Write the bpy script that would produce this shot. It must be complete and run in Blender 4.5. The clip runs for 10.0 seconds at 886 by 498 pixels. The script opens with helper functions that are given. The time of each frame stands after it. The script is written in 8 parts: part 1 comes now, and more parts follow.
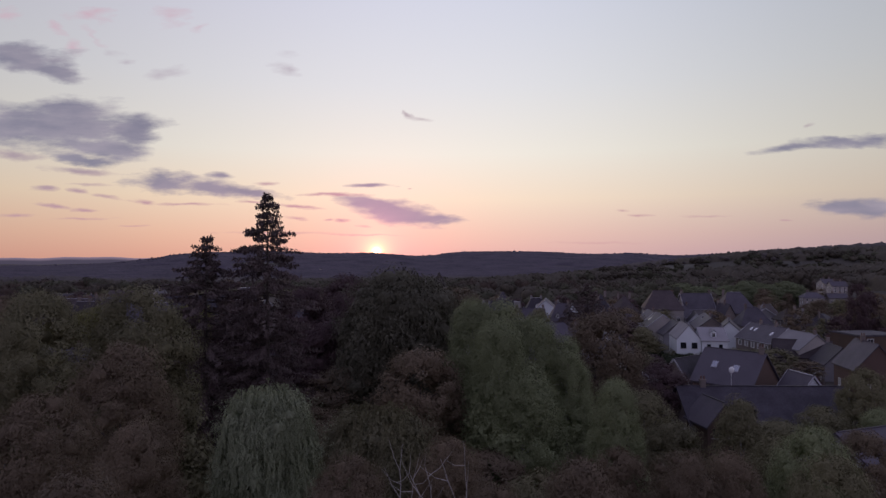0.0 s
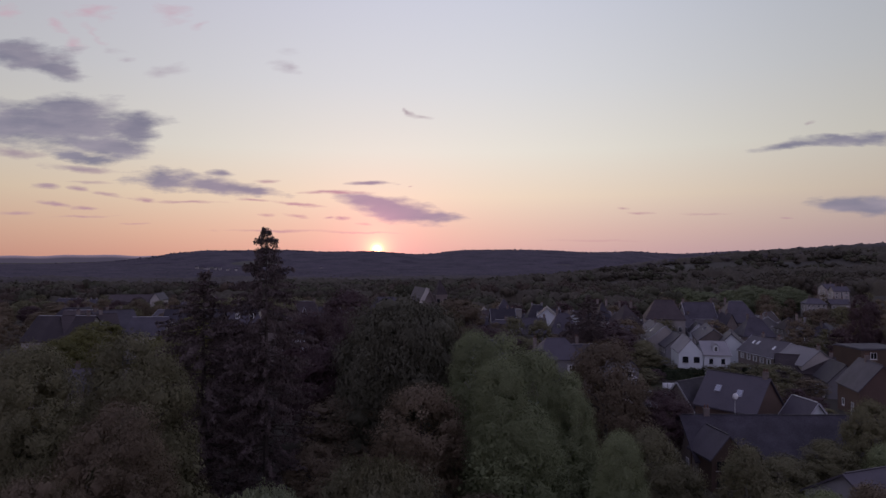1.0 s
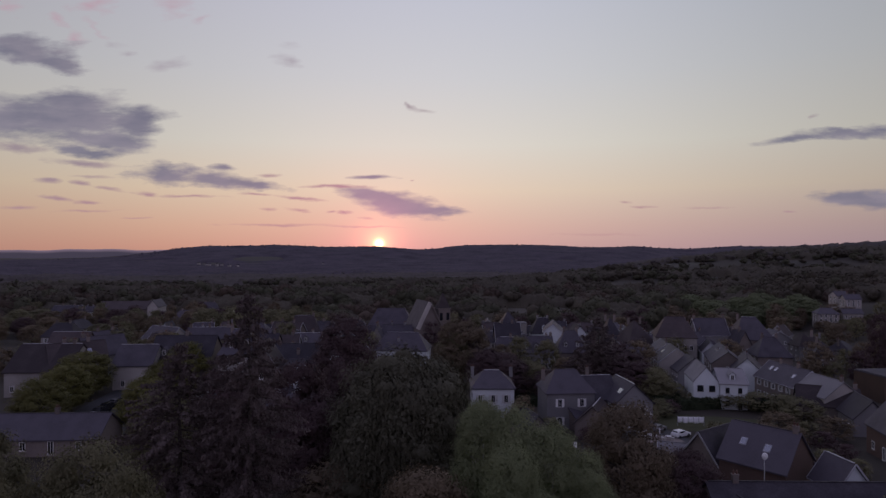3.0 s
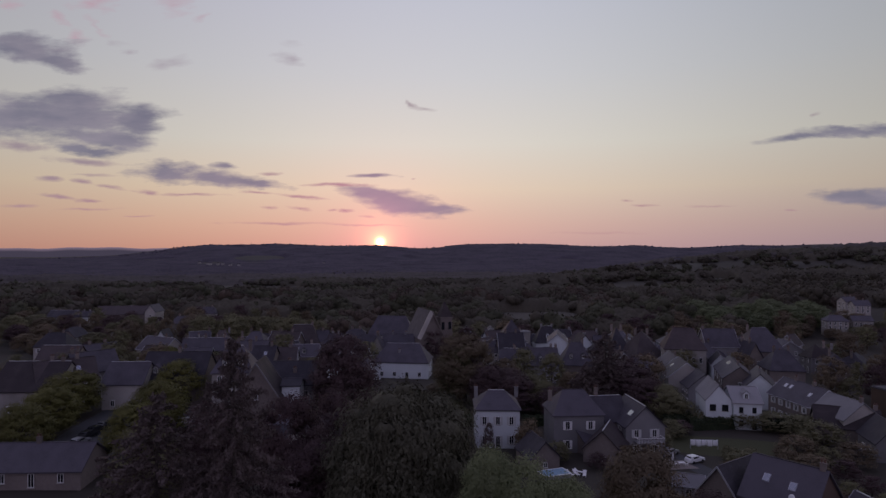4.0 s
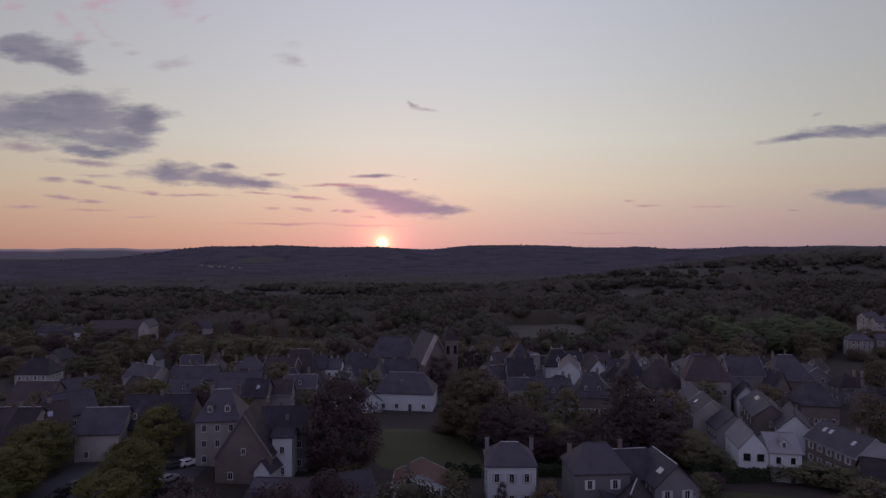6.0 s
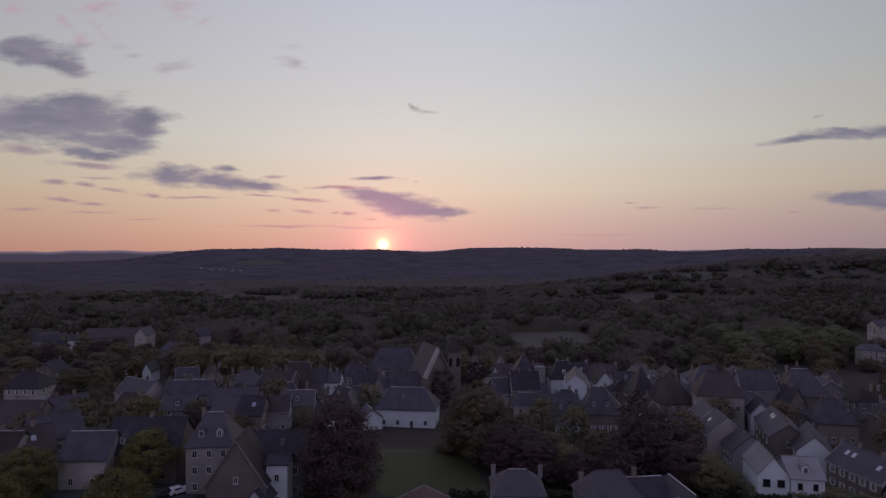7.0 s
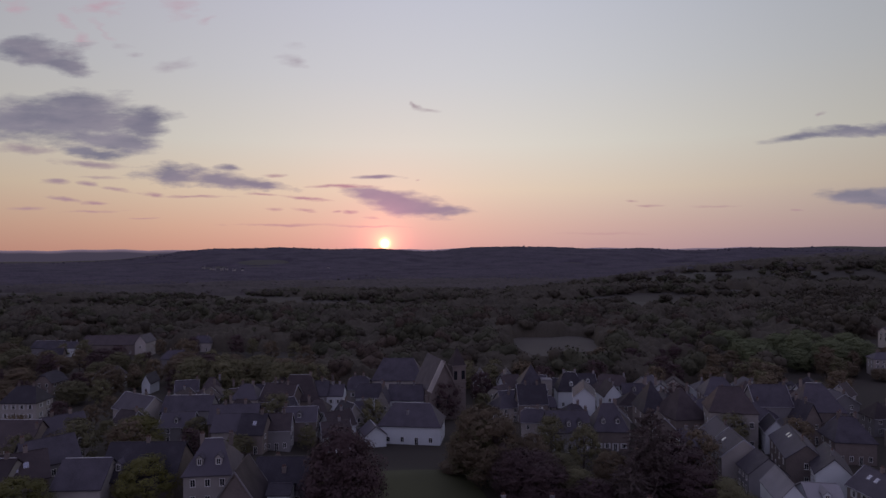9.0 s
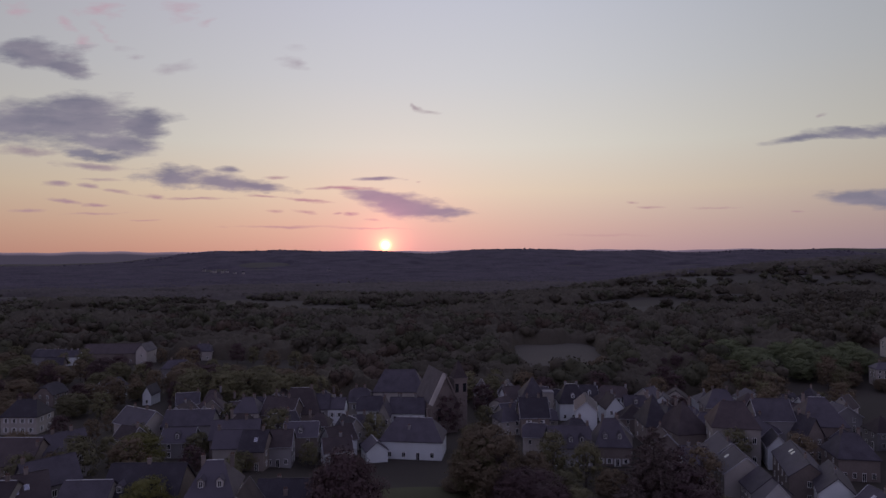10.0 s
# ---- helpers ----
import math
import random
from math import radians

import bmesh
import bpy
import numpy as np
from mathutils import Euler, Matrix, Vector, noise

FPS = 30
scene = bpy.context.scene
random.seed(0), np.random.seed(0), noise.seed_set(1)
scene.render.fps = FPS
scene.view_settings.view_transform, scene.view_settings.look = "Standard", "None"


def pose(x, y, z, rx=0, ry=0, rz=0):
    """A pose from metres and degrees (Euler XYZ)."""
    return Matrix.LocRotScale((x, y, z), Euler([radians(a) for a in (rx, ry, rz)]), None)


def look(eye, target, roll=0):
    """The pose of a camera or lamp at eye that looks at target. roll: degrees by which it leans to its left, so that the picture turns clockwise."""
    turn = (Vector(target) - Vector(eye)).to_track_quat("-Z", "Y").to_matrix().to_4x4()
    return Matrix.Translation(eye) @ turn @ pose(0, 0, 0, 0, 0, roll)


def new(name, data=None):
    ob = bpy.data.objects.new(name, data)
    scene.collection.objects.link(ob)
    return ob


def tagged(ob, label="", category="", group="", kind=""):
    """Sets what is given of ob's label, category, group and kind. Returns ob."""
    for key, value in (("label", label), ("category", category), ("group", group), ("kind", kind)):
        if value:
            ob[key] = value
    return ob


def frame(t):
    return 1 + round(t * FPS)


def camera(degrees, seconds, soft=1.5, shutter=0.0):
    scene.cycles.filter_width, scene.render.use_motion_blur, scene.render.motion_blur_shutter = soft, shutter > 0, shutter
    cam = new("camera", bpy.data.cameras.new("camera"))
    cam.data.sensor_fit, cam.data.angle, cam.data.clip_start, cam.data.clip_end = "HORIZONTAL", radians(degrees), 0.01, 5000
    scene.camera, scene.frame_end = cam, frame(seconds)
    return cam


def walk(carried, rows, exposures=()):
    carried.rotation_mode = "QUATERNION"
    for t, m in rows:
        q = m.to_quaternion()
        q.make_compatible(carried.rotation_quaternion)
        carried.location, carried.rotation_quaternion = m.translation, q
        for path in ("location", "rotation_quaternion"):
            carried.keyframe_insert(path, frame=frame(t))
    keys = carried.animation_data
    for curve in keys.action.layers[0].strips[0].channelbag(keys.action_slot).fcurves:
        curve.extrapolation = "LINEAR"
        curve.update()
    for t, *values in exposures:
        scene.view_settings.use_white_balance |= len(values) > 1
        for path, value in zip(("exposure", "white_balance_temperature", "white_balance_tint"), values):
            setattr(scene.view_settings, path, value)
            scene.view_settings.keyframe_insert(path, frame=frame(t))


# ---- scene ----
cam = camera(70.0, 10.0, soft=1.45)
EYE, TILT = 25.5, 0.7
ROWS = [
    (0.0, 0.00, 0.00, 0.00, 0.000, 0.000, 0.000),
    (0.5, -0.02, 0.11, 1.90, 0.014, -0.129, 0.010),
    (1.0, -0.06, 0.97, 4.06, 0.043, -0.200, 0.000),
    (1.5, -0.11, 2.25, 5.86, 0.057, -0.214, 0.010),
    (2.0, -0.16, 4.10, 7.87, 0.114, -0.457, 0.030),
    (2.5, -0.24, 6.10, 9.56, 0.172, -0.629, 0.050),
    (4.0, -0.65, 14.46, 14.76, 0.329, -0.886, 0.030),
    (4.5, -0.91, 17.56, 16.42, 0.372, -0.915, 0.040),
    (5.0, -1.18, 20.99, 18.24, 0.414, -0.943, 0.040),
    (5.5, -1.47, 24.31, 19.94, 0.472, -0.929, 0.050),
    (7.0, -2.37, 34.43, 24.26, 0.586, -0.657, 0.110),
    (7.5, -2.67, 36.81, 24.53, 0.629, -0.629, 0.120),
    (8.0, -3.03, 38.43, 24.97, 0.657, -0.543, 0.110),
    (8.5, -3.30, 38.92, 26.26, 0.715, -0.700, 0.160),
    (9.0, -3.43, 39.24, 28.31, 0.743, -0.786, 0.210),
    (9.5, -3.57, 39.46, 30.12, 0.772, -0.815, 0.240),
    (10.0, -3.64, 39.63, 32.04, 0.800, -0.629, 0.260),
]
walk(cam, [(t, pose(0, 0, EYE, TILT, 0, 0) @ pose(x, y, z, 90 + pitch, roll, yaw)) for t, x, y, z, yaw, pitch, roll in ROWS],
     exposures=[(0.0, 0.38, 6500, 15), (0.5, 0.33, 6500, 15), (1.0, 0.25, 6500, 15), (1.5, 0.17, 6500, 15), (2.5, 0.06, 6500, 15), (4.0, 0.03, 6500, 15), (10.0, 0.05, 6500, 15)])

# ---- world and light ----
SUN_AZ, SUN_EL = -6.0, 0.44      # degrees right of +y, and up
sun_dir = Vector((math.sin(radians(SUN_AZ)) * math.cos(radians(SUN_EL)), math.cos(radians(SUN_AZ)) * math.cos(radians(SUN_EL)), math.sin(radians(SUN_EL))))


def lin(r, g, b):
    """A linear colour from the 0 to 255 of a colour chart."""
    return tuple((c / 255 / 12.92) if c <= 10 else ((c / 255 + 0.055) / 1.055) ** 2.4 for c in (r, g, b))


world = bpy.data.worlds.new("sunset_sky")
scene.world = world
world.use_nodes = True
WN, WL = world.node_tree.nodes, world.node_tree.links
WN.clear()


def wmath(op, a, b=None, c=None, clamp=False):
    n = WN.new("ShaderNodeMath")
    n.operation, n.use_clamp = op, clamp
    for i, v in enumerate((a, b, c)):
        if v is None:
            continue
        if isinstance(v, (int, float)):
            n.inputs[i].default_value = v
        else:
            WL.new(v, n.inputs[i])
    return n.outputs[0]


def wmix(fac, a, b, blend="MIX"):
    n = WN.new("ShaderNodeMix")
    n.data_type, n.blend_type = "RGBA", blend
    for i, v in ((0, fac), (6, a), (7, b)):
        if isinstance(v, (int, float)):
            n.inputs[i].default_value = v
        elif isinstance(v, tuple):
            n.inputs[i].default_value = (*v, 1)
        else:
            WL.new(v, n.inputs[i])
    return n.outputs[2]


def wramp(fac, stops, ease="EASE"):
    n = WN.new("ShaderNodeValToRGB")
    n.color_ramp.interpolation = ease
    el = n.color_ramp.elements
    while len(el) < len(stops):
        el.new(0.5)
    for e, (p, c) in zip(el, stops):
        e.position, e.color = p, (*c, 1)
    WL.new(fac, n.inputs[0])
    return n.outputs[0]


coord = WN.new("ShaderNodeTexCoord").outputs["Generated"]
sep = WN.new("ShaderNodeSeparateXYZ")
WL.new(coord, sep.inputs[0])
DX, DY, DZ = sep.outputs
ahead = wmath("MAXIMUM", DY, 0.05)
U = wmath("DIVIDE", DX, ahead)          # tangent-plane coordinates of the western sky
V = wmath("DIVIDE", DZ, ahead)
elev = wmath("MULTIPLY_ADD", DZ, 1.0, 0.0, clamp=True)
# clear sky: peach at the horizon, cream, pale lilac grey, blue overhead
warm = wramp(elev, [(0.0, lin(216, 164, 144)), (0.035, lin(224, 184, 160)), (0.09, lin(229, 210, 184)), (0.16, lin(220, 218, 206)),
                    (0.26, lin(206, 209, 211)), (0.37, lin(196, 199, 210)), (0.6, lin(182, 182, 212)), (1.0, lin(160, 162, 208))], "LINEAR")
cool = wramp(elev, [(0.0, lin(176, 157, 168)), (0.035, lin(190, 170, 170)), (0.09, lin(208, 196, 180)), (0.16, lin(209, 208, 197)),
                    (0.26, lin(196, 201, 202)), (0.37, lin(184, 193, 202)), (0.6, lin(178, 182, 212)), (1.0, lin(160, 162, 208))], "LINEAR")
east = wramp(elev, [(0.0, lin(170, 170, 208)), (0.08, lin(212, 198, 232)), (0.25, lin(212, 206, 240)), (0.6, lin(190, 190, 230)), (1.0, lin(160, 162, 208))], "LINEAR")
side = wmath("MULTIPLY_ADD", DX, 0.85, 0.35, clamp=True)
west_sky = wmix(side, warm, cool)
back = wmath("MULTIPLY_ADD", DY, -0.9, 0.45, clamp=True)
clear = wmix(back, west_sky, east)
nish = WN.new("ShaderNodeTexSky")
nish.sky_type, nish.sun_disc = "NISHITA", False
nish.sun_elevation, nish.sun_rotation = radians(1.2), radians(SUN_AZ)
nish_s = wmix(1.0, nish.outputs[0], (0.06, 0.06, 0.06), "MULTIPLY")
clear = wmix(0.06, clear, nish_s)
# the sky dims to both sides: the lens's darker edges put into its colour
aside = wmath("POWER", 2.718, wmath("MULTIPLY", wmath("POWER", wmath("ABSOLUTE", wmath("SUBTRACT", U, 0.02)), 2.0), -3.2))
dim = wmath("MULTIPLY_ADD", aside, 0.36, 0.64)
shade = WN.new("ShaderNodeCombineColor")
for i in range(3):
    WL.new(dim, shade.inputs[i])
clear = wmix(1.0, clear, shade.outputs[0], "MULTIPLY")

# clouds, as soft uneven streaks in the western sky
nz = WN.new("ShaderNodeTexNoise")
nz.inputs["Scale"].default_value, nz.inputs["Detail"].default_value, nz.inputs["Roughness"].default_value = 1.0, 7.0, 0.6
uv = WN.new("ShaderNodeCombineXYZ")
WL.new(wmath("MULTIPLY", U, 13.0), uv.inputs[0])
WL.new(wmath("MULTIPLY", V, 44.0), uv.inputs[1])
WL.new(uv.outputs[0], nz.inputs["Vector"])
rough = wmath("SUBTRACT", nz.outputs["Fac"], 0.5)
nz2 = WN.new("ShaderNodeTexNoise")
nz2.inputs["Scale"].default_value, nz2.inputs["Detail"].default_value = 0.9, 5.0
WL.new(uv.outputs[0], nz2.inputs["Vector"])


warp = WN.new("ShaderNodeTexNoise")
warp.inputs["Scale"].default_value, warp.inputs["Detail"].default_value, warp.inputs["Roughness"].default_value = 1.5, 5.0, 0.55
WL.new(uv.outputs[0], warp.inputs["Vector"])
wsep = WN.new("ShaderNodeSeparateColor")
WL.new(warp.outputs["Color"], wsep.inputs[0])
UW = wmath("ADD", U, wmath("MULTIPLY_ADD", wsep.outputs[0], 0.05, -0.025))
VW = wmath("ADD", V, wmath("MULTIPLY_ADD", wsep.outputs[1], 0.02, -0.010))
US = wmath("ADD", U, wmath("MULTIPLY_ADD", wsep.outputs[0], 0.05, -0.025))
VS = wmath("ADD", V, wmath("MULTIPLY_ADD", wsep.outputs[1], 0.010, -0.005))


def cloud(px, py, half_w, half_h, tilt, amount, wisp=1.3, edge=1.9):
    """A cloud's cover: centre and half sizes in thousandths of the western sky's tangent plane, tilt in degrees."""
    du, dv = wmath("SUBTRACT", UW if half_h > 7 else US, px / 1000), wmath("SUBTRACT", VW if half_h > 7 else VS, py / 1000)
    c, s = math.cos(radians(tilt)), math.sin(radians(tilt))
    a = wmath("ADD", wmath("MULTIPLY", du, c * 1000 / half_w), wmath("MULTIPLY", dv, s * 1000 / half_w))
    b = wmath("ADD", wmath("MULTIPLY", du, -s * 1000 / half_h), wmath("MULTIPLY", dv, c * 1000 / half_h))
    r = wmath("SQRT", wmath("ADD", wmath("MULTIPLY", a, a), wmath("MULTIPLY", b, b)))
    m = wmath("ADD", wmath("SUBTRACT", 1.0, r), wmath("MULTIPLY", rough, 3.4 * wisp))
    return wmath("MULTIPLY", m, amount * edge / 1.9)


def cover(thick, *clouds):
    """Clouds grown together where they meet, with soft torn edges."""
    total = clouds[0]
    for c in clouds[1:]:
        total = wmath("SMOOTH_MAX", total, c, 0.35)
    soft = wmath("SMOOTH_MIN", wmath("MULTIPLY", wmath("MAXIMUM", total, 0.0), thick), 1.0, 0.35)
    return wmath("MULTIPLY", wmath("MULTIPLY", soft, 1.0, clamp=True), wmath("GREATER_THAN", DY, 0.2))


# the sun, half sunk behind the ridge, and the bright air round it
dot = WN.new("ShaderNodeVectorMath")
dot.operation = "DOT_PRODUCT"
WL.new(coord, dot.inputs[0])
dot.inputs[1].default_value = sun_dir
angle = wmath("MULTIPLY", wmath("ARCCOSINE", wmath("MINIMUM", dot.outputs["Value"], 1.0)), 180 / math.pi)
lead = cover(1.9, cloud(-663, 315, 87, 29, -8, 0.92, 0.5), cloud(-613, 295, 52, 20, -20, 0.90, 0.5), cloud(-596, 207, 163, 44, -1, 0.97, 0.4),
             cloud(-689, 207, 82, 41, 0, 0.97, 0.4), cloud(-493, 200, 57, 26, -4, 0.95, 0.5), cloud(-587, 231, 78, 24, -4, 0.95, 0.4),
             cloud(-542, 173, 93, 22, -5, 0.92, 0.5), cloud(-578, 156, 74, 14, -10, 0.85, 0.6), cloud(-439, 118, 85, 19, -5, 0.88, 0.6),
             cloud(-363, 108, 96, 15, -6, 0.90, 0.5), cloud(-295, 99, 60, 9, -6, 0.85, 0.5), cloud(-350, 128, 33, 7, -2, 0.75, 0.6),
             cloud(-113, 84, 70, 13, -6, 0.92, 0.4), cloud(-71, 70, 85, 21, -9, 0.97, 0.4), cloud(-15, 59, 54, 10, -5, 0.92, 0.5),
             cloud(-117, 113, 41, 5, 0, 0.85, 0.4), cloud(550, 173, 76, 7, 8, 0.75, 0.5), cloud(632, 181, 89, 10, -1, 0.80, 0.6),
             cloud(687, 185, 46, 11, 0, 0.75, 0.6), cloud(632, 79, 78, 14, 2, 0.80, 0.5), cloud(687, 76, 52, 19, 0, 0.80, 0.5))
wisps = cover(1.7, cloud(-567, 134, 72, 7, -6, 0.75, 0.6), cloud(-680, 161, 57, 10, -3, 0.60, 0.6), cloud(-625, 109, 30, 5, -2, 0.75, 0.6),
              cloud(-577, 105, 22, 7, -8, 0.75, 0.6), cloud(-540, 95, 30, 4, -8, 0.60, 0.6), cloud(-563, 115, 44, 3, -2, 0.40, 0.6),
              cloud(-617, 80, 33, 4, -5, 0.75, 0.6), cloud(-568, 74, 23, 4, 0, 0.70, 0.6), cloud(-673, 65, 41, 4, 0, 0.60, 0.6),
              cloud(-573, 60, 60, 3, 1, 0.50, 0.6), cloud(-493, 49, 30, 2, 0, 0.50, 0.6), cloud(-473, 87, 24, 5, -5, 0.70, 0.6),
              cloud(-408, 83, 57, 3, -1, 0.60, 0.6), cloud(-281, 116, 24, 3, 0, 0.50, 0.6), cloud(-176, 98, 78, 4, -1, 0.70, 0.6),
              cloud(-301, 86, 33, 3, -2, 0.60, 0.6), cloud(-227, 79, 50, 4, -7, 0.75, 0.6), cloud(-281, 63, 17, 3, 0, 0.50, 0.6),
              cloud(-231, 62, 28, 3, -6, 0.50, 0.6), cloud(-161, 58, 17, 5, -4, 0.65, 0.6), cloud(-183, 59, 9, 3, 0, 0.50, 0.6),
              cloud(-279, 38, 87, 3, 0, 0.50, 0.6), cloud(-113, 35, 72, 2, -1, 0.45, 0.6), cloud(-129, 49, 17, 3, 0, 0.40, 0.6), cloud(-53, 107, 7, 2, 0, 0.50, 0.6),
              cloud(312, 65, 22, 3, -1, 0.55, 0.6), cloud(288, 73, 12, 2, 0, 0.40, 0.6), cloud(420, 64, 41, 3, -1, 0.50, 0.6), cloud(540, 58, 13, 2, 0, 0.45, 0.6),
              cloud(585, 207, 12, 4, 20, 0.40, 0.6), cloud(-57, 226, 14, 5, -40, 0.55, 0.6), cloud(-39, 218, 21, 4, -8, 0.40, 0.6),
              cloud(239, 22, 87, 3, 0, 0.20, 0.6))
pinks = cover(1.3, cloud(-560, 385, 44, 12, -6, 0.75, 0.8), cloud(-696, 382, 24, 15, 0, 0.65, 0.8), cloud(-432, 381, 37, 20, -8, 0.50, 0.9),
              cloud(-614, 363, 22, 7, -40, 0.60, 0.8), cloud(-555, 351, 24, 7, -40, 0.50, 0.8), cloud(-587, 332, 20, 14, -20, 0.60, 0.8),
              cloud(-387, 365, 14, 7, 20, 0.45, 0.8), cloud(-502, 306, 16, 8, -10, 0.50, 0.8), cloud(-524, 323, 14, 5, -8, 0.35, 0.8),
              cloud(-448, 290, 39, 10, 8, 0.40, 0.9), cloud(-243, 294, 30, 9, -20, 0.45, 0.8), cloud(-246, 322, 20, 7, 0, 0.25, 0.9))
low = wmath("ADD", wmath("MULTIPLY_ADD", V, 9.0, -0.75), wmath("MULTIPLY", wmath("ABSOLUTE", wmath("ADD", U, 0.1)), 1.0), clamp=True)      # 0 in the warm low air, 1 higher up
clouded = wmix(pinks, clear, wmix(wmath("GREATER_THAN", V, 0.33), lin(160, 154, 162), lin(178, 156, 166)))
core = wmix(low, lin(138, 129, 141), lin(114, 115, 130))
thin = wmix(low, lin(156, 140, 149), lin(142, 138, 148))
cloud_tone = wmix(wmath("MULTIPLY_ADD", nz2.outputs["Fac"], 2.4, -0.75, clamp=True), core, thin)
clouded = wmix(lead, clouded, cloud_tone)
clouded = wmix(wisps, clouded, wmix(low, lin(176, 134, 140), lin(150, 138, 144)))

near = wmath("POWER", 2.718, wmath("MULTIPLY", angle, -1.45))
mid = wmath("POWER", 2.718, wmath("MULTIPLY", angle, -0.3))
wide = wmath("POWER", 2.718, wmath("MULTIPLY", angle, -0.09))
disc = wmath("POWER", 2.718, wmath("MULTIPLY", wmath("MULTIPLY", angle, angle), -11.0))


def glow(base, fac, colour):
    return wmix(1.0, base, wmix(fac, (0.0, 0.0, 0.0), colour), "ADD")


sky = glow(clouded, wide, (0.035, 0.0, 0.012))
sky = glow(sky, mid, (0.27, 0.045, 0.10))
sky = glow(sky, near, (2.6, 0.80, 0.24))
sky = glow(sky, disc, (5.0, 3.6, 1.7))
# the last hills on the plain, under the sky's rim, their blue haze painted in
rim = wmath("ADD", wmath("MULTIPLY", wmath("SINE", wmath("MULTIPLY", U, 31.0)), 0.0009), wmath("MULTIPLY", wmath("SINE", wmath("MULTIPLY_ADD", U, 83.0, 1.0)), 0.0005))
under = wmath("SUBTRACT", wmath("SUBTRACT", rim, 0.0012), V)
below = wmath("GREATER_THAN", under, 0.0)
hazy_distance = wmix(wmath("MULTIPLY", under, 190.0, clamp=True), lin(122, 108, 124), lin(64, 60, 74))
sky = wmix(wmath("MULTIPLY", below, wmath("LESS_THAN", DZ, 0.0)), sky, hazy_distance)
bgn = WN.new("ShaderNodeBackground")
bgn.inputs["Strength"].default_value = 1.0
WL.new(sky, bgn.inputs["Color"])
outw = WN.new("ShaderNodeOutputWorld")
WL.new(bgn.outputs[0], outw.inputs[0])

sun = new("sun", bpy.data.lights.new("sun", "SUN"))
sun.data.energy, sun.data.angle, sun.data.color = 0.1, radians(0.6), (1.0, 0.55, 0.32)
sun.matrix_world = look(sun_dir * 100, (0, 0, 0))


# ---- materials ----
def material(name, colour, colour2=None, rough=0.8, scale=1.0, bump=0.3, bump_scale=8.0, island=0.0, per_object=0.0, spec=0.3, translucent=0.0, stain=0.35, metallic=0.0):
    """A surface whose colour drifts between two tones at a large and a small scale, with fine relief."""
    m = bpy.data.materials.new(name)
    m.use_nodes = True
    N, L = m.node_tree.nodes, m.node_tree.links
    b = N["Principled BSDF"]
    b.inputs["Roughness"].default_value, b.inputs["Specular IOR Level"].default_value, b.inputs["Metallic"].default_value = rough, spec, metallic
    colour2 = colour2 or tuple(c * 0.6 for c in colour)
    tc = N.new("ShaderNodeTexCoord")
    big, fine = N.new("ShaderNodeTexNoise"), N.new("ShaderNodeTexNoise")
    big.inputs["Scale"].default_value, big.inputs["Detail"].default_value = 0.25 * scale, 4
    fine.inputs["Scale"].default_value, fine.inputs["Detail"].default_value = bump_scale * scale, 3
    L.new(tc.outputs["Object"], big.inputs["Vector"])
    L.new(tc.outputs["Object"], fine.inputs["Vector"])
    ramp = N.new("ShaderNodeMapRange")
    ramp.inputs["From Min"].default_value, ramp.inputs["From Max"].default_value = 0.5 - stain, 0.5 + stain
    add = N.new("ShaderNodeMath")
    add.operation = "MULTIPLY_ADD"
    L.new(fine.outputs["Fac"], add.inputs[0])
    add.inputs[1].default_value = 0.5
    half = N.new("ShaderNodeMath")
    half.operation = "MULTIPLY_ADD"
    L.new(big.outputs["Fac"], half.inputs[0])
    half.inputs[1].default_value, half.inputs[2].default_value = 0.75, -0.125
    L.new(half.outputs[0], add.inputs[2])
    shift = add.outputs[0]
    for amount, kind, socket in ((island, "ShaderNodeNewGeometry", "Random Per Island"), (per_object, "ShaderNodeObjectInfo", "Random")):
        if amount:
            n = N.new("ShaderNodeMath")
            n.operation = "MULTIPLY_ADD"
            L.new(N.new(kind).outputs[socket], n.inputs[0])
            n.inputs[1].default_value = amount
            cen = N.new("ShaderNodeMath")
            cen.operation = "SUBTRACT"
            L.new(shift, cen.inputs[0])
            cen.inputs[1].default_value = amount / 2
            L.new(cen.outputs[0], n.inputs[2])
            shift = n.outputs[0]
    cen = N.new("ShaderNodeMath")
    cen.operation = "SUBTRACT"
    L.new(shift, cen.inputs[0])
    cen.inputs[1].default_value = 0.0
    L.new(cen.outputs[0], ramp.inputs["Value"])
    mix = N.new("ShaderNodeMix")
    mix.data_type = "RGBA"
    L.new(ramp.outputs[0], mix.inputs[0])
    mix.inputs[6].default_value, mix.inputs[7].default_value = (*colour2, 1), (*colour, 1)
    L.new(mix.outputs[2], b.inputs["Base Color"])
    if bump:
        bp = N.new("ShaderNodeBump")
        bp.inputs["Strength"].default_value, bp.inputs["Distance"].default_value = bump, 0.05
        L.new(fine.outputs["Fac"], bp.inputs["Height"])
        L.new(bp.outputs[0], b.inputs["Normal"])
    if translucent:
        tr, ms = N.new("ShaderNodeBsdfTranslucent"), N.new("ShaderNodeMixShader")
        L.new(mix.outputs[2], tr.inputs["Color"])
        ms.inputs[0].default_value = translucent
        L.new(b.outputs[0], ms.inputs[1])
        L.new(tr.outputs[0], ms.inputs[2])
        L.new(ms.outputs[0], N["Material Output"].inputs["Surface"])
    return m


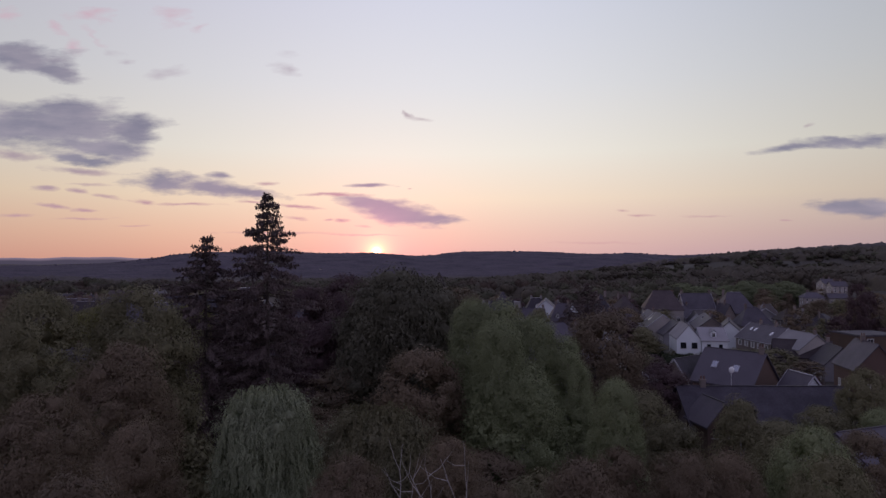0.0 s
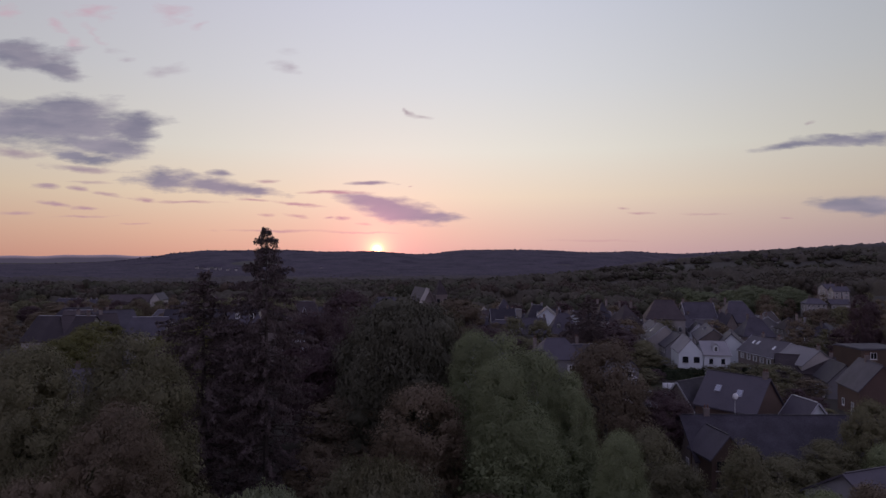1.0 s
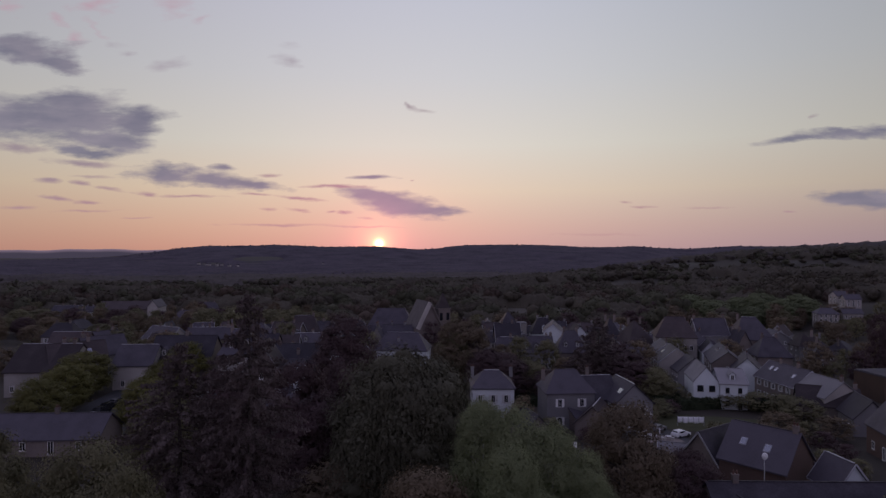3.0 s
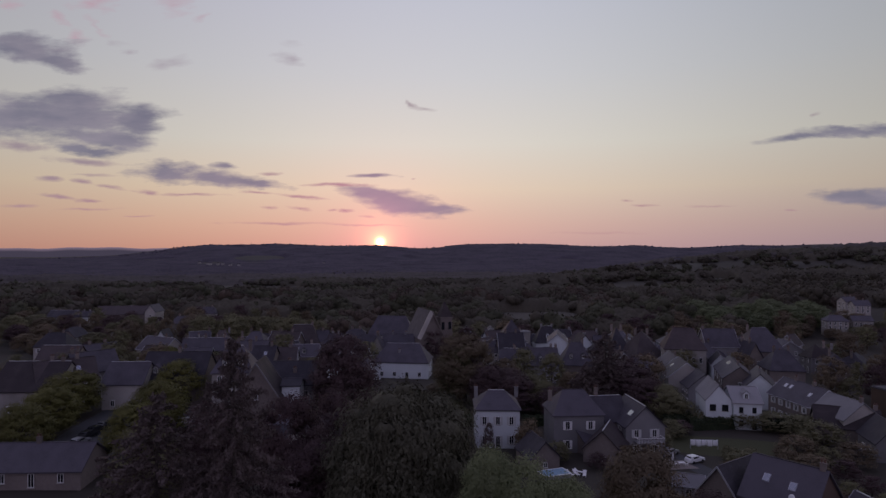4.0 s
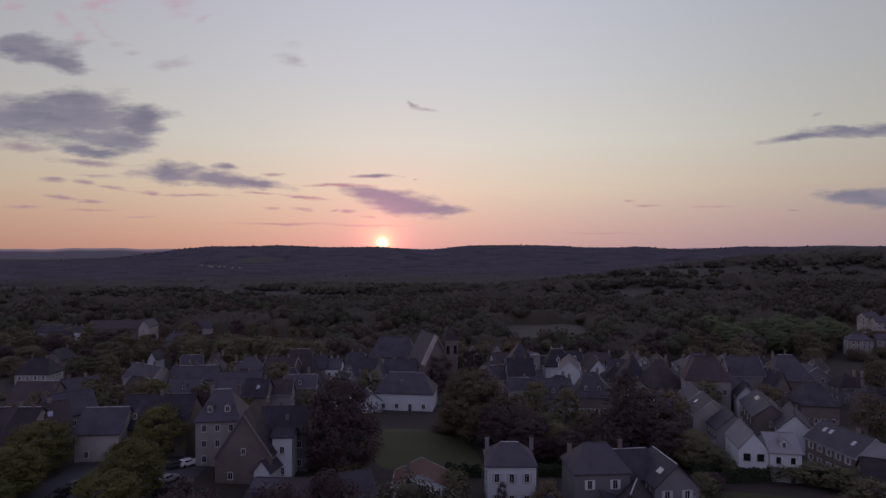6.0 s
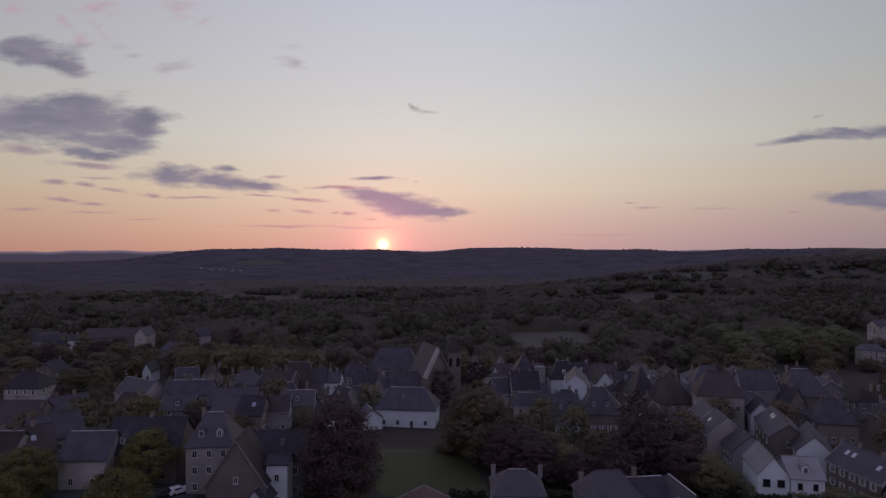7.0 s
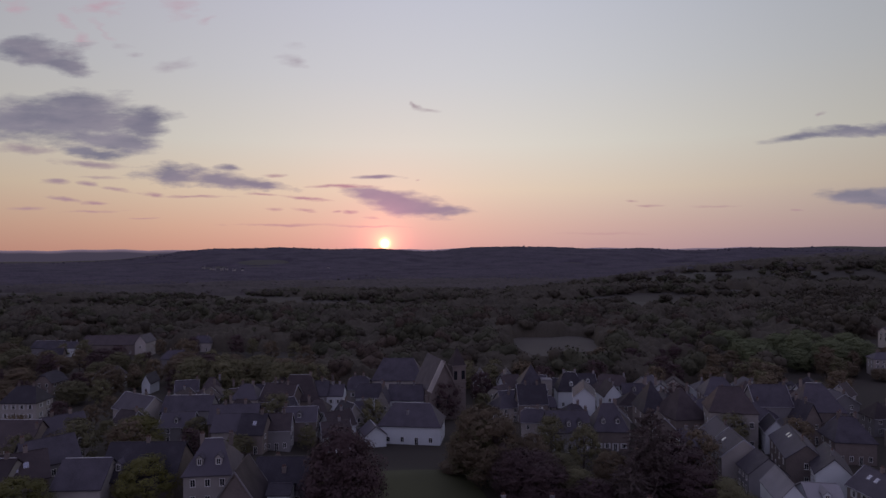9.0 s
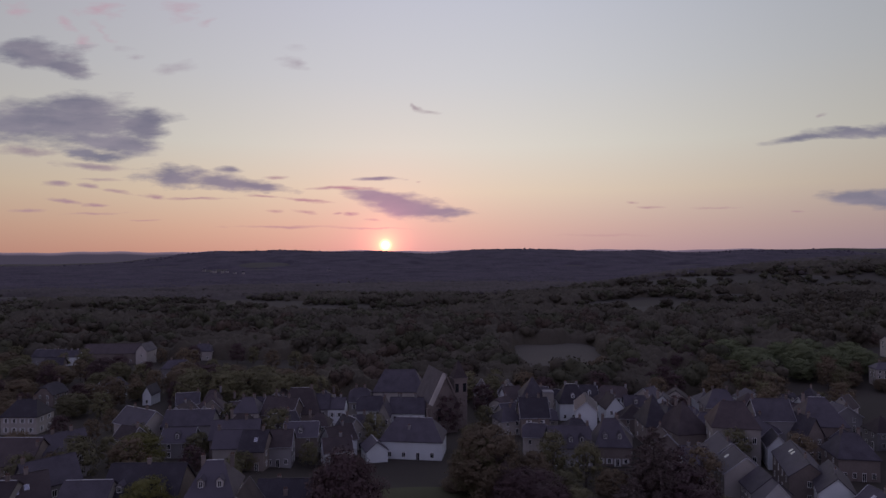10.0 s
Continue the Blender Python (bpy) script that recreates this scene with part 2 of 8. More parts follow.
SLATE = material("slate", (0.082, 0.073, 0.088), (0.034, 0.030, 0.037), spec=0.16, rough=0.6, bump_scale=3.0, per_object=0.6, scale=1.6, stain=0.28)
SLATE_BROWN = material("lichened_slate", (0.076, 0.060, 0.062), (0.034, 0.027, 0.029), spec=0.16, rough=0.7, bump_scale=3.0, per_object=0.5, scale=1.6, stain=0.28)
TILE = material("clay_tile", (0.16, 0.085, 0.065), (0.09, 0.05, 0.04), rough=0.8, bump_scale=3.0, per_object=0.4)
WHITE = material("white_render", (0.62, 0.66, 0.68), (0.48, 0.50, 0.52), rough=0.85, bump=0.1, per_object=0.2)
CREAM = material("cream_render", (0.42, 0.39, 0.365), (0.22, 0.205, 0.19), rough=0.9, bump=0.2, per_object=0.6)
GREY = material("grey_render", (0.25, 0.24, 0.25), (0.15, 0.145, 0.15), rough=0.9, bump=0.2, per_object=0.6)
STONE = material("rubble_stone", (0.215, 0.18, 0.165), (0.12, 0.10, 0.092), rough=0.9, bump=0.6, bump_scale=2.2, per_object=0.5)
BRICK = material("brick", (0.12, 0.078, 0.064), (0.075, 0.05, 0.042), rough=0.9, bump=0.4, bump_scale=4)
TIMBER = material("dark_timber", (0.10, 0.065, 0.045), (0.05, 0.035, 0.028), rough=0.8, bump=0.4)
GLASS = material("window_glass", (0.02, 0.022, 0.026), (0.012, 0.013, 0.016), rough=0.08, spec=0.6, bump=0.0)
PAINT = material("white_paint", (0.74, 0.74, 0.73), (0.62, 0.61, 0.60), rough=0.5, bump=0.05)
SHUTTER = material("pale_shutter", (0.50, 0.50, 0.50), (0.40, 0.40, 0.40), rough=0.6, bump=0.1)
ZINC = material("zinc_flashing", (0.50, 0.50, 0.54), (0.26, 0.26, 0.28), rough=0.4, metallic=0.25, bump=0.1)
SKYGLASS = material("skylight_glass", (0.35, 0.36, 0.38), (0.3, 0.3, 0.32), rough=0.05, spec=0.8, metallic=0.9, bump=0.0)
BARK = material("bark", (0.09, 0.072, 0.06), (0.04, 0.033, 0.03), rough=0.95, bump=0.8, bump_scale=5)
BIRCH = material("birch_bark", (0.42, 0.40, 0.37), (0.14, 0.12, 0.11), rough=0.8, bump=0.4, bump_scale=3)
LEAF = {
    "oak": material("oak_leaf", (0.165, 0.152, 0.080), (0.102, 0.094, 0.052), rough=0.75, island=0.22, per_object=0.5, translucent=0.2, bump=0),
    "rust": material("rusty_leaf", (0.165, 0.124, 0.078), (0.102, 0.077, 0.050), rough=0.75, island=0.22, per_object=0.5, translucent=0.2, bump=0),
    "light": material("light_leaf", (0.205, 0.230, 0.115), (0.135, 0.152, 0.076), rough=0.75, island=0.25, per_object=0.4, translucent=0.25, bump=0),
    "meadow": material("far_green_leaf", (0.150, 0.172, 0.088), (0.098, 0.112, 0.058), rough=0.85, island=0.12, per_object=0.3, translucent=0.15, bump=0),
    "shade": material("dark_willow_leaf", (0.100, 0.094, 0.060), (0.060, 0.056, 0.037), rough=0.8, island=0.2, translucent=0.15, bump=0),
    "willow": material("willow_leaf", (0.225, 0.250, 0.150), (0.140, 0.156, 0.096), rough=0.7, island=0.3, translucent=0.25, bump=0),
    "lime": material("lime_leaf", (0.150, 0.142, 0.040), (0.090, 0.085, 0.027), rough=0.75, island=0.25, per_object=0.4, translucent=0.25, bump=0),
    "fir": material("fir_needle", (0.118, 0.088, 0.080), (0.070, 0.052, 0.049), rough=0.85, island=0.4, bump=0),
    "copper": material("copper_leaf", (0.086, 0.052, 0.052), (0.050, 0.030, 0.032), rough=0.75, island=0.4, translucent=0.15, bump=0),
}
WOODS = material("wood_leaf", (0.082, 0.072, 0.054), (0.046, 0.040, 0.031), rough=0.95, island=0.34, stain=0.22, scale=0.10, bump=0.9, bump_scale=9, spec=0.1)
WOODS_RUST = material("rusty_wood_leaf", (0.088, 0.067, 0.052), (0.050, 0.038, 0.031), rough=0.95, island=0.34, stain=0.22, scale=0.10, bump=0.9, bump_scale=9, spec=0.1)
WOODS_GREEN = material("green_wood_leaf", (0.084, 0.083, 0.054), (0.048, 0.048, 0.032), rough=0.95, island=0.34, stain=0.22, scale=0.10, bump=0.9, bump_scale=9, spec=0.1)
# mid and far woods: the bluish haze of the air is mixed into the leaf colour
WOODS_MID_HAZE = material("mid_wood_leaf_haze", (0.086, 0.074, 0.070), (0.050, 0.043, 0.042), rough=0.95, island=0.10, stain=0.22, scale=0.06, bump=0.9, bump_scale=9, spec=0.1)
WOODS_FAR_HAZE = material("far_wood_leaf_haze", (0.088, 0.075, 0.092), (0.050, 0.043, 0.056), rough=0.95, island=0.10, stain=0.16, scale=0.035, bump=1.0, bump_scale=6, spec=0.05)
GROUND = material("grass_and_earth", (0.050, 0.042, 0.032), (0.028, 0.024, 0.019), rough=0.95, scale=0.06, bump=0.5, bump_scale=30)
LAWN = material("lawn", (0.064, 0.066, 0.030), (0.044, 0.045, 0.021), rough=0.95, scale=0.3, bump=0.5, bump_scale=12)
FIELD = material("stubble_field", (0.061, 0.056, 0.045), (0.042, 0.039, 0.032), rough=0.95, scale=0.05, bump=0.3, bump_scale=20)
MEADOW = material("dry_meadow", (0.092, 0.080, 0.066), (0.056, 0.050, 0.041), rough=0.95, scale=0.1, bump=0.4, bump_scale=12)
ASPHALT = material("asphalt", (0.060, 0.060, 0.064), (0.042, 0.042, 0.046), rough=0.85, scale=0.6, bump=0.3, bump_scale=20)
HEDGE = material("hedge_leaf", (0.040, 0.052, 0.022), (0.020, 0.028, 0.014), rough=0.8, island=0.9, bump=0)
LINEN = material("white_linen", (0.80, 0.80, 0.82), (0.70, 0.70, 0.73), rough=0.8, bump=0.2)
RUBBER = material("tyre_rubber", (0.02, 0.02, 0.02), rough=0.8)


# ---- ground ----
def ss(a, b, v):
    t = np.clip((v - a) / (b - a), 0, 1)
    return t * t * (3 - 2 * t)


def ground(x, y):
    """The height of the land: the town on a gentle slope, the valley beyond, the long ridge, a hill on the east of it."""
    x, y = np.asarray(x, float), np.asarray(y, float)
    u = x / np.maximum(y, 400.0)
    z = -2.1 * ss(112, 146, y) * (1 - ss(300, 380, y)) * np.maximum(ss(-22, 4, x), ss(-55, -30, x) * ss(185, 205, y)) - 7 * ss(145, 434, y) - 15 * ss(434, 900, y) - 22 * ss(900, 1800, y)
    crest = 84 + 7 * (1 - ss(-0.32, -0.14, u)) - 16 * np.exp(-((u + 0.035) / 0.05) ** 2) + 12 * np.exp(-((u - 0.10) / 0.06) ** 2)
    crest = crest - 13 * np.exp(-((u - 0.35) / 0.06) ** 2) + 14 * ss(0.40, 0.50, u) + 1.5 * np.sin(47 * u)
    arm = ss(-0.57, -0.36, u)
    z = z + crest * ss(2700, 4150, y) * arm - (30 + crest * 0.8) * arm * ss(4300, 4900, y) + 22 * (1 - arm) * ss(2200, 4900, y)
    z = z + 66 * np.exp(-((x - 780) / 430) ** 2 - ((y - 1150) / 480) ** 2)
    z = z + 11.5 * np.exp(-((x - 290) / 100) ** 2 - ((y - 360) / 110) ** 2)
    z = z + 4 * np.exp(-((x + 75) / 50) ** 2 - ((y - 150) / 60) ** 2)
    z = z + (3.5 * np.sin(x / 95 + 0.7) * np.cos(y / 130) + 2.5 * np.sin(x / 210 - y / 170)) * ss(420, 900, np.hypot(x, y))
    return z


def gz(x, y):
    return float(ground(x, y))


def mesh_object(name, verts, faces, mat, parent=None, smooth=False):
    """A mesh from arrays: verts n x 3, faces m x k with k the same for all."""
    verts, faces = np.asarray(verts, np.float32), np.asarray(faces, np.int32)
    me = bpy.data.meshes.new(name)
    m, k = faces.shape
    me.vertices.add(len(verts))
    me.vertices.foreach_set("co", verts.ravel())
    me.loops.add(m * k)
    me.loops.foreach_set("vertex_index", faces.ravel())
    me.polygons.add(m)
    me.polygons.foreach_set("loop_start", np.arange(0, m * k, k, dtype=np.int32))
    if smooth:
        me.polygons.foreach_set("use_smooth", np.ones(m, dtype=bool))
    me.update(calc_edges=True)
    me.materials.append(mat)
    ob = new(name, me)
    if parent:
        ob.parent = parent
    return ob


def grid_faces(nu, nv):
    i = np.arange(nu - 1)[:, None] * nv + np.arange(nv - 1)[None]
    i = i.ravel()
    return np.stack([i, i + nv, i + nv + 1, i + 1], 1)


def land():
    front = np.radians(np.linspace(-48, 48, 260))
    rest = np.radians(np.linspace(48, 312, 70)[1:])
    az = np.r_[front, rest]
    rad = np.r_[0.5, np.geomspace(12, 4950, 190)]
    A, R = np.meshgrid(az, rad, indexing="ij")
    X, Y = R * np.sin(A), R * np.cos(A)
    ob = mesh_object("ground", np.stack([X, Y, ground(X, Y)], -1).reshape(-1, 3), grid_faces(*A.shape)[:, ::-1], GROUND, smooth=True)
    return tagged(ob, "dark grassy ground falling to a wooded valley", "ground", kind="structure")


land()


def patch(name, label, x, y, w, d, rot, mat, lift=0.06, n=14, round_=0.0, uneven=0.0):
    """A sheet of turf or paving laid on the land, w by d metres, with a rounded outline if asked."""
    a, c, s = np.linspace(-1, 1, n), math.cos(radians(rot)), math.sin(radians(rot))
    P, Q = np.meshgrid(a, a, indexing="ij")
    rim = np.maximum(np.abs(P), np.abs(Q)) ** 6
    if round_:
        P, Q = P * np.sqrt(1 - round_ * Q * Q / 2), Q * np.sqrt(1 - round_ * P * P / 2)
        turn = np.arctan2(Q, P)
        wave = 1 + uneven * (np.sin(2 * turn + x) + 0.7 * np.sin(3 * turn + y) + 0.5 * np.sin(5 * turn + x + y))
        P, Q = P * wave, Q * wave
    X, Y = P * w / 2, Q * d / 2
    X, Y = x + c * X - s * Y, y + s * X + c * Y
    ob = mesh_object(name, np.stack([X, Y, ground(X, Y) + lift * (1 - 1.6 * rim * (uneven > 0))], -1).reshape(-1, 3), grid_faces(n, n), mat, smooth=True)
    return tagged(ob, label, name, kind="structure")


# ---- building blocks ----
def part(name, bm, mat, parent, label=""):
    me = bpy.data.meshes.new(name)
    bm.to_mesh(me)
    bm.free()
    me.materials.append(mat)
    ob = new(name, me)
    ob.parent = parent
    if label:
        ob["label"] = label
    return ob


def share(name, me, parent, m):
    ob = new(name, me)
    ob.parent = parent
    ob.matrix_basis = m
    return ob


def add_box(bm, cx, cy, cz, sx, sy, sz):
    bmesh.ops.create_cube(bm, size=1, matrix=Matrix.Translation((cx, cy, cz)) @ Matrix.Diagonal((sx, sy, sz, 1)))


def box_bm(*boxes, bevel=0.0):
    bm = bmesh.new()
    for b in boxes:
        add_box(bm, *b)
    if bevel:
        bmesh.ops.bevel(bm, geom=bm.edges[:], offset=bevel, segments=1, affect="EDGES")
    return bm


def solid(verts, faces):
    bm = bmesh.new()
    vs = [bm.verts.new(v) for v in verts]
    for f in faces:
        bm.faces.new([vs[i] for i in f])
    bmesh.ops.recalc_face_normals(bm, faces=bm.faces[:])
    return bm


MESHES = {}


def cached(key, make, mat):
    if key not in MESHES:
        bm = make()
        me = bpy.data.meshes.new(key.split("|")[0])
        bm.to_mesh(me)
        bm.free()
        me.materials.append(mat)
        MESHES[key] = me
    return MESHES[key]


def frame_bm(w, h, t=0.08, depth=0.12, bar=True):
    """A window frame with a mullion; the wall's face is y = 0 and the window looks to -y."""
    y = -depth / 2 + 0.05
    boxes = [(0, y, t / 2, w, depth, t), (0, y, h - t / 2, w, depth, t), (-w / 2 + t / 2, y, h / 2, t, depth, h - 2 * t), (w / 2 - t / 2, y, h / 2, t, depth, h - 2 * t)]
    if bar:
        boxes.append((0, y + 0.01, h / 2, t * 0.8, depth * 0.7, h - 2 * t))
    return box_bm(*boxes)


def window(parent, m, w, h, shutters=None, frame_mat=PAINT, sill=True):
    """window > pane, sill and two shutters, set at m."""
    key = "%.2f|%.2f|%s" % (w, h, frame_mat.name)
    win = share("window", cached("window|" + key, lambda: frame_bm(w, h), frame_mat), parent, m)
    share("pane", cached("pane|" + key, lambda: box_bm((0, 0.0, h / 2, w - 0.14, 0.03, h - 0.14)), GLASS), win, Matrix.Identity(4))
    if sill:
        share("sill", cached("sill|" + key, lambda: box_bm((0, -0.08, -0.05, w + 0.2, 0.22, 0.09)), CREAM), win, Matrix.Identity(4))
    if shutters:
        me = cached("shutter|%s%s" % (key, shutters.name), lambda: box_bm((0, -0.05, h / 2, w * 0.48, 0.05, h + 0.05)), shutters)
        for s in (-1, 1):
            share("shutter", me, win, pose(s * w * 0.76, -0.03, 0))
    return win


def house(label, x, y, rot, w, d, h, rise, roof="gable", wall=CREAM, cover=SLATE, front=(3, 2), side=(2, 2), win=(0.95, 1.45), shutters=None,
          chimneys=((-0.42, 0), (0.42, 0)), dormers=0, skylights=(), eave=0.35, sink=2.5, category="house", trim=None, frame_mat=PAINT, floor_z=None, gable=0):
    """A house whose front looks to -y before it is turned: w along the ridge, d deep, walls h high.
    roof: 'gable' (ridge along x), 'cross' (ridge along y, gable to the front), 'hip', 'pyramid', 'half' (clipped gables), 'flat'."""
    top = new(category.replace(" ", "_"))
    top.matrix_basis = pose(x, y, gz(x, y) if floor_z is None else floor_z, 0, 0, rot)
    tagged(top, label, category)
    cross = roof in ("cross", "cross_half")
    roof = "half" if roof == "cross_half" else roof
    a, b = (d / 2, w / 2) if cross else (w / 2, d / 2)     # a along the ridge, b across

    def q(u, v, z):
        return (-v, u, z) if cross else (u, v, z)
    inset = {"hip": min(b * 0.62, a * 0.62), "pyramid": a, "half": b * 0.35}.get(roof, 0.0)
    # walls, with gables
    vs = [q(-a, -b, -sink), q(a, -b, -sink), q(a, b, -sink), q(-a, b, -sink), q(-a, -b, h), q(a, -b, h), q(a, b, h), q(-a, b, h)]
    fs = [(0, 1, 5, 4), (2, 3, 7, 6), (3, 2, 1, 0)]
    if roof in ("gable", "cross"):
        vs += [q(-a, 0, h + rise), q(a, 0, h + rise)]
        fs += [(1, 2, 6, 9, 5), (3, 0, 4, 8, 7), (4, 5, 9, 8), (6, 7, 8, 9)]
    elif roof == "half":
        f = 0.35
        for s in (-1, 1):
            vs += [q(s * a, -b * f, h + rise * (1 - f)), q(s * a, b * f, h + rise * (1 - f))]
        fs += [(1, 2, 6, 11, 10, 5), (3, 0, 4, 8, 9, 7), (4, 5, 10, 8), (6, 7, 9, 11), (8, 10, 11, 9)]
    else:
        fs += [(1, 2, 6, 5), (3, 0, 4, 7), (4, 5, 6, 7)]
    part("wall", solid(vs, fs), wall, top)
    # roof: a thick shell that overhangs
    o, t = eave, 0.22
    drop = rise / b * o if rise else 0
    A, B = a + o, b + o
    if roof == "flat":
        part("roof", box_bm((0, 0, h + 0.12, w + 0.3, d + 0.3, 0.24), (0, 0, h + 0.32, w - 0.5, d - 0.5, 0.18)), cover, top)
    else:
        lo, hi = h - drop + 0.02, h + rise + 0.02
        if roof == "half":
            f = 0.35
            zc = h + rise * (1 - f) + 0.02
            ring = [(-A, -B, lo), (A, -B, lo), (A, -b * f, zc), (A, b * f, zc), (A, B, lo), (-A, B, lo), (-A, b * f, zc), (-A, -b * f, zc), (-a + inset, 0, hi), (a - inset, 0, hi)]
            fc = [(0, 1, 2, 9, 8, 7), (4, 5, 6, 8, 9, 3), (2, 3, 9), (6, 7, 8)]
        else:
            ra = a - inset if inset else A
            if roof == "pyramid":
                ra = 0.05
            ring = [(-A, -B, lo), (A, -B, lo), (A, B, lo), (-A, B, lo), (-ra, 0, hi), (ra, 0, hi)]
            fc = [(0, 1, 5, 4), (2, 3, 4, 5), (1, 2, 5), (3, 0, 4)] if inset else [(0, 1, 5, 4), (2, 3, 4, 5)]
        bm = solid([q(*p) for p in ring], fc)
        for fa in bm.faces:
            if fa.normal.z < 0:
                fa.normal_flip()
        up = bmesh.ops.extrude_face_region(bm, geom=bm.faces[:])
        bmesh.ops.translate(bm, vec=(0, 0, t), verts=[v for v in up["geom"] if isinstance(v, bmesh.types.BMVert)])
        bmesh.ops.recalc_face_normals(bm, faces=bm.faces[:])
        part("roof", bm, cover, top)
        ra = a - inset if roof != "pyramid" else 0.1
        if roof != "pyramid":
            part("ridge_cap", box_bm((0, 0, hi + t + 0.03, *((0.2, 2 * ra) if cross else (2 * ra, 0.2)), 0.1)), ZINC if int(abs(x * 7 + y * 3)) % 5 == 0 else cover, top)
        if trim:     # pale verge boards and gutters
            for s in (-1, 1):
                c0 = q(0, s * (B + 0.04), lo + t / 2 + 0.02)
                part("gutter", box_bm((*c0, *((0.1, 2 * A) if cross else (2 * A, 0.1)), 0.14)), trim, top)
            if not inset:
                for e in (-1, 1):
                    for s in (-1, 1):
                        p0, p1 = Vector(q(e * (A + 0.04), s * B, lo + t / 2 + 0.05)), Vector(q(e * (A + 0.04), 0, hi + t / 2 + 0.05))
                        bm = box_bm((0, 0, 0, (p1 - p0).length, 0.07, 0.24))
                        xa = (p1 - p0).normalized()
                        ya = Vector(q(1, 0, 0))
                        bm.transform(Matrix.Translation((p0 + p1) / 2) @ Matrix((xa, ya, xa.cross(ya))).transposed().to_4x4())
                        part("verge_board", bm, trim, top)
    slope = math.atan2(rise, b) if rise else 0

    def on_roof(u, f, s=-1):
        """A pose on the slope (s: -1 front, 1 back), u along the ridge in -1..1, f from eave 0 to ridge 1."""
        v = s * b * (1 - f)
        m = Matrix.Translation(q(u * a, v, h + rise * f + 0.24))
        return m @ pose(0, 0, 0, 0, 0, 90 if cross else 0) @ pose(0, 0, 0, math.degrees(slope) * (1 if s < 0 else -1))
    for k, c in enumerate(chimneys):
        u, v = c[0], c[1]
        zr = h + rise * (1 - abs(v))
        cx, cy, _ = q(u * a, v * b, 0)
        ch = part("chimney", box_bm((cx, cy, zr + 0.0, 0.75, 0.5, 2.3), (cx, cy, zr + 1.1, 0.88, 0.62, 0.14)), STONE if wall is not WHITE else GREY, top)
        for s in (-1, 1):
            bm = bmesh.new()
            bmesh.ops.create_cone(bm, cap_ends=True, segments=8, radius1=0.13, radius2=0.1, depth=0.5, matrix=Matrix.Translation((cx + s * 0.2, cy, zr + 1.4)))
            part("chimney_pot", bm, TILE, ch)
    for k in range(dormers):
        u = (k + 0.5) / dormers * 2 - 1
        f = 0.28
        px, py, _ = q(u * a * 0.8, 0, 0)
        yy = -(b * (1 - f)) - 0.25 if not cross else -d / 2
        zz = h + rise * f - 0.1
        dw, dh = 1.25, 1.35
        px = u * a * 0.8 if not cross else 0
        dv = [(px - dw / 2, yy, zz), (px + dw / 2, yy, zz), (px - dw / 2, yy, zz + dh), (px + dw / 2, yy, zz + dh), (px, yy, zz + dh + 0.6)]
        back = b * 0.75
        dv += [(p[0], yy + back, p[2]) for p in dv]
        do = part("dormer", solid(dv, [(0, 1, 3, 4, 2), (5, 7, 9, 8, 6), (0, 2, 7, 5), (1, 6, 8, 3), (2, 4, 9, 7), (4, 3, 8, 9), (0, 5, 6, 1)]), wall if wall in (WHITE, CREAM) else GREY, top)
        rv = []
        for yq in (yy - 0.2, yy + back):
            rv += [(px - dw / 2 - 0.2, yq, zz + dh - 0.15), (px, yq, zz + dh + 0.66), (px + dw / 2 + 0.2, yq, zz + dh - 0.15), (px - dw / 2 - 0.2, yq, zz + dh - 0.03), (px, yq, zz + dh + 0.8), (px + dw / 2 + 0.2, yq, zz + dh - 0.03)]
        part("dormer_roof", solid(rv, [(0, 1, 4, 3), (1, 2, 5, 4), (6, 9, 10, 7), (7, 10, 11, 8), (3, 4, 10, 9), (4, 5, 11, 10), (0, 6, 7, 1), (1, 7, 8, 2), (0, 3, 9, 6), (2, 8, 11, 5)]), cover, do)
        share("pane", cached("pane|dormer", lambda: box_bm((0, 0, 0.6, 0.62, 0.03, 1.0)), GLASS), do, pose(px, yy - 0.02, zz + 0.1))
        share("window_frame", cached("window_frame|dormer", lambda: frame_bm(0.8, 1.2), PAINT), do, pose(px, yy - 0.03, zz + 0.1))
    for u, f, *s in skylights:
        m = on_roof(u, f, *(s or (-1,)))
        sk = share("skylight", cached("skylight", lambda: box_bm((0, 0, 0.02, 0.95, 1.25, 0.14)), ZINC), top, m)
        share("pane", cached("pane|sky", lambda: box_bm((0, 0, 0.10, 0.78, 1.08, 0.03)), SKYGLASS), sk, Matrix.Identity(4))
    # windows, storey by storey
    ww, wh = win

    def row(nx, ny, length, base, hh):
        fl = hh / max(ny, 1)
        for j in range(ny):
            for i in range(nx):
                u = (i + 0.5) / nx * length - length / 2
                door = j == 0 and i == nx // 2 and nx > 1
                z = j * fl + (0.12 if door else min(0.9, fl - wh - 0.35))
                window(top, base @ pose(u, 0, z), ww, wh + (0.75 if door else 0), shutters, frame_mat, y < 205)
    row(*front, w * 0.92, pose(0, -d / 2 - 0.03, 0), h)
    for k in range(gable):      # attic windows in the front gable
        window(top, pose((k + 0.5 - gable / 2) * 2.6, -d / 2 - 0.03, h + 0.35), 0.8, 1.25, None, frame_mat)
    row(*side, d * 0.85, pose(-w / 2 - 0.03, 0, 0, 0, 0, -90), h)
    row(*side, d * 0.85, pose(w / 2 + 0.03, 0, 0, 0, 0, 90), h)
    return top


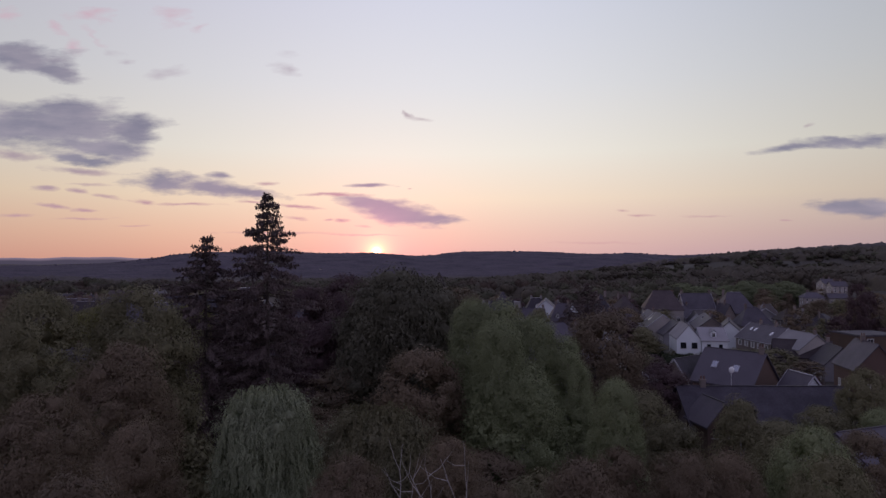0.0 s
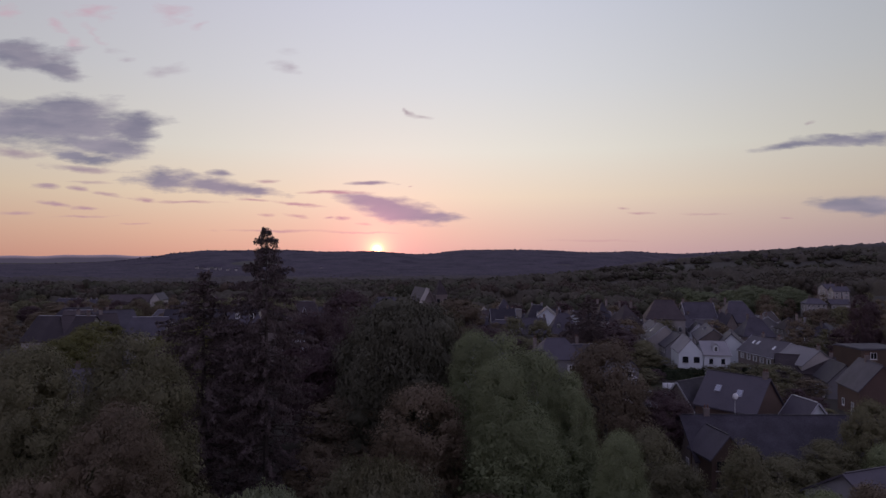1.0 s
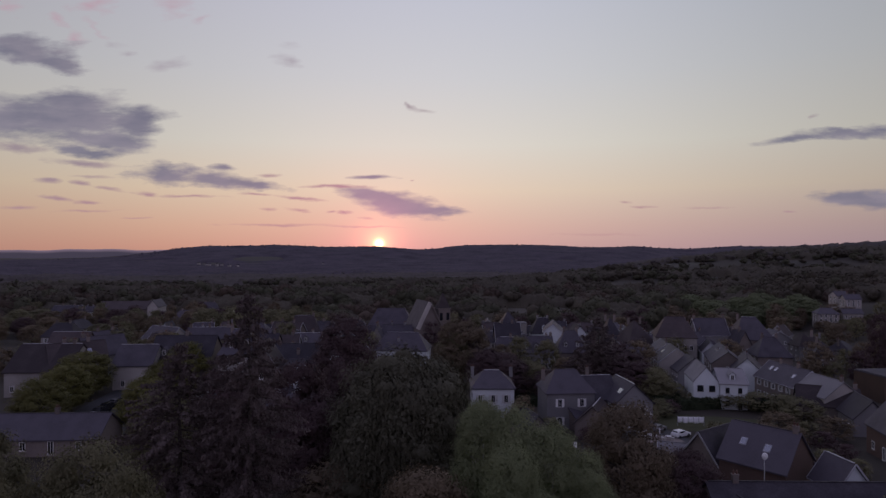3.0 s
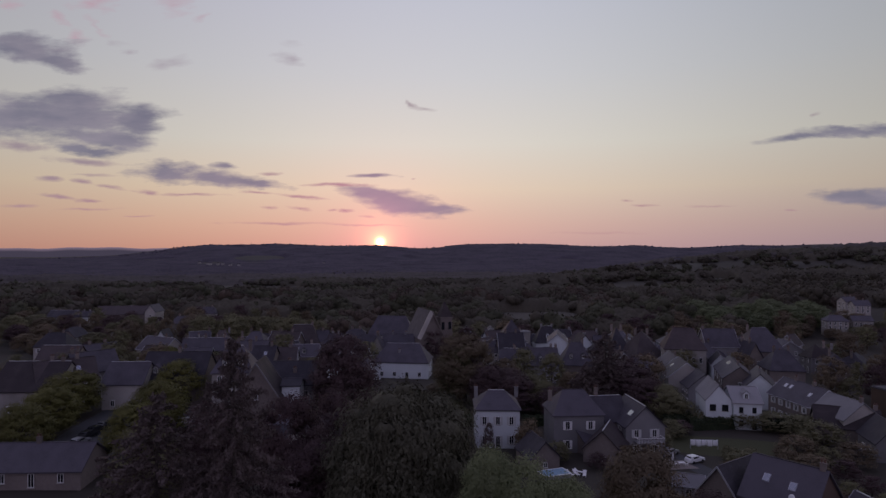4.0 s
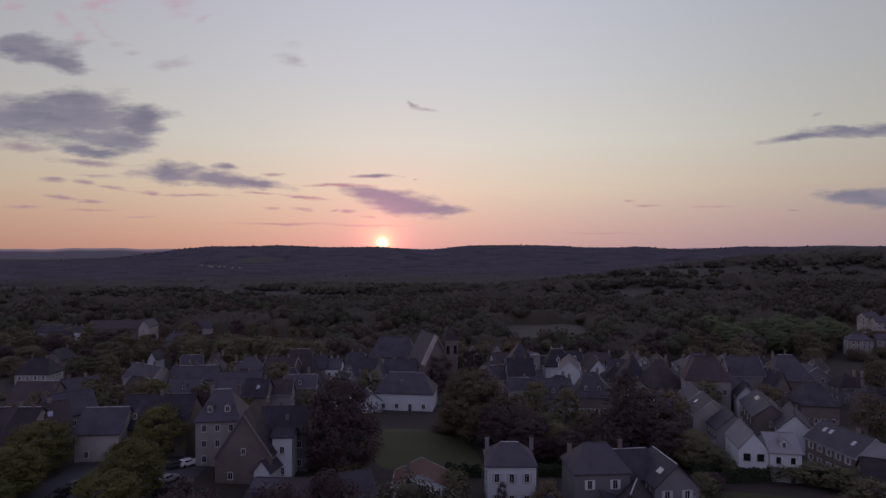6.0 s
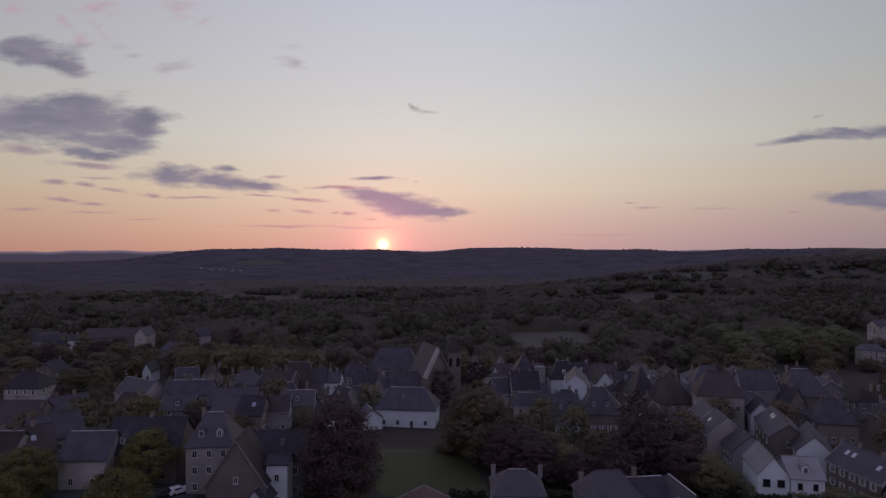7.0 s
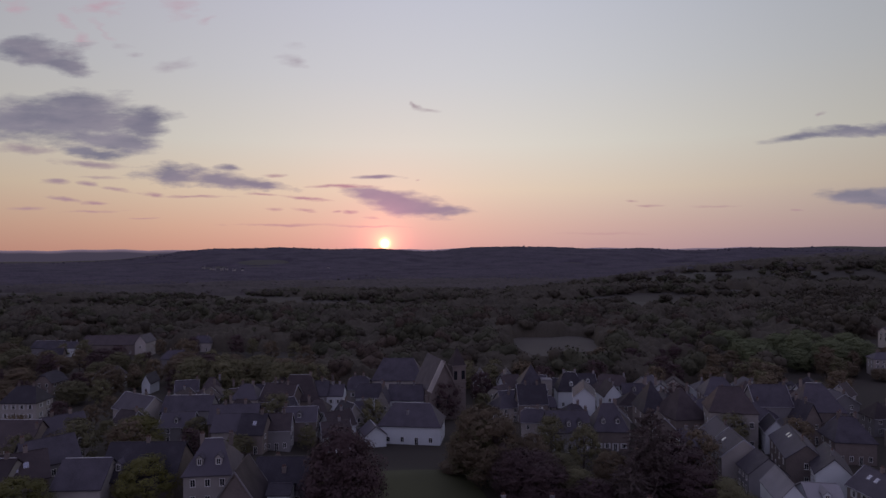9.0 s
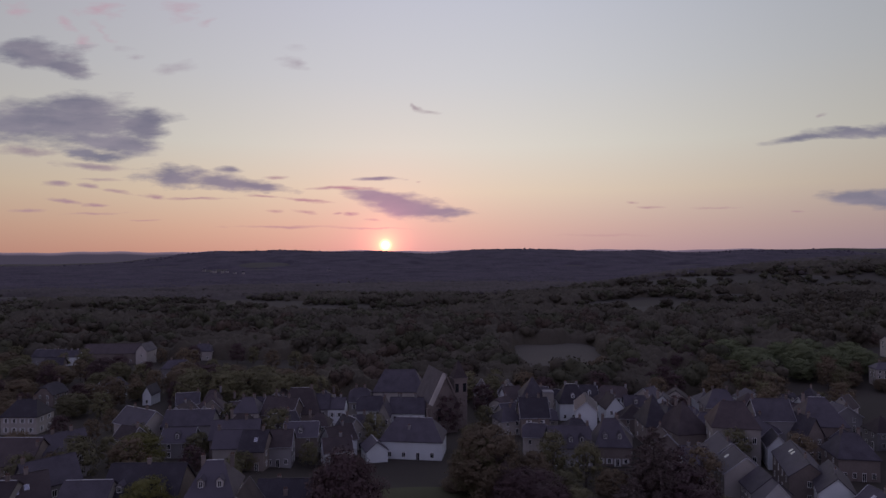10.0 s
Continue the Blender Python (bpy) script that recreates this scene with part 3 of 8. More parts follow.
# ---- trees ----
def tube(path, radii, n=6):
    """Rings along a path: verts and quads."""
    path = np.asarray(path, float)
    d = np.gradient(path, axis=0)
    d /= np.linalg.norm(d, axis=1)[:, None] + 1e-9
    ref = np.where(np.abs(d[:, 2:3]) > 0.9, [[1.0, 0, 0]], [[0, 0, 1.0]])
    a = np.cross(d, ref)
    a /= np.linalg.norm(a, axis=1)[:, None]
    b = np.cross(d, a)
    th = np.linspace(0, 2 * np.pi, n, endpoint=False)
    v = path[:, None] + np.asarray(radii)[:, None, None] * (np.cos(th)[None, :, None] * a[:, None] + np.sin(th)[None, :, None] * b[:, None])
    i = np.arange(len(path) - 1)[:, None] * n + np.arange(n)[None]
    j = np.arange(len(path) - 1)[:, None] * n + (np.arange(n)[None] + 1) % n
    return v.reshape(-1, 3), np.stack([i, j, j + n, i + n], -1).reshape(-1, 4)


def merge(pieces):
    vs, fs, k = [], [], 0
    for v, f in pieces:
        vs.append(v)
        fs.append(f + k)
        k += len(v)
    return np.concatenate(vs), np.concatenate(fs)


def leaf_sprays(rng, centres, normals, size, stretch=1.0, droop=0.0):
    """One kinked leaf spray at each centre, turned about its normal."""
    n = len(centres)
    t = rng.normal(size=(n, 3))
    if droop:
        t = t * (1 - droop) + np.array([0, 0, -1.0]) * droop * 2
    t -= (t * normals).sum(1)[:, None] * normals
    t /= np.linalg.norm(t, axis=1)[:, None] + 1e-9
    b = np.cross(normals, t)
    s = size * rng.uniform(0.6, 1.3, (n, 1))
    v = np.stack([centres - b * s * 0.55 - t * s * stretch * 0.35, centres + t * s * stretch * 0.7 + normals * s * 0.1, centres + b * s * 0.55 - t * s * stretch * 0.35], 1)
    return v.reshape(-1, 3), np.arange(3 * n).reshape(n, 3)


def ball(rng, n):
    v = rng.normal(size=(n, 3))
    return v / np.linalg.norm(v, axis=1)[:, None]


def core_ball(n, m):
    """The dense heart of a leafy lump: a coarse open barrel of three-cornered faces."""
    lat, lon = np.linspace(-1.2, 1.25, m), np.arange(n) * 2 * np.pi / n
    v = np.array([[math.cos(a) * math.cos(o), math.cos(a) * math.sin(o), math.sin(a)] for a in lat for o in lon])
    f = []
    for i in range(m - 1):
        for j in range(n):
            p, q = i * n + j, i * n + (j + 1) % n
            f += [[p, q, q + n], [p, q + n, p + n]]
    return v, np.array(f)


def crown_lumps(rng, lumps, per, size, profile, stretch=1.0, droop=0.0, low=3.0, heart=0.40):
    """A crown in a unit-height frame of 20 m by 14 m: leafy lumps whose places follow profile(z) -> radius."""
    cs, ns, cores = [], [], []
    bv, bf = core_ball(9, 6) if per > 150 else core_ball(7, 4)
    for k in range(lumps):
        z = rng.uniform(0.0, 1.0)
        r = profile(z) * (rng.uniform(0.25, 1.0) ** 0.5)
        th = rng.uniform(0, 2 * np.pi)
        c = np.array([r * np.cos(th), r * np.sin(th), low + (18.6 - low) * z])
        rad = rng.uniform(1.0, 2.7) * (1.3 if lumps < 60 else 1.0)
        cores.append((c + bv * rad * heart * rng.uniform(0.8, 1.15, (len(bv), 1)) * np.array([1, 1, 0.8]), bf))
        d = ball(rng, per)
        out = c * np.array([1, 1, 0.3]) - np.array([0, 0, 3.5])
        out = out / (np.linalg.norm(out) + 1e-6)
        d = np.where(((d @ out) < -0.25)[:, None], -d, d)
        rr = rad * rng.uniform(0.66, 1.2, (per, 1))
        cs.append(c + d * rr * np.array([1, 1, 0.8]))
        nn = d + out * 0.45 + rng.normal(size=(per, 3)) * 0.28
        ns.append(nn / np.linalg.norm(nn, axis=1)[:, None])
    # small sprays over the outline, bunched so that it stays uneven
    few = max(3, per // 4)
    for k in range(int(lumps * 1.5)):
        z = rng.uniform(0.0, 1.0)
        th = rng.uniform(0, 2 * np.pi)
        r = profile(z) * rng.uniform(0.85, 1.1) + rng.uniform(0.2, 1.0)
        c = np.array([r * np.cos(th), r * np.sin(th), low + (18.8 - low) * z])
        d = ball(rng, few)
        cs.append(c + d * rng.uniform(0.4, 1.25, (few, 1)) * np.array([1, 1, 0.85]))
        nn = d * 0.5 + np.array([np.cos(th), np.sin(th), z + 0.1]) + rng.normal(size=(few, 3)) * 0.35
        ns.append(nn / np.linalg.norm(nn, axis=1)[:, None])
    v, f = leaf_sprays(rng, np.concatenate(cs), np.concatenate(ns), size, stretch, droop)
    return merge([(v, f)] + [(p, q) for p, q in cores])


def hanging(rng, n, m, size, profile, low=3.0):
    """Long hanging twigs of a weeping tree: rows of narrow leaves that fall from the shell of the crown."""
    z = rng.uniform(0.12, 1.0, n) ** 0.7
    r = np.array([profile(q) for q in z]) * np.where(z > 0.86, np.sqrt(rng.uniform(0, 1.05, n)), rng.uniform(0.7, 1.04, n))
    th = rng.uniform(0, 2 * np.pi, n)
    out = np.stack([np.cos(th), np.sin(th), np.full(n, 0.15)], 1)
    start = np.stack([r * np.cos(th), r * np.sin(th), low + (18.9 - low) * z], 1)
    fall = rng.uniform(1.5, 5.5, n)
    s = np.linspace(0, 1, m)[None, :, None]
    p = start[:, None] + out[:, None] * (0.9 * np.sqrt(s) - 0.3) - np.array([0, 0, 1.0]) * (fall[:, None, None] * s ** 1.3) + rng.normal(0, 0.09, (n, m, 3))
    nn = np.repeat(out, m, 0) + rng.normal(0, 0.45, (n * m, 3))
    return leaf_sprays(rng, p.reshape(-1, 3), nn / np.linalg.norm(nn, axis=1)[:, None], size, 2.4, 0.75)


def limbs(rng, n, top, spread, base=0.45):
    path = np.array([[0, 0, -1.0], [0.1, 0.05, 3], [-0.1, 0.1, 8], [0.15, -0.1, top * 0.8]])
    out = [tube(path, [base, base * 0.75, base * 0.5, 0.08], 8)]
    for k in range(n):
        z0 = rng.uniform(3.5, top * 0.65)
        th = rng.uniform(0, 2 * np.pi)
        L = spread * rng.uniform(0.5, 0.95)
        p = np.array([[0, 0, z0], [L * 0.35 * np.cos(th), L * 0.35 * np.sin(th), z0 + L * 0.35], [L * np.cos(th), L * np.sin(th), z0 + L * 0.65]])
        out.append(tube(p, [base * 0.38, base * 0.24, 0.04], 5))
    return merge(out)


TREES = {}


def tree_meshes(kind):
    """Trunk and crown meshes of a kind of tree, built once, 20 m high and 14 m wide."""
    if kind in TREES:
        return TREES[kind]
    shape, leaf, seed, fine = kind
    rng = np.random.default_rng(seed)
    bark = BARK
    per = {"close": 380, "fine": 190, "mid": 120, "low": 40}[fine]
    size = {"close": 0.185, "fine": 0.26, "mid": 0.34, "low": 0.52}[fine]
    many = 45 if fine == "low" else 95
    if shape == "round":
        crown = crown_lumps(rng, many, per, size, lambda z: 5.9 * math.sqrt(max(0.02, 1 - (2 * z - 0.8) ** 2 / 1.5)))
        wood = limbs(rng, 14, 18, 6)
    elif shape == "dome":       # a dense hanging dome
        def shell(z):
            return 6.3 * math.sqrt(max(0.03, 1 - max(0.0, (z - 0.45) / 0.58) ** 2))
        crown = merge([crown_lumps(rng, 110, per // 2, size * 0.75, shell, 2.2, 0.6, heart=0.5), hanging(rng, 1500, 30, 0.15, shell)])
        wood = limbs(rng, 12, 18, 6)
    elif shape == "tall":
        crown = crown_lumps(rng, 85, per, size * 0.85, lambda z: 6.2 * (1 - z) ** 0.42 * (0.6 + 0.4 * min(1, z * 3)), 1.5, 0.35, heart=0.20)
        wood, bark = limbs(rng, 12, 19, 5, 0.32), BIRCH
    elif shape == "willow":
        def shell(z):
            return 6.0 * math.sqrt(max(0.03, 1 - (abs(z - 0.52) / 0.55) ** 2.2)) * (0.72 + 0.36 * z)
        crown = merge([crown_lumps(rng, 70, per // 2, size * 0.6, shell, 1.9, 0.6, heart=0.3), hanging(rng, 1300, 36, 0.14, shell)])
        wood = limbs(rng, 12, 18, 6)
    elif shape == "column":
        crown = crown_lumps(rng, 40, per, size, lambda z: 5.0 * (1 - z) ** 0.35)
        crown = (crown[0] * np.array([1, 1, 1.0]), crown[1])
        wood = limbs(rng, 4, 18, 2)
    elif shape == "fir":
        cs, ns, bars = [], [], [tube([[0, 0, -1], [0, 0, 8], [0.05, 0, 14], [0, 0, 19.7]], [0.42, 0.3, 0.16, 0.02], 8)]
        levels = {"close": 30, "fine": 30, "mid": 24, "low": 16}[fine]
        for k in range(levels):
            z0 = 2.5 + 16.9 * (k / (levels - 1)) ** 0.92
            L0 = 7.0 * min(1.0, (1 - z0 / 20.1) / 0.30) ** 0.95 * (0.84 + 0.16 * math.sin(k * 2.3))
            for j in range(11 if fine == "fine" else 7):
                th = rng.uniform(0, 2 * np.pi)
                z = z0 + rng.uniform(-0.32, 0.25) * min(1.0, (20 - z0) / 8)
                L = L0 * rng.uniform(0.68, 1.12)
                tip = np.array([L * np.cos(th), L * np.sin(th), -L * 0.10 + rng.uniform(-0.1, 0.3)])
                m = max(5, int({"close": 60, "fine": 120, "mid": 70, "low": 10}[fine] * min(1.0, 0.12 + L / 6)))
                s = rng.uniform(0.12, 1.0, (m, 1)) ** 0.7
                p = np.array([0, 0, z]) + tip * s + rng.normal(size=(m, 3)) * (0.07 + 0.2 * (1 - s)) * np.array([1, 1, 0.7]) + np.array([0, 0, -0.35]) * s * (1 - s)
                cs.append(p)
                nn = rng.normal(size=(m, 3)) * 0.6 + np.array([0, 0, 1.0]) + tip * 0.06
                ns.append(nn / np.linalg.norm(nn, axis=1)[:, None])
                if j < 4:
                    bars.append(tube([[0, 0, z], [*(tip[:2] * 0.5), z + tip[2] * 0.4], [*(tip[:2] * 0.95), z + tip[2]]], [0.06, 0.04, 0.015], 4))
        crown = leaf_sprays(rng, np.concatenate(cs), np.concatenate(ns), size * (0.60 if fine == "fine" else 0.85), 1.9)
        wood = merge(bars)
    made = []
    for name, (v, f), mat in (("trunk", wood, bark), ("crown", crown, LEAF[leaf])):
        ob = mesh_object(name, v, f, mat, smooth=True)
        made.append(ob.data)
        bpy.data.objects.remove(ob)
    TREES[kind] = made
    return made


TREE_WORDS = {"round": "broad round-crowned", "dome": "huge weeping", "tall": "slender airy", "willow": "drooping feathery", "column": "narrow upright", "fir": "tall pointed"}
LEAF_WORDS = {"oak": "dark green", "rust": "dull rusty green", "light": "pale green", "meadow": "soft green", "shade": "dark green", "willow": "silvery green", "lime": "yellow-green", "fir": "blackish green", "copper": "dark purple-brown"}


def tree(shape, leaf, x, y, height, width, seed=1, fine="fine", turn=0.0, name="", z=None, label=""):
    trunk, crown = tree_meshes((shape, leaf, seed, fine))
    top = new(name or ("fir_tree" if shape == "fir" else "willow_tree" if shape == "willow" else "tree"))
    k = width / 14
    top.matrix_basis = pose(x, y, gz(x, y) if z is None else z, 0, 0, turn)
    share("trunk", trunk, top, Matrix.Diagonal((k, k, height / 20, 1)))
    v = height / 20 if shape in ("fir", "column") else min(height / 20, 1.25 * k)
    share("crown", crown, top, Matrix.Translation((0, 0, height - 20 * v)) @ Matrix.Diagonal((k, k, v, 1)))
    if height - 20 * v > 3:      # a tall tree carries a second, lower storey of boughs
        w = min(1.35 * k, (height - 9 * v) / 20)
        share("crown", tree_meshes((shape, leaf, seed, "mid"))[1], top, Matrix.Translation((0, 0, height - 9 * v - 20 * w)) @ pose(0, 0, 0, 0, 0, 130) @ Matrix.Diagonal((1.25 * k, 1.25 * k, w, 1)))
    return tagged(top, label or "%s %s %s" % (LEAF_WORDS[leaf], TREE_WORDS[shape], "conifer" if shape == "fir" else "tree in full leaf"), "tree")


# ---- the church ----
def church(x, y, rot):
    top = new("church")
    top.matrix_basis = pose(x, y, gz(x, y) + 2.1, 0, 0, rot)
    tagged(top, "old stone church with steep slate nave and spired tower", "church")
    w, L, h, r = 9.4, 17.0, 8.8, 9.4
    vs = [(-w / 2, -L / 2, -5), (w / 2, -L / 2, -5), (w / 2, L / 2, -5), (-w / 2, L / 2, -5), (-w / 2, -L / 2, h), (w / 2, -L / 2, h), (w / 2, L / 2, h), (-w / 2, L / 2, h), (0, -L / 2, h + r), (0, L / 2, h + r)]
    part("nave_wall", solid(vs, [(0, 1, 5, 8, 4), (2, 3, 7, 9, 6), (1, 2, 6, 5), (3, 0, 4, 7), (3, 2, 1, 0), (4, 8, 9, 7), (5, 6, 9, 8)]), STONE, top)
    for s in (-1, 1):
        o = 0.4
        rv = []
        for yq in (-L / 2 - o, L / 2 + o):
            for dz in (0.03, 0.3):
                rv += [(s * (w / 2 + o), yq, h - r / (w / 2) * o + dz), (0, yq, h + r + dz)]
        part("nave_roof", solid(rv, [(0, 1, 3, 2), (4, 6, 7, 5), (2, 3, 7, 6), (0, 4, 5, 1), (0, 2, 6, 4), (1, 5, 7, 3)]), SLATE, top)
    # gable copings; the left is wide and pale, painting in the sky-lit roof slope
    for s in (-1, 1):
        p0, p1 = Vector((s * (w / 2 + 0.45), -L / 2 - 0.45, h - 0.6)), Vector((0, -L / 2 - 0.45, h + r + 0.25))
        bm = box_bm((0, 0, 0, (p1 - p0).length, 0.7, 1.5 if s < 0 else 0.5))
        xa = (p1 - p0).normalized()
        ya = Vector((0, 1, 0))
        bm.transform(Matrix.Translation((p0 + p1) / 2) @ Matrix((xa, ya, xa.cross(ya))).transposed().to_4x4())
        part("coping", bm, CREAM if s < 0 else STONE, top)
    tw, th, tx, ty = 4.8, 15.4, 7.4, -2.0
    tower = part("tower", box_bm((tx, ty, th / 2 - 2.5, tw, tw, th + 5), (tx, ty, th * 0.62, tw + 0.4, tw + 0.4, 0.4), (tx, ty, th - 0.1, tw + 0.5, tw + 0.5, 0.5)), STONE, top)
    bm = bmesh.new()
    bmesh.ops.create_cone(bm, cap_ends=True, segments=4, radius1=tw * 0.74, radius2=0.06, depth=6.2, matrix=pose(tx, ty, th + 3.2, 0, 0, 45))
    part("spire", bm, SLATE_BROWN, tower)
    for sx in (-1.4, 1.4):
        part("belfry_opening", box_bm((tx + sx, ty - tw / 2 - 0.02, th - 3.2, 1.2, 0.12, 3.0)), GLASS, tower)
    for yq in (-6, 0, 6):
        part("buttress", box_bm((-w / 2 - 0.5, yq, 2.5, 1.0, 1.0, 8)), STONE, top)
    for xq in (-1.9, 1.9):
        part("lancet_window", box_bm((xq, -L / 2 - 0.02, 4.6, 1.1, 0.1, 4.0)), GLASS, top)
    return top


church(-9.2, 262, 20)


# ---- open ground ----
patch("lawn", "mown green garden lawn behind the houses", -9, 180, 27, 38, 14, LAWN, round_=0.6)
patch("lawn", "green lawn under the washing line", 60, 148, 26, 14, -14, LAWN, round_=0.5)
patch("meadow", "pale dry meadow at the wood's edge", 60, 414, 66, 146, -6, MEADOW, lift=0.35, n=22, round_=0.9, uneven=0.09)
patch("meadow", "rough pale grass slope behind the town", 112, 345, 44, 62, -20, MEADOW, lift=0.35, n=18, round_=0.9, uneven=0.1)
patch("car_park", "grey asphalt car park under lime trees", -63, 140, 26, 40, 4, ASPHALT)
patch("road", "narrow grey asphalt lane past the wing", 47.5, 131, 4.5, 46, 12, ASPHALT)
FIELDS = [(221, 762, 44, 84), (392, 1070, 66, 95), (505, 955, 50, 62), (-950, 3221, 230, 229), (-376, 1658, 67, 167), (-320, 1936, 69, 173), (361, 870, 47, 67), (-250, 654, 35, 88), (-1098, 2967, 106, 136), (-894, 3005, 190, 70), (-744, 2468, 110, 60), (-1020, 2800, 110, 50), (-578, 1372, 90, 60), (-333, 1455, 120, 70),
          (-735, 1094, 130, 70), (-1500, 3300, 200, 90), (560, 3150, 150, 60), (1150, 3200, 220, 70)]
for fx, fy, fw, fd in FIELDS:
    patch("field", "pale stubble field between dark woods", fx, fy, fw * 1.15, fd * 1.15, 0, FIELD, lift=1.2, n=20, round_=0.7, uneven=0.08)


# ---- woods ----
def lumps_of(rng, parts, leafy):
    """One far tree: billowing lumps grown together into a crown, with loose sprays where it is seen nearer."""
    bm = bmesh.new()
    bmesh.ops.create_icosphere(bm, subdivisions=1, radius=1.0)
    base = np.array([p.co for p in bm.verts])
    face = np.array([[p.index for p in q.verts] for q in bm.faces])
    bm.free()

    def lump(c, r):
        f = rng.uniform(3, 6, (3, 3))
        wave = sum(np.sin(base @ g + k) for k, g in enumerate(f)) / 3
        return (base * (r * (1 + 0.13 * wave + rng.normal(0, 0.03, len(base))))[:, None] * np.array([1, 1, 0.9]) + c, face)
    balls = [(np.array([0, 0, 0.45]), rng.uniform(0.33, 0.4))]
    for k in range(parts):
        th, out = 2 * np.pi * (k + rng.uniform(0, 0.7)) / max(parts, 1), rng.uniform(0.2, 0.32)
        balls.append((np.array([out * np.cos(th), out * np.sin(th), rng.uniform(0.34, 0.72)]), rng.uniform(0.17, 0.27)))
    pieces = [lump(c, r) for c, r in balls]
    for c, r in balls if leafy else ():
        n = leafy // len(balls)
        d = ball(rng, n)
        p = d * r * rng.uniform(0.93, 1.22, (n, 1)) + c
        tilt = d + rng.normal(0, 0.45, (n, 3))
        v, f = leaf_sprays(rng, p, tilt / np.linalg.norm(tilt, axis=1)[:, None], 1.55 / math.sqrt(leafy))
        pieces.append((v, f))
    return merge(pieces)


def clearings(x, y):
    """0 where fields lie open among the woods, 1 in the thick of them."""
    a = np.sin(x / 113 + 1.3 * np.sin(y / 140)) * np.sin(y / 67 + 1.7 * np.sin(x / 120 + 2)) + 0.45 * np.sin(x / 41 + 2) * np.sin(y / 29)
    return a + 0.55 * np.exp(-((x - 720) / 330) ** 2 - ((y - 1050) / 300) ** 2)


def wood(name, label, mat, seed, count, near, far, spread, size, level, tris, leafy, keep, flat=1.0):
    rng = np.random.default_rng(seed)
    r = np.sqrt(rng.uniform(near ** 2, far ** 2, count * 3))
    a = np.radians(rng.uniform(-spread, spread, count * 3))
    x, y = r * np.sin(a), r * np.cos(a)
    ok = (clearings(x, y) + rng.normal(0, 0.12, len(x)) > level) & keep(x, y)
    x, y = x[ok][:count], y[ok][:count]
    kinds = [lumps_of(rng, tris, leafy) for _ in range(6)]
    pieces = []
    for k, (v, f) in enumerate(kinds):
        sel = np.arange(len(x)) % 6 == k
        m = sel.sum()
        if not m:
            continue
        th = rng.uniform(0, 2 * np.pi, m)
        w = size[0] + (size[1] - size[0]) * rng.uniform(0, 1, m) ** 1.4
        h = w * rng.uniform(0.8, 1.25, m) * flat
        c, s = np.cos(th)[:, None], np.sin(th)[:, None]
        X = (v[None, :, 0] * c - v[None, :, 1] * s) * w[:, None] + x[sel][:, None]
        Y = (v[None, :, 0] * s + v[None, :, 1] * c) * w[:, None] + y[sel][:, None]
        Z = v[None, :, 2] * h[:, None] + ground(x[sel], y[sel])[:, None] - h[:, None] * 0.06
        F = f[None] + (np.arange(m) * len(v))[:, None, None]
        pieces.append((np.stack([X, Y, Z], -1).reshape(-1, 3), F.reshape(-1, 3)))
    v, f = merge(pieces)
    ob = mesh_object(name, v, f, mat, smooth=True)
    return tagged(ob, label, "woodland", kind="stuff")


def off_town(x, y):
    town = (np.abs(x) < 215) & (y < 308)
    ragged = 1 + 0.3 * np.sin(x / 9 + 1) * np.sin(y / 13) + 0.25 * np.sin(x / 23) * np.sin(y / 31 + 2)
    meadow = (((x - 60) / 31) ** 2 + ((y - 414) / 70) ** 2 < ragged) | (((x - 112) / 20) ** 2 + ((y - 345) / 28) ** 2 < ragged)
    edge = (x > -262) & (x < -70) & (y < 412)
    villas = (x > 140) & (x < 260) & (y > 270) & (y < 400)
    ok = ~town & ~meadow & ~villas & ~edge
    for fx, fy, fw, fd in FIELDS:
        ok &= ((x - fx) / fw) ** 2 + ((y - fy) / fd) ** 2 > 0.22 * ragged
    return ok


def field_gap(x, y):
    """0 over the open fields, 1 in the woods round them, with sloping edges."""
    k = np.ones_like(x)
    for fx, fy, fw, fd in FIELDS:
        k = k * ss(0.2, 0.5, ((x - fx) / fw) ** 2 + ((y - fy) / fd) ** 2)
    return k


wood("woodland", "dark mixed wood behind the town", WOODS, 5, 620, 230, 640, 44, (6, 16), -1.1, 7, 640, off_town)
wood("rusty_woodland", "brownish autumn trees of the wood behind the town", WOODS_RUST, 25, 380, 230, 660, 44, (6, 16), -1.1, 7, 640, off_town)
wood("green_woodland", "dull green trees of the wood behind the town", WOODS_GREEN, 35, 460, 230, 660, 44, (6, 17), -1.1, 7, 640, off_town)
def hill_grove(x, y):
    return off_town(x, y) & (x > 0.50 * y) & (x < 0.86 * y) & (x > 235)


wood("hill_woodland_edge", "dark wood on the slope of the east hill", WOODS, 61, 700, 430, 900, 42, (8, 18), -9.0, 6, 300, hill_grove)
wood("valley_woodland", "dark woods and hedgerows on the valley floor", WOODS, 6, 2300, 600, 1200, 42, (7, 17), -0.4, 4, 130, off_town, 0.78)
wood("valley_thicket", "dull green thickets among the fields of the valley", WOODS_GREEN, 46, 1400, 600, 1200, 42, (7, 17), -0.4, 4, 130, off_town, 0.78)
wood("lower_woodland", "dusky haze-tinted woods along the valley slope", WOODS_MID_HAZE, 9, 3400, 1100, 2150, 42, (8, 17), -0.1, 1, 0, off_town, 0.75)
wood("ridge_woodland", "far haze-tinted treetops along the ridge under the setting sun", WOODS_FAR_HAZE, 8, 2600, 4040, 4330, 42, (10, 22), -3.0, 0, 0, off_town, 0.9)


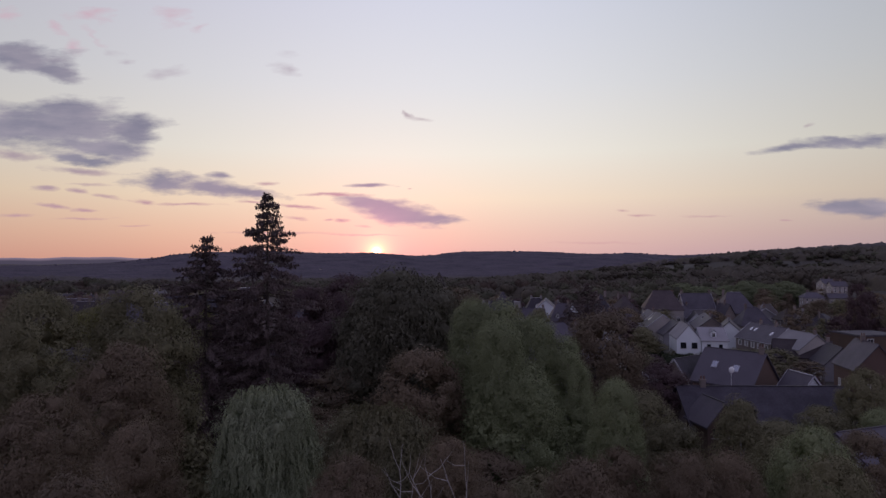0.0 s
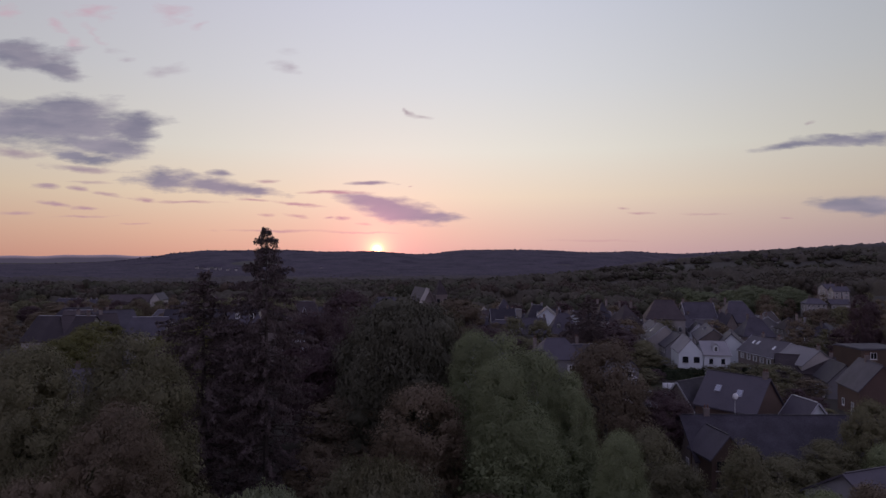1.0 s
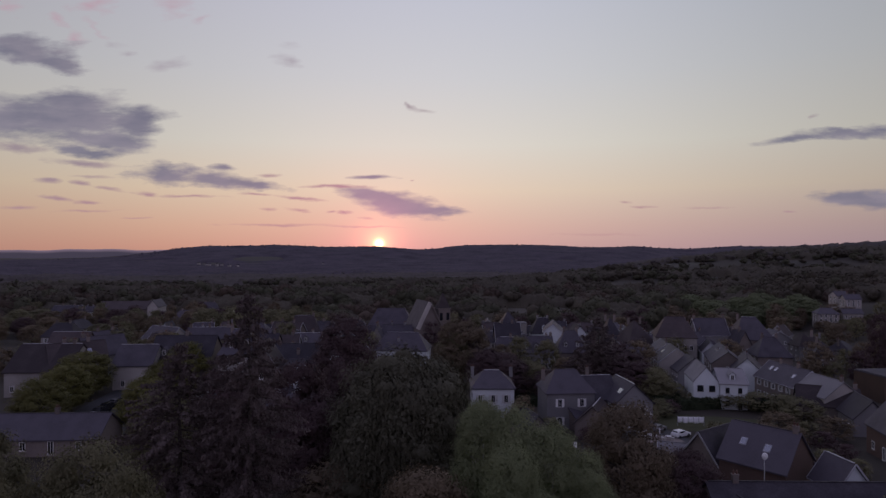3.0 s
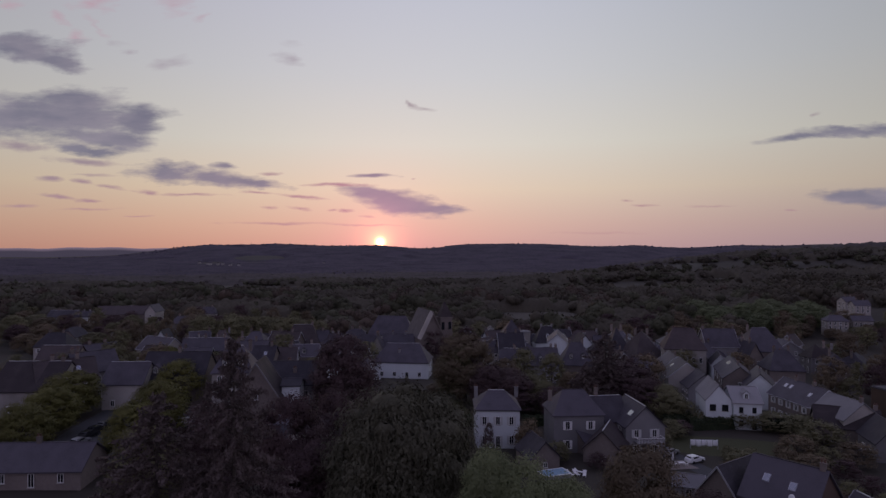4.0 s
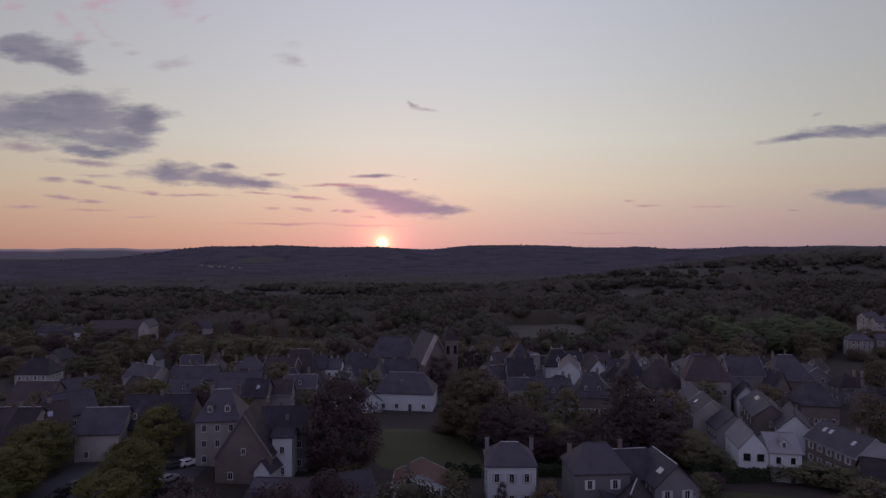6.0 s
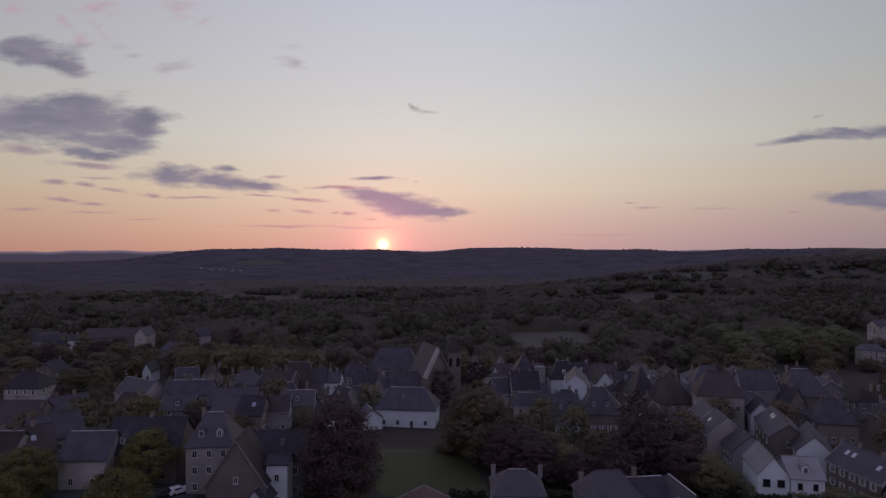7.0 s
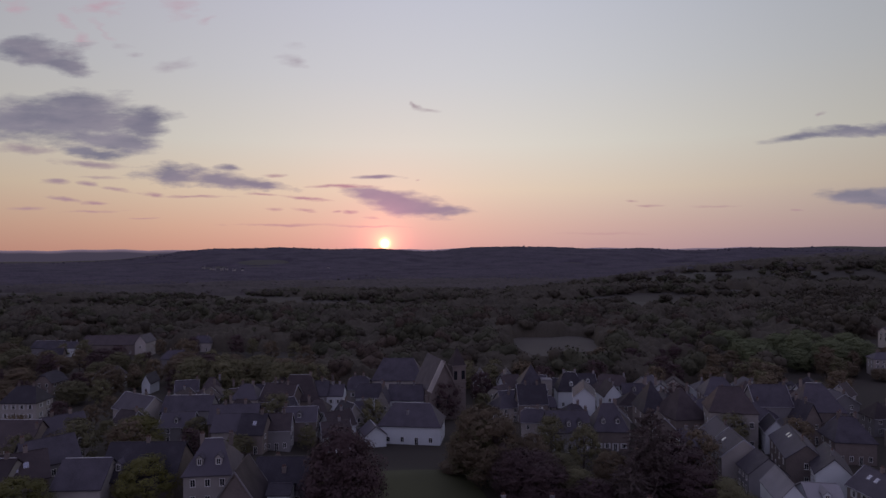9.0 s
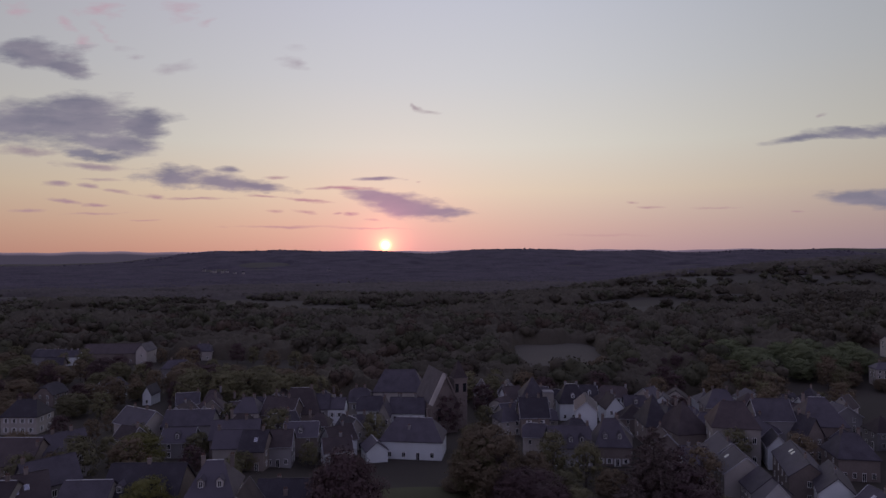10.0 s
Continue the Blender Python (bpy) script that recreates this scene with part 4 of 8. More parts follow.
def canopy(name, label, mat, seed, near, far, na, nr, tall, rough, level, keep):
    """The closed roof of a wood: one uneven sheet of treetops that dips under the ground in the clearings."""
    rng = np.random.default_rng(seed)
    A, R = np.meshgrid(np.radians(np.linspace(-44, 44, na)), np.geomspace(near, far, nr), indexing="ij")
    A = A + rng.normal(0, 0.0004, A.shape)
    R = R * (1 + rng.normal(0, 0.0012, A.shape))
    X, Y = R * np.sin(A), R * np.cos(A)
    XW, YW = X + 7 * np.sin(Y / 17) + 3 * np.sin(Y / 5.3), Y + 7 * np.sin(X / 19) + 3 * np.sin(X / 6.1)
    bumps = sum(np.sin(XW * math.cos(g) / w + YW * math.sin(g) / w + g * 9) for g, w in ((0.3, 1.6), (1.2, 2.1), (2.1, 1.8), (2.8, 4.7), (0.8, 6.1))) / 5
    near_edge = ss(near, near * 1.04, R)
    thick = near_edge * ss(level - 0.1, level + 0.12, clearings(X, Y)) * keep(X, Y)
    soft = thick
    for _ in range(6):
        soft = np.minimum(thick, (soft + np.roll(soft, 1, 0) + np.roll(soft, -1, 0) + np.roll(soft, 1, 1) + np.roll(soft, -1, 1)) / 5)
    thick = soft
    Z = ground(X, Y) + (tall * (1 + 0.25 * np.sin(X / 37) * np.sin(Y / 53)) + rough * (bumps * 2.2 + rng.normal(0, 0.22, A.shape))) * thick - 2.0 * (1 - thick)
    ob = mesh_object(name, np.stack([X, Y, Z], -1).reshape(-1, 3), grid_faces(*A.shape)[:, ::-1], mat, smooth=True)
    return tagged(ob, label, "woodland", kind="stuff")


canopy("wood_canopy", "closed undergrowth and lower boughs of the wood behind the town", WOODS, 15, 300, 560, 620, 120, 6.5, 2.0, -1.4, off_town)
canopy("valley_canopy", "closed dark treetops filling the valley floor", WOODS, 16, 525, 1250, 700, 170, 7.5, 3.0, -0.05, off_town)
canopy("slope_canopy", "closed dusky haze-tinted treetops on the lower slopes", WOODS_MID_HAZE, 17, 1200, 2150, 620, 90, 8.0, 1.9, -3.0, field_gap)
canopy("hill_woodland", "far woods on the valley slopes, tinted bluish with haze", WOODS_FAR_HAZE, 18, 1800, 4350, 800, 190, 9.0, 1.7, -3.0, field_gap)


# ---- cars and hedges ----
CAR_DARK = material("dark_car_paint", (0.05, 0.05, 0.055), (0.04, 0.04, 0.045), rough=0.25, spec=0.6, bump=0)
CAR_BLACK = material("black_car_paint", (0.02, 0.02, 0.022), (0.016, 0.016, 0.018), rough=0.2, spec=0.6, bump=0)
CAR_SILVER = material("silver_car_paint", (0.38, 0.38, 0.40), (0.33, 0.33, 0.35), rough=0.3, metallic=0.6, bump=0)
CAR_WHITE = material("white_car_paint", (0.72, 0.72, 0.72), (0.66, 0.66, 0.66), rough=0.25, spec=0.5, bump=0)


def car(paint, word, x, y, rot):
    top = new("car")
    top.matrix_basis = pose(x, y, gz(x, y) + 0.06, 0, 0, rot)
    tagged(top, "%s hatchback car parked on the asphalt" % word, "car", "parked cars")
    def loft(name, prof, half, mat, parent, taper):
        vs, n = [], len(prof)
        for s, k in ((-1, half), (1, half)):
            vs += [(px, s * (k - taper * max(0, pz - 0.85)), pz) for px, pz in prof]
        fs = [tuple(range(n - 1, -1, -1)), tuple(range(n, 2 * n))] + [(i, (i + 1) % n, n + (i + 1) % n, n + i) for i in range(n)]
        bm = solid(vs, fs)
        bmesh.ops.bevel(bm, geom=bm.edges[:], offset=0.05, segments=2, affect="EDGES")
        return part(name, bm, mat, parent)
    body = loft("body", [(-2.05, 0.3), (2.05, 0.3), (2.1, 0.62), (1.9, 0.82), (0.95, 0.92), (0.3, 1.42), (-1.35, 1.46), (-2.0, 0.95), (-2.1, 0.6)], 0.86, paint, top, 0.28)
    part("windscreen", solid([(0.92, -0.68, 0.965), (0.92, 0.68, 0.965), (0.36, 0.6, 1.405), (0.36, -0.6, 1.405), (0.9, -0.68, 0.93), (0.9, 0.68, 0.93), (0.34, 0.6, 1.37), (0.34, -0.6, 1.37)], [(0, 1, 2, 3), (7, 6, 5, 4), (0, 4, 5, 1), (2, 6, 7, 3), (1, 5, 6, 2), (3, 7, 4, 0)]), GLASS, body)
    for s in (-1, 1):
        part("side_window", box_bm((-0.4, s * 0.775, 1.16, 1.5, 0.05, 0.3)), GLASS, body)
        part("headlight", box_bm((2.04, s * 0.62, 0.68, 0.12, 0.34, 0.14), bevel=0.03), SKYGLASS, body)
    part("rear_window", box_bm((-1.72, 0, 1.2, 0.1, 1.1, 0.36)), GLASS, body)
    for sx in (-1.28, 1.28):
        for s in (-1, 1):
            def tyre():
                bm = bmesh.new()
                bmesh.ops.create_cone(bm, cap_ends=True, segments=16, radius1=0.31, radius2=0.31, depth=0.2, matrix=pose(0, 0, 0, 90))
                return bm
            wheel = share("wheel", cached("wheel", tyre, RUBBER), top, pose(sx, s * 0.78, 0.31))
    return top


def hedge(x0, y0, x1, y1, h, w):
    rng = np.random.default_rng(int(abs(x0 * 7 + y0)))
    L = math.hypot(x1 - x0, y1 - y0)
    n = int(L * 60)
    u, s, z = rng.uniform(0, L, n), rng.uniform(-1, 1, n), rng.uniform(0, 1, n)
    edge = rng.uniform(0, 1, n) < 0.5
    s = np.where(edge, np.sign(s), s)
    z = np.where(edge, z, 1.0) * (1 + 0.12 * np.sin(u * 2.1))
    c, d = (x1 - x0) / L, (y1 - y0) / L
    X, Y = x0 + c * u - d * s * w / 2, y0 + d * u + c * s * w / 2
    P = np.stack([X, Y, ground(X, Y) + z * h], -1) + rng.normal(size=(n, 3)) * 0.12
    N = ball(rng, n)
    v, f = leaf_sprays(rng, P, N, 0.5)
    top = new("hedge")
    tagged(top, "clipped dark green garden hedge", "hedge")
    mesh_object("leaves", v, f, HEDGE, top)
    core = solid([(x0 - d * w * 0.45, y0 + c * w * 0.45, gz(x0, y0) - 0.3), (x1 - d * w * 0.45, y1 + c * w * 0.45, gz(x1, y1) - 0.3), (x1 + d * w * 0.45, y1 - c * w * 0.45, gz(x1, y1) - 0.3), (x0 + d * w * 0.45, y0 - c * w * 0.45, gz(x0, y0) - 0.3),
                  (x0 - d * w * 0.4, y0 + c * w * 0.4, gz(x0, y0) + h * 0.93), (x1 - d * w * 0.4, y1 + c * w * 0.4, gz(x1, y1) + h * 0.93), (x1 + d * w * 0.4, y1 - c * w * 0.4, gz(x1, y1) + h * 0.93), (x0 + d * w * 0.4, y0 - c * w * 0.4, gz(x0, y0) + h * 0.93)],
                 [(0, 1, 5, 4), (1, 2, 6, 5), (2, 3, 7, 6), (3, 0, 4, 7), (4, 5, 6, 7), (3, 2, 1, 0)])
    part("core", core, HEDGE, top)
    return top


# ---- houses near the gardens ----
house("stone house with steep slate roof and white shutters", 26.3, 149.4, 4, 10.4, 9.4, 7.8, 4.0, "hip", wall=GREY, front=(2, 2), side=(0, 0), win=(0.95, 1.7), chimneys=((-1.0, -0.2), (1.0, 0.2)), shutters=PAINT)
house("slate-roofed link between stone house and wing", 32.6, 150.7, 8, 8.2, 8.4, 6.0, 4.2, "gable", wall=STONE, front=(2, 1), side=(0, 0), chimneys=())
house("grey gabled wing with balcony beside the stone house", 39.0, 147.6, 6, 8.2, 10.5, 6.1, 3.9, "cross", wall=GREY, front=(2, 2), win=(1.0, 1.6), chimneys=((0.6, 0.7),), skylights=((-0.6, 0.5, 1), (-0.45, 0.5, 1)), shutters=SHUTTER)
house("modern white gabled house with dark windows", 64.3, 168.7, -10.4, 5.9, 11.6, 6.4, 3.5, "cross", wall=WHITE, cover=GREY, front=(2, 2), side=(0, 0), win=(1.4, 1.5), chimneys=(), frame_mat=GLASS, eave=0.15)
house("white annexe with dormer and low slate roof", 70.2, 166.6, -10.4, 6.2, 10.5, 6.2, 2.7, "gable", wall=WHITE, cover=GREY, front=(2, 2), side=(1, 1), win=(0.9, 1.3), chimneys=(), frame_mat=GLASS, dormers=1)
house("long stone terrace with skylights in slate roof", 86.4, 168.2, -82, 15.0, 9.0, 5.6, 3.7, "gable", wall=STONE, front=(5, 2), win=(0.9, 1.4), side=(0, 0), skylights=((-0.6, 0.6), (-0.35, 0.6), (0.6, 0.5)), trim=ZINC, shutters=SHUTTER)
house("cream terrace with pale slate roof and satellite dish", 87.6, 154.6, -83, 10.0, 9.0, 5.6, 3.4, "gable", wall=CREAM, cover=GREY, front=(4, 1), side=(0, 0), chimneys=((0.9, 0),))
house("slate-roofed house with two skylights and brick gable", 47.6, 103.4, -50, 9.5, 9.6, 5.4, 4.6, "gable", wall=BRICK, cover=SLATE, front=(2, 1), side=(0, 0), chimneys=((0.9, 0),), skylights=((-0.45, 0.5), (0.3, 0.45)), frame_mat=TIMBER)
house("long slate-roofed barn with stone walls", 43.9, 88.0, -1, 22.4, 11.0, 3.0, 4.3, "gable", wall=STONE, front=(4, 1), side=(2, 1), chimneys=((-0.70, 0.0),), category="barn")
house("timber-fronted gable porch of the barn", 35.2, 82.6, 8, 4.6, 5.0, 4.2, 2.6, "cross", wall=TIMBER, front=(2, 2), side=(0, 0), win=(1.3, 1.2), chimneys=(), category="porch", frame_mat=TIMBER)
house("slate house with dark windows in a pale wall", 84.2, 186.7, -113, 13.5, 7.4, 5.8, 3.5, "gable", wall=WHITE, front=(4, 2), side=(0, 0), chimneys=((0.5, 0),))
house("grey gabled street house with chimney", 68.8, 209.0, -97, 10.5, 9.0, 6.6, 3.8, "gable", wall=CREAM, front=(3, 2), side=(1, 2), trim=ZINC, chimneys=((0.6, 0),))
house("street house with bright skylight", 67.2, 196.5, -97, 9.5, 10.0, 6.4, 4.0, "gable", wall=CREAM, front=(3, 2), side=(1, 2), skylights=((-0.4, 0.5),), trim=ZINC, chimneys=())
house("street house with blank grey gable", 68.2, 185.8, -95, 7.0, 8.5, 5.4, 3.6, "gable", wall=GREY, front=(3, 2), side=(0, 0), chimneys=())
house("slate house with two skylights above the lane", 83.2, 199.0, -106, 19.0, 8.6, 6.4, 3.3, "gable", wall=STONE, front=(4, 2), side=(1, 2), skylights=((-0.3, 0.7), (-0.1, 0.7)), chimneys=((0.6, 0),))
house("white rendered house with hipped slate roof and pale shutters", 10.1, 151.7, 0, 9.2, 9.4, 8.1, 2.9, "hip", wall=WHITE, front=(3, 2), side=(2, 2), win=(0.95, 1.75), chimneys=((-0.95, 0.1), (0.95, 0.1)), shutters=SHUTTER)
house("low garden shed with slate roof below the stone house", 29.8, 147.9, 30, 9.3, 6.3, 2.9, 2.3, "gable", wall=STONE, front=(1, 1), side=(0, 0), chimneys=())
house("white gabled garage with brown tiled roof", -7.2, 148.9, 0, 9.9, 9.0, 3.6, 2.4, "cross", wall=WHITE, cover=TILE, front=(2, 1), side=(0, 0), chimneys=((0.2, 0.5),), trim=ZINC)
house("grey-roofed outbuilding among garden trees", -20.0, 139.2, 25, 8.8, 8.0, 3.4, 3.0, "gable", wall=GREY, front=(2, 1), side=(0, 0), chimneys=())
house("long timber shed with open bays", -29.2, 138.7, -4, 13.4, 7.0, 3.4, 1.6, "gable", wall=TIMBER, front=(5, 1), side=(0, 0), win=(1.6, 1.6), chimneys=(), frame_mat=TIMBER)
house("white gabled house behind the barn", 54.4, 96.4, 8, 5.0, 5.0, 4.4, 3.2, "cross", wall=WHITE, front=(1, 1), side=(0, 0), chimneys=(), trim=ZINC)
house("slate-roofed cottage with pale verge below washing line", 42.9, 109.8, 35, 9.0, 6.5, 3.8, 4.2, "gable", wall=STONE, front=(2, 1), side=(1, 1), chimneys=(), trim=ZINC)
house("small grey shed with bright metal roof edge", 38.6, 117.0, -20, 4.2, 4.5, 2.4, 1.1, "gable", wall=GREY, cover=GREY, front=(1, 1), side=(0, 0), chimneys=(), trim=ZINC, category="shed")
house("pale house with double gable and slate roofs", 87.5, 141.7, -12, 6.8, 8.4, 3.9, 3.6, "cross", wall=GREY, front=(1, 1), side=(2, 1), chimneys=())
house("brick house with steep slate roof", 80.3, 120.2, -10, 7.8, 9.0, 5.0, 4.5, "cross", wall=BRICK, front=(2, 1), side=(2, 1), chimneys=((0.3, 0),))
house("dark modern block with large square window", 115.1, 172.5, 5, 12.8, 10.5, 6.6, 0.0, "flat", wall=TIMBER, front=(2, 2), side=(0, 0), win=(1.8, 1.8), chimneys=())
house("low stone farmhouse with brown slate roof", 86.4, 152.7, -25, 12.1, 9.5, 3.9, 3.4, "gable", wall=STONE, cover=SLATE_BROWN, front=(2, 1), chimneys=((0.9, 0),))
house("grey house corner with pale roof near the barn", 43.6, 65.5, 20, 7.9, 9.0, 4.5, 3.0, "gable", wall=GREY, front=(2, 1), side=(1, 1), chimneys=())
# ---- houses on the west slope ----
house("long dark slate barn above the lane", -67.8, 116.6, 3, 19.5, 9.0, 2.6, 3.0, "gable", wall=STONE, cover=SLATE, front=(4, 1), side=(0, 0), chimneys=((0.1, 0),), category="barn")
house("large slate-roofed building with pale rendered wall", -93.9, 158.8, 2, 13.9, 14.0, 5.5, 5.2, "gable", wall=CREAM, cover=SLATE_BROWN, front=(5, 1), side=(0, 0), chimneys=((0.75, 0),))
house("tall pale townhouse with hipped slate roof and two dormers", -49.6, 161.0, 8, 8.6, 10.5, 9.4, 5.0, "hip", wall=CREAM, front=(3, 3), side=(2, 3), chimneys=((-0.5, 0), (0.75, 0)), dormers=2)
house("steep-gabled brown slate house with grey bargeboards", -41.2, 152.0, 4, 10.6, 9.0, 5.2, 8.0, "cross", wall=STONE, cover=SLATE_BROWN, front=(2, 1), side=(2, 1), chimneys=(), gable=1, trim=GREY)
house("long slate-roofed house with white stair block", -35.9, 161.1, 2, 10.0, 10.0, 7.5, 4.2, "gable", wall=GREY, front=(4, 2), side=(1, 2), chimneys=((-0.3, 0.2), (0.1, -0.5)))
house("narrow white rendered stair block", -34.6, 153.8, 2, 3.8, 5.0, 8.2, 1.0, "gable", wall=WHITE, front=(1, 2), side=(0, 0), chimneys=())
house("long dark slate house above the lime trees", -64.8, 166.1, 2, 14.6, 12.0, 6.0, 5.6, "gable", wall=STONE, cover=SLATE, dormers=3, front=(3, 1), side=(0, 0), chimneys=((0.0, 0),), frame_mat=TIMBER)
house("low cream house with one pale shutter", -73.8, 160.5, 4, 8.8, 10.0, 5.8, 4.0, "gable", wall=CREAM, front=(2, 1), side=(1, 1), chimneys=())
house("street house with steep pale slate slope", -89.0, 171.4, 48, 10.0, 9.0, 7.0, 4.2, "gable", wall=GREY, front=(3, 2), side=(2, 2), chimneys=((-0.9, 0),))
house("street house with pale rendered gable", -102.6, 198.1, 48, 10.0, 9.0, 7.0, 4.2, "gable", wall=CREAM, front=(3, 2), side=(2, 2))
house("old brown-roofed street house of rough stone", -89.5, 160.9, 40, 12.0, 9.0, 6.5, 4.2, "gable", wall=STONE, cover=SLATE_BROWN, front=(3, 2), side=(2, 2), skylights=((0.1, 0.4), (0.4, 0.5)))
house("old stone house with tall chimney", -108.7, 191.7, 0, 10.8, 10.0, 6.5, 5.0, "gable", wall=STONE, cover=SLATE_BROWN, front=(3, 2), side=(1, 1), chimneys=((0.95, -0.3),))
house("cream hipped villa with tall windows", -145.8, 249.0, 0, 11.9, 9.0, 6.0, 4.5, "hip", wall=CREAM, front=(4, 2), shutters=SHUTTER)
house("small white gabled house", -148.1, 304.4, -15, 8.9, 10.0, 5.0, 3.0, "cross", wall=WHITE, front=(0, 0), side=(2, 1), chimneys=())
house("tiny white gabled cottage", -125.4, 293.6, 0, 3.4, 8.0, 4.5, 3.0, "cross", wall=WHITE, front=(1, 1), side=(0, 0), chimneys=())
house("house with pale lit gable wall", -100.7, 235.2, -30, 14.3, 9.0, 6.0, 4.0, "gable", wall=CREAM, front=(3, 1), trim=ZINC)
house("long low roofed school building", -200.9, 406.5, 4, 31.3, 14.0, 6.0, 4.5, "gable", wall=STONE, cover=SLATE_BROWN, front=(6, 1), side=(1, 1), chimneys=())
house("stone gabled end block of the school", -179.5, 400.6, 0, 6.3, 12.0, 8.0, 4.0, "cross", wall=CREAM, front=(1, 2), side=(0, 0), chimneys=())
house("low row of grey houses at the wood's edge", -233.0, 398.4, 0, 17.4, 9.0, 5.0, 3.4, "gable", wall=GREY, front=(3, 1))
house("small white-fronted house at the wood's edge", -219.3, 397.9, 0, 8.2, 8.0, 5.0, 3.0, "gable", wall=WHITE, front=(2, 1))
house("grey rendered villa among garden trees", -143.1, 358.4, 10, 13.7, 9.0, 5.0, 3.5, "hip", wall=GREY, front=(3, 1))
house("pale villa with hipped roof among trees", -152.2, 415.6, 0, 12.3, 9.0, 5.5, 3.6, "hip", wall=CREAM, front=(3, 1))
house("long blue slate terrace", -84.9, 235.0, 5, 14.4, 9.0, 6.0, 3.6, "gable", wall=GREY, front=(5, 1), chimneys=((-0.9, 0), (0.0, 0), (0.9, 0)))
house("dark slate terrace end in the lower street", -63.6, 208.2, 4, 6.5, 8.0, 5.6, 3.6, "gable", wall=CREAM, cover=SLATE, front=(2, 1), chimneys=((-0.8, 0),))
house("dark slate terrace house with skylight in the lower street", -55.8, 206.6, -3, 6.6, 8.0, 5.4, 4.2, "gable", wall=STONE, cover=SLATE, front=(2, 1), chimneys=((0.6, 0),), skylights=((0.2, 0.5),))
house("low slate terrace house with pale verge in the lower street", -50.7, 211.2, 6, 6.9, 8.0, 5.6, 3.4, "gable", wall=GREY, cover=SLATE_BROWN, front=(3, 1), chimneys=((0.4, 0),), trim=ZINC)
house("stone terrace under a dark slate roof", -64.9, 218.0, 8, 13.0, 9.0, 6.0, 4.0, "gable", wall=STONE, front=(4, 1))
house("pale hipped house with tall windows", -72.0, 251.0, 0, 8.5, 9.0, 6.5, 4.0, "hip", wall=CREAM, front=(3, 2))
house("stone house with broken slate roof", -60.7, 251.2, -15, 11.5, 9.0, 5.5, 5.0, "gable", wall=STONE, cover=SLATE_BROWN, front=(3, 1), trim=ZINC)
house("house with bright lit roof edge", -57.1, 238.5, 40, 7.5, 8.0, 5.0, 3.0, "gable", wall=GREY, front=(2, 1), trim=ZINC)
# ---- houses round the church ----
house("large hall with long slate roof and pale wall", -24.8, 293.4, 0, 20.1, 12.6, 8.1, 7.4, "hip", wall=CREAM, front=(5, 1), side=(2, 1), chimneys=())
house("cream house with clipped gable", -37.9, 274.8, 0, 7.4, 9.0, 7.0, 4.0, "half", wall=CREAM, front=(2, 2), side=(2, 2), shutters=SHUTTER, trim=ZINC)
house("narrow white townhouse with pale shutters", -43.5, 258.5, 0, 5.4, 8.0, 7.0, 3.0, "gable", wall=WHITE, front=(2, 2), shutters=SHUTTER)
house("row of grey rendered townhouses", -50.2, 258.5, 0, 8.1, 9.0, 6.5, 4.0, "gable", wall=GREY, front=(3, 2))
house("white house with dark slate roof", -19.1, 260.3, -3, 12.0, 9.5, 6.6, 4.2, "gable", wall=WHITE, front=(4, 2))
house("timber-framed house with steep roof", -26.6, 253.1, 0, 4.1, 8.4, 7.1, 4.2, "cross", wall=CREAM, front=(2, 2))
house("long white house with broad hipped slate roof", -15.3, 229.3, -6, 18.2, 11.6, 5.6, 5.2, "hip", wall=WHITE, front=(4, 1), win=(1.1, 1.5), chimneys=((-0.1, -0.5),))
house("white lean-to annexe beside the long house", -26.5, 223.6, 20, 6.2, 7.4, 3.5, 2.5, "cross", wall=WHITE, front=(0, 0), side=(1, 1), chimneys=())
house("white house with pyramid slate roof and zinc ridges", 26.2, 276.7, 0, 9.1, 10.5, 8.7, 6.5, "pyramid", wall=WHITE, front=(3, 3), side=(2, 3), chimneys=(), trim=ZINC)
house("brown stone house with slate roof and white gutter", 23.5, 254.0, 3, 9.4, 9.7, 6.6, 5.4, "gable", wall=STONE, front=(2, 2), trim=ZINC, shutters=PAINT)
house("tall white blank gable house", 40.7, 250.8, -10, 6.8, 13.3, 9.8, 2.9, "cross", wall=WHITE, front=(0, 0), side=(2, 2), chimneys=(), trim=ZINC)
house("slate house with white dormer", 40.7, 276.9, 0, 10.0, 9.5, 6.6, 5.8, "hip", wall=WHITE, front=(3, 1), dormers=1)
house("long slate-fronted house with white-framed dormers", 29.4, 221.1, 2, 11.7, 9.5, 5.8, 4.7, "gable", wall=GREY, front=(5, 1), dormers=3, shutters=SHUTTER, chimneys=((0.95, 0),))
house("brown stone house with two small roof windows", 41.9, 223.1, -4, 9.9, 10.5, 5.8, 6.3, "hip", wall=STONE, front=(4, 1), dormers=2, shutters=SHUTTER)
house("stone house with great brown slate roof west of the church", -55.8, 257.0, 4, 14.0, 11.0, 5.2, 7.4, "hip", wall=STONE, cover=SLATE_BROWN, front=(4, 1), side=(2, 1), chimneys=((0.5, 0),))
house("narrow stone gabled house with zinc verge beyond the church", 8.4, 293.5, 2, 6.0, 9.0, 6.4, 4.4, "cross", wall=STONE, front=(2, 2), chimneys=(), trim=ZINC)
house("small gabled house with zinc verge beyond the church", 18.6, 294.0, -3, 7.2, 9.0, 6.2, 4.4, "cross", wall=CREAM, front=(2, 2), chimneys=((0.4, 0.5),), trim=ZINC)
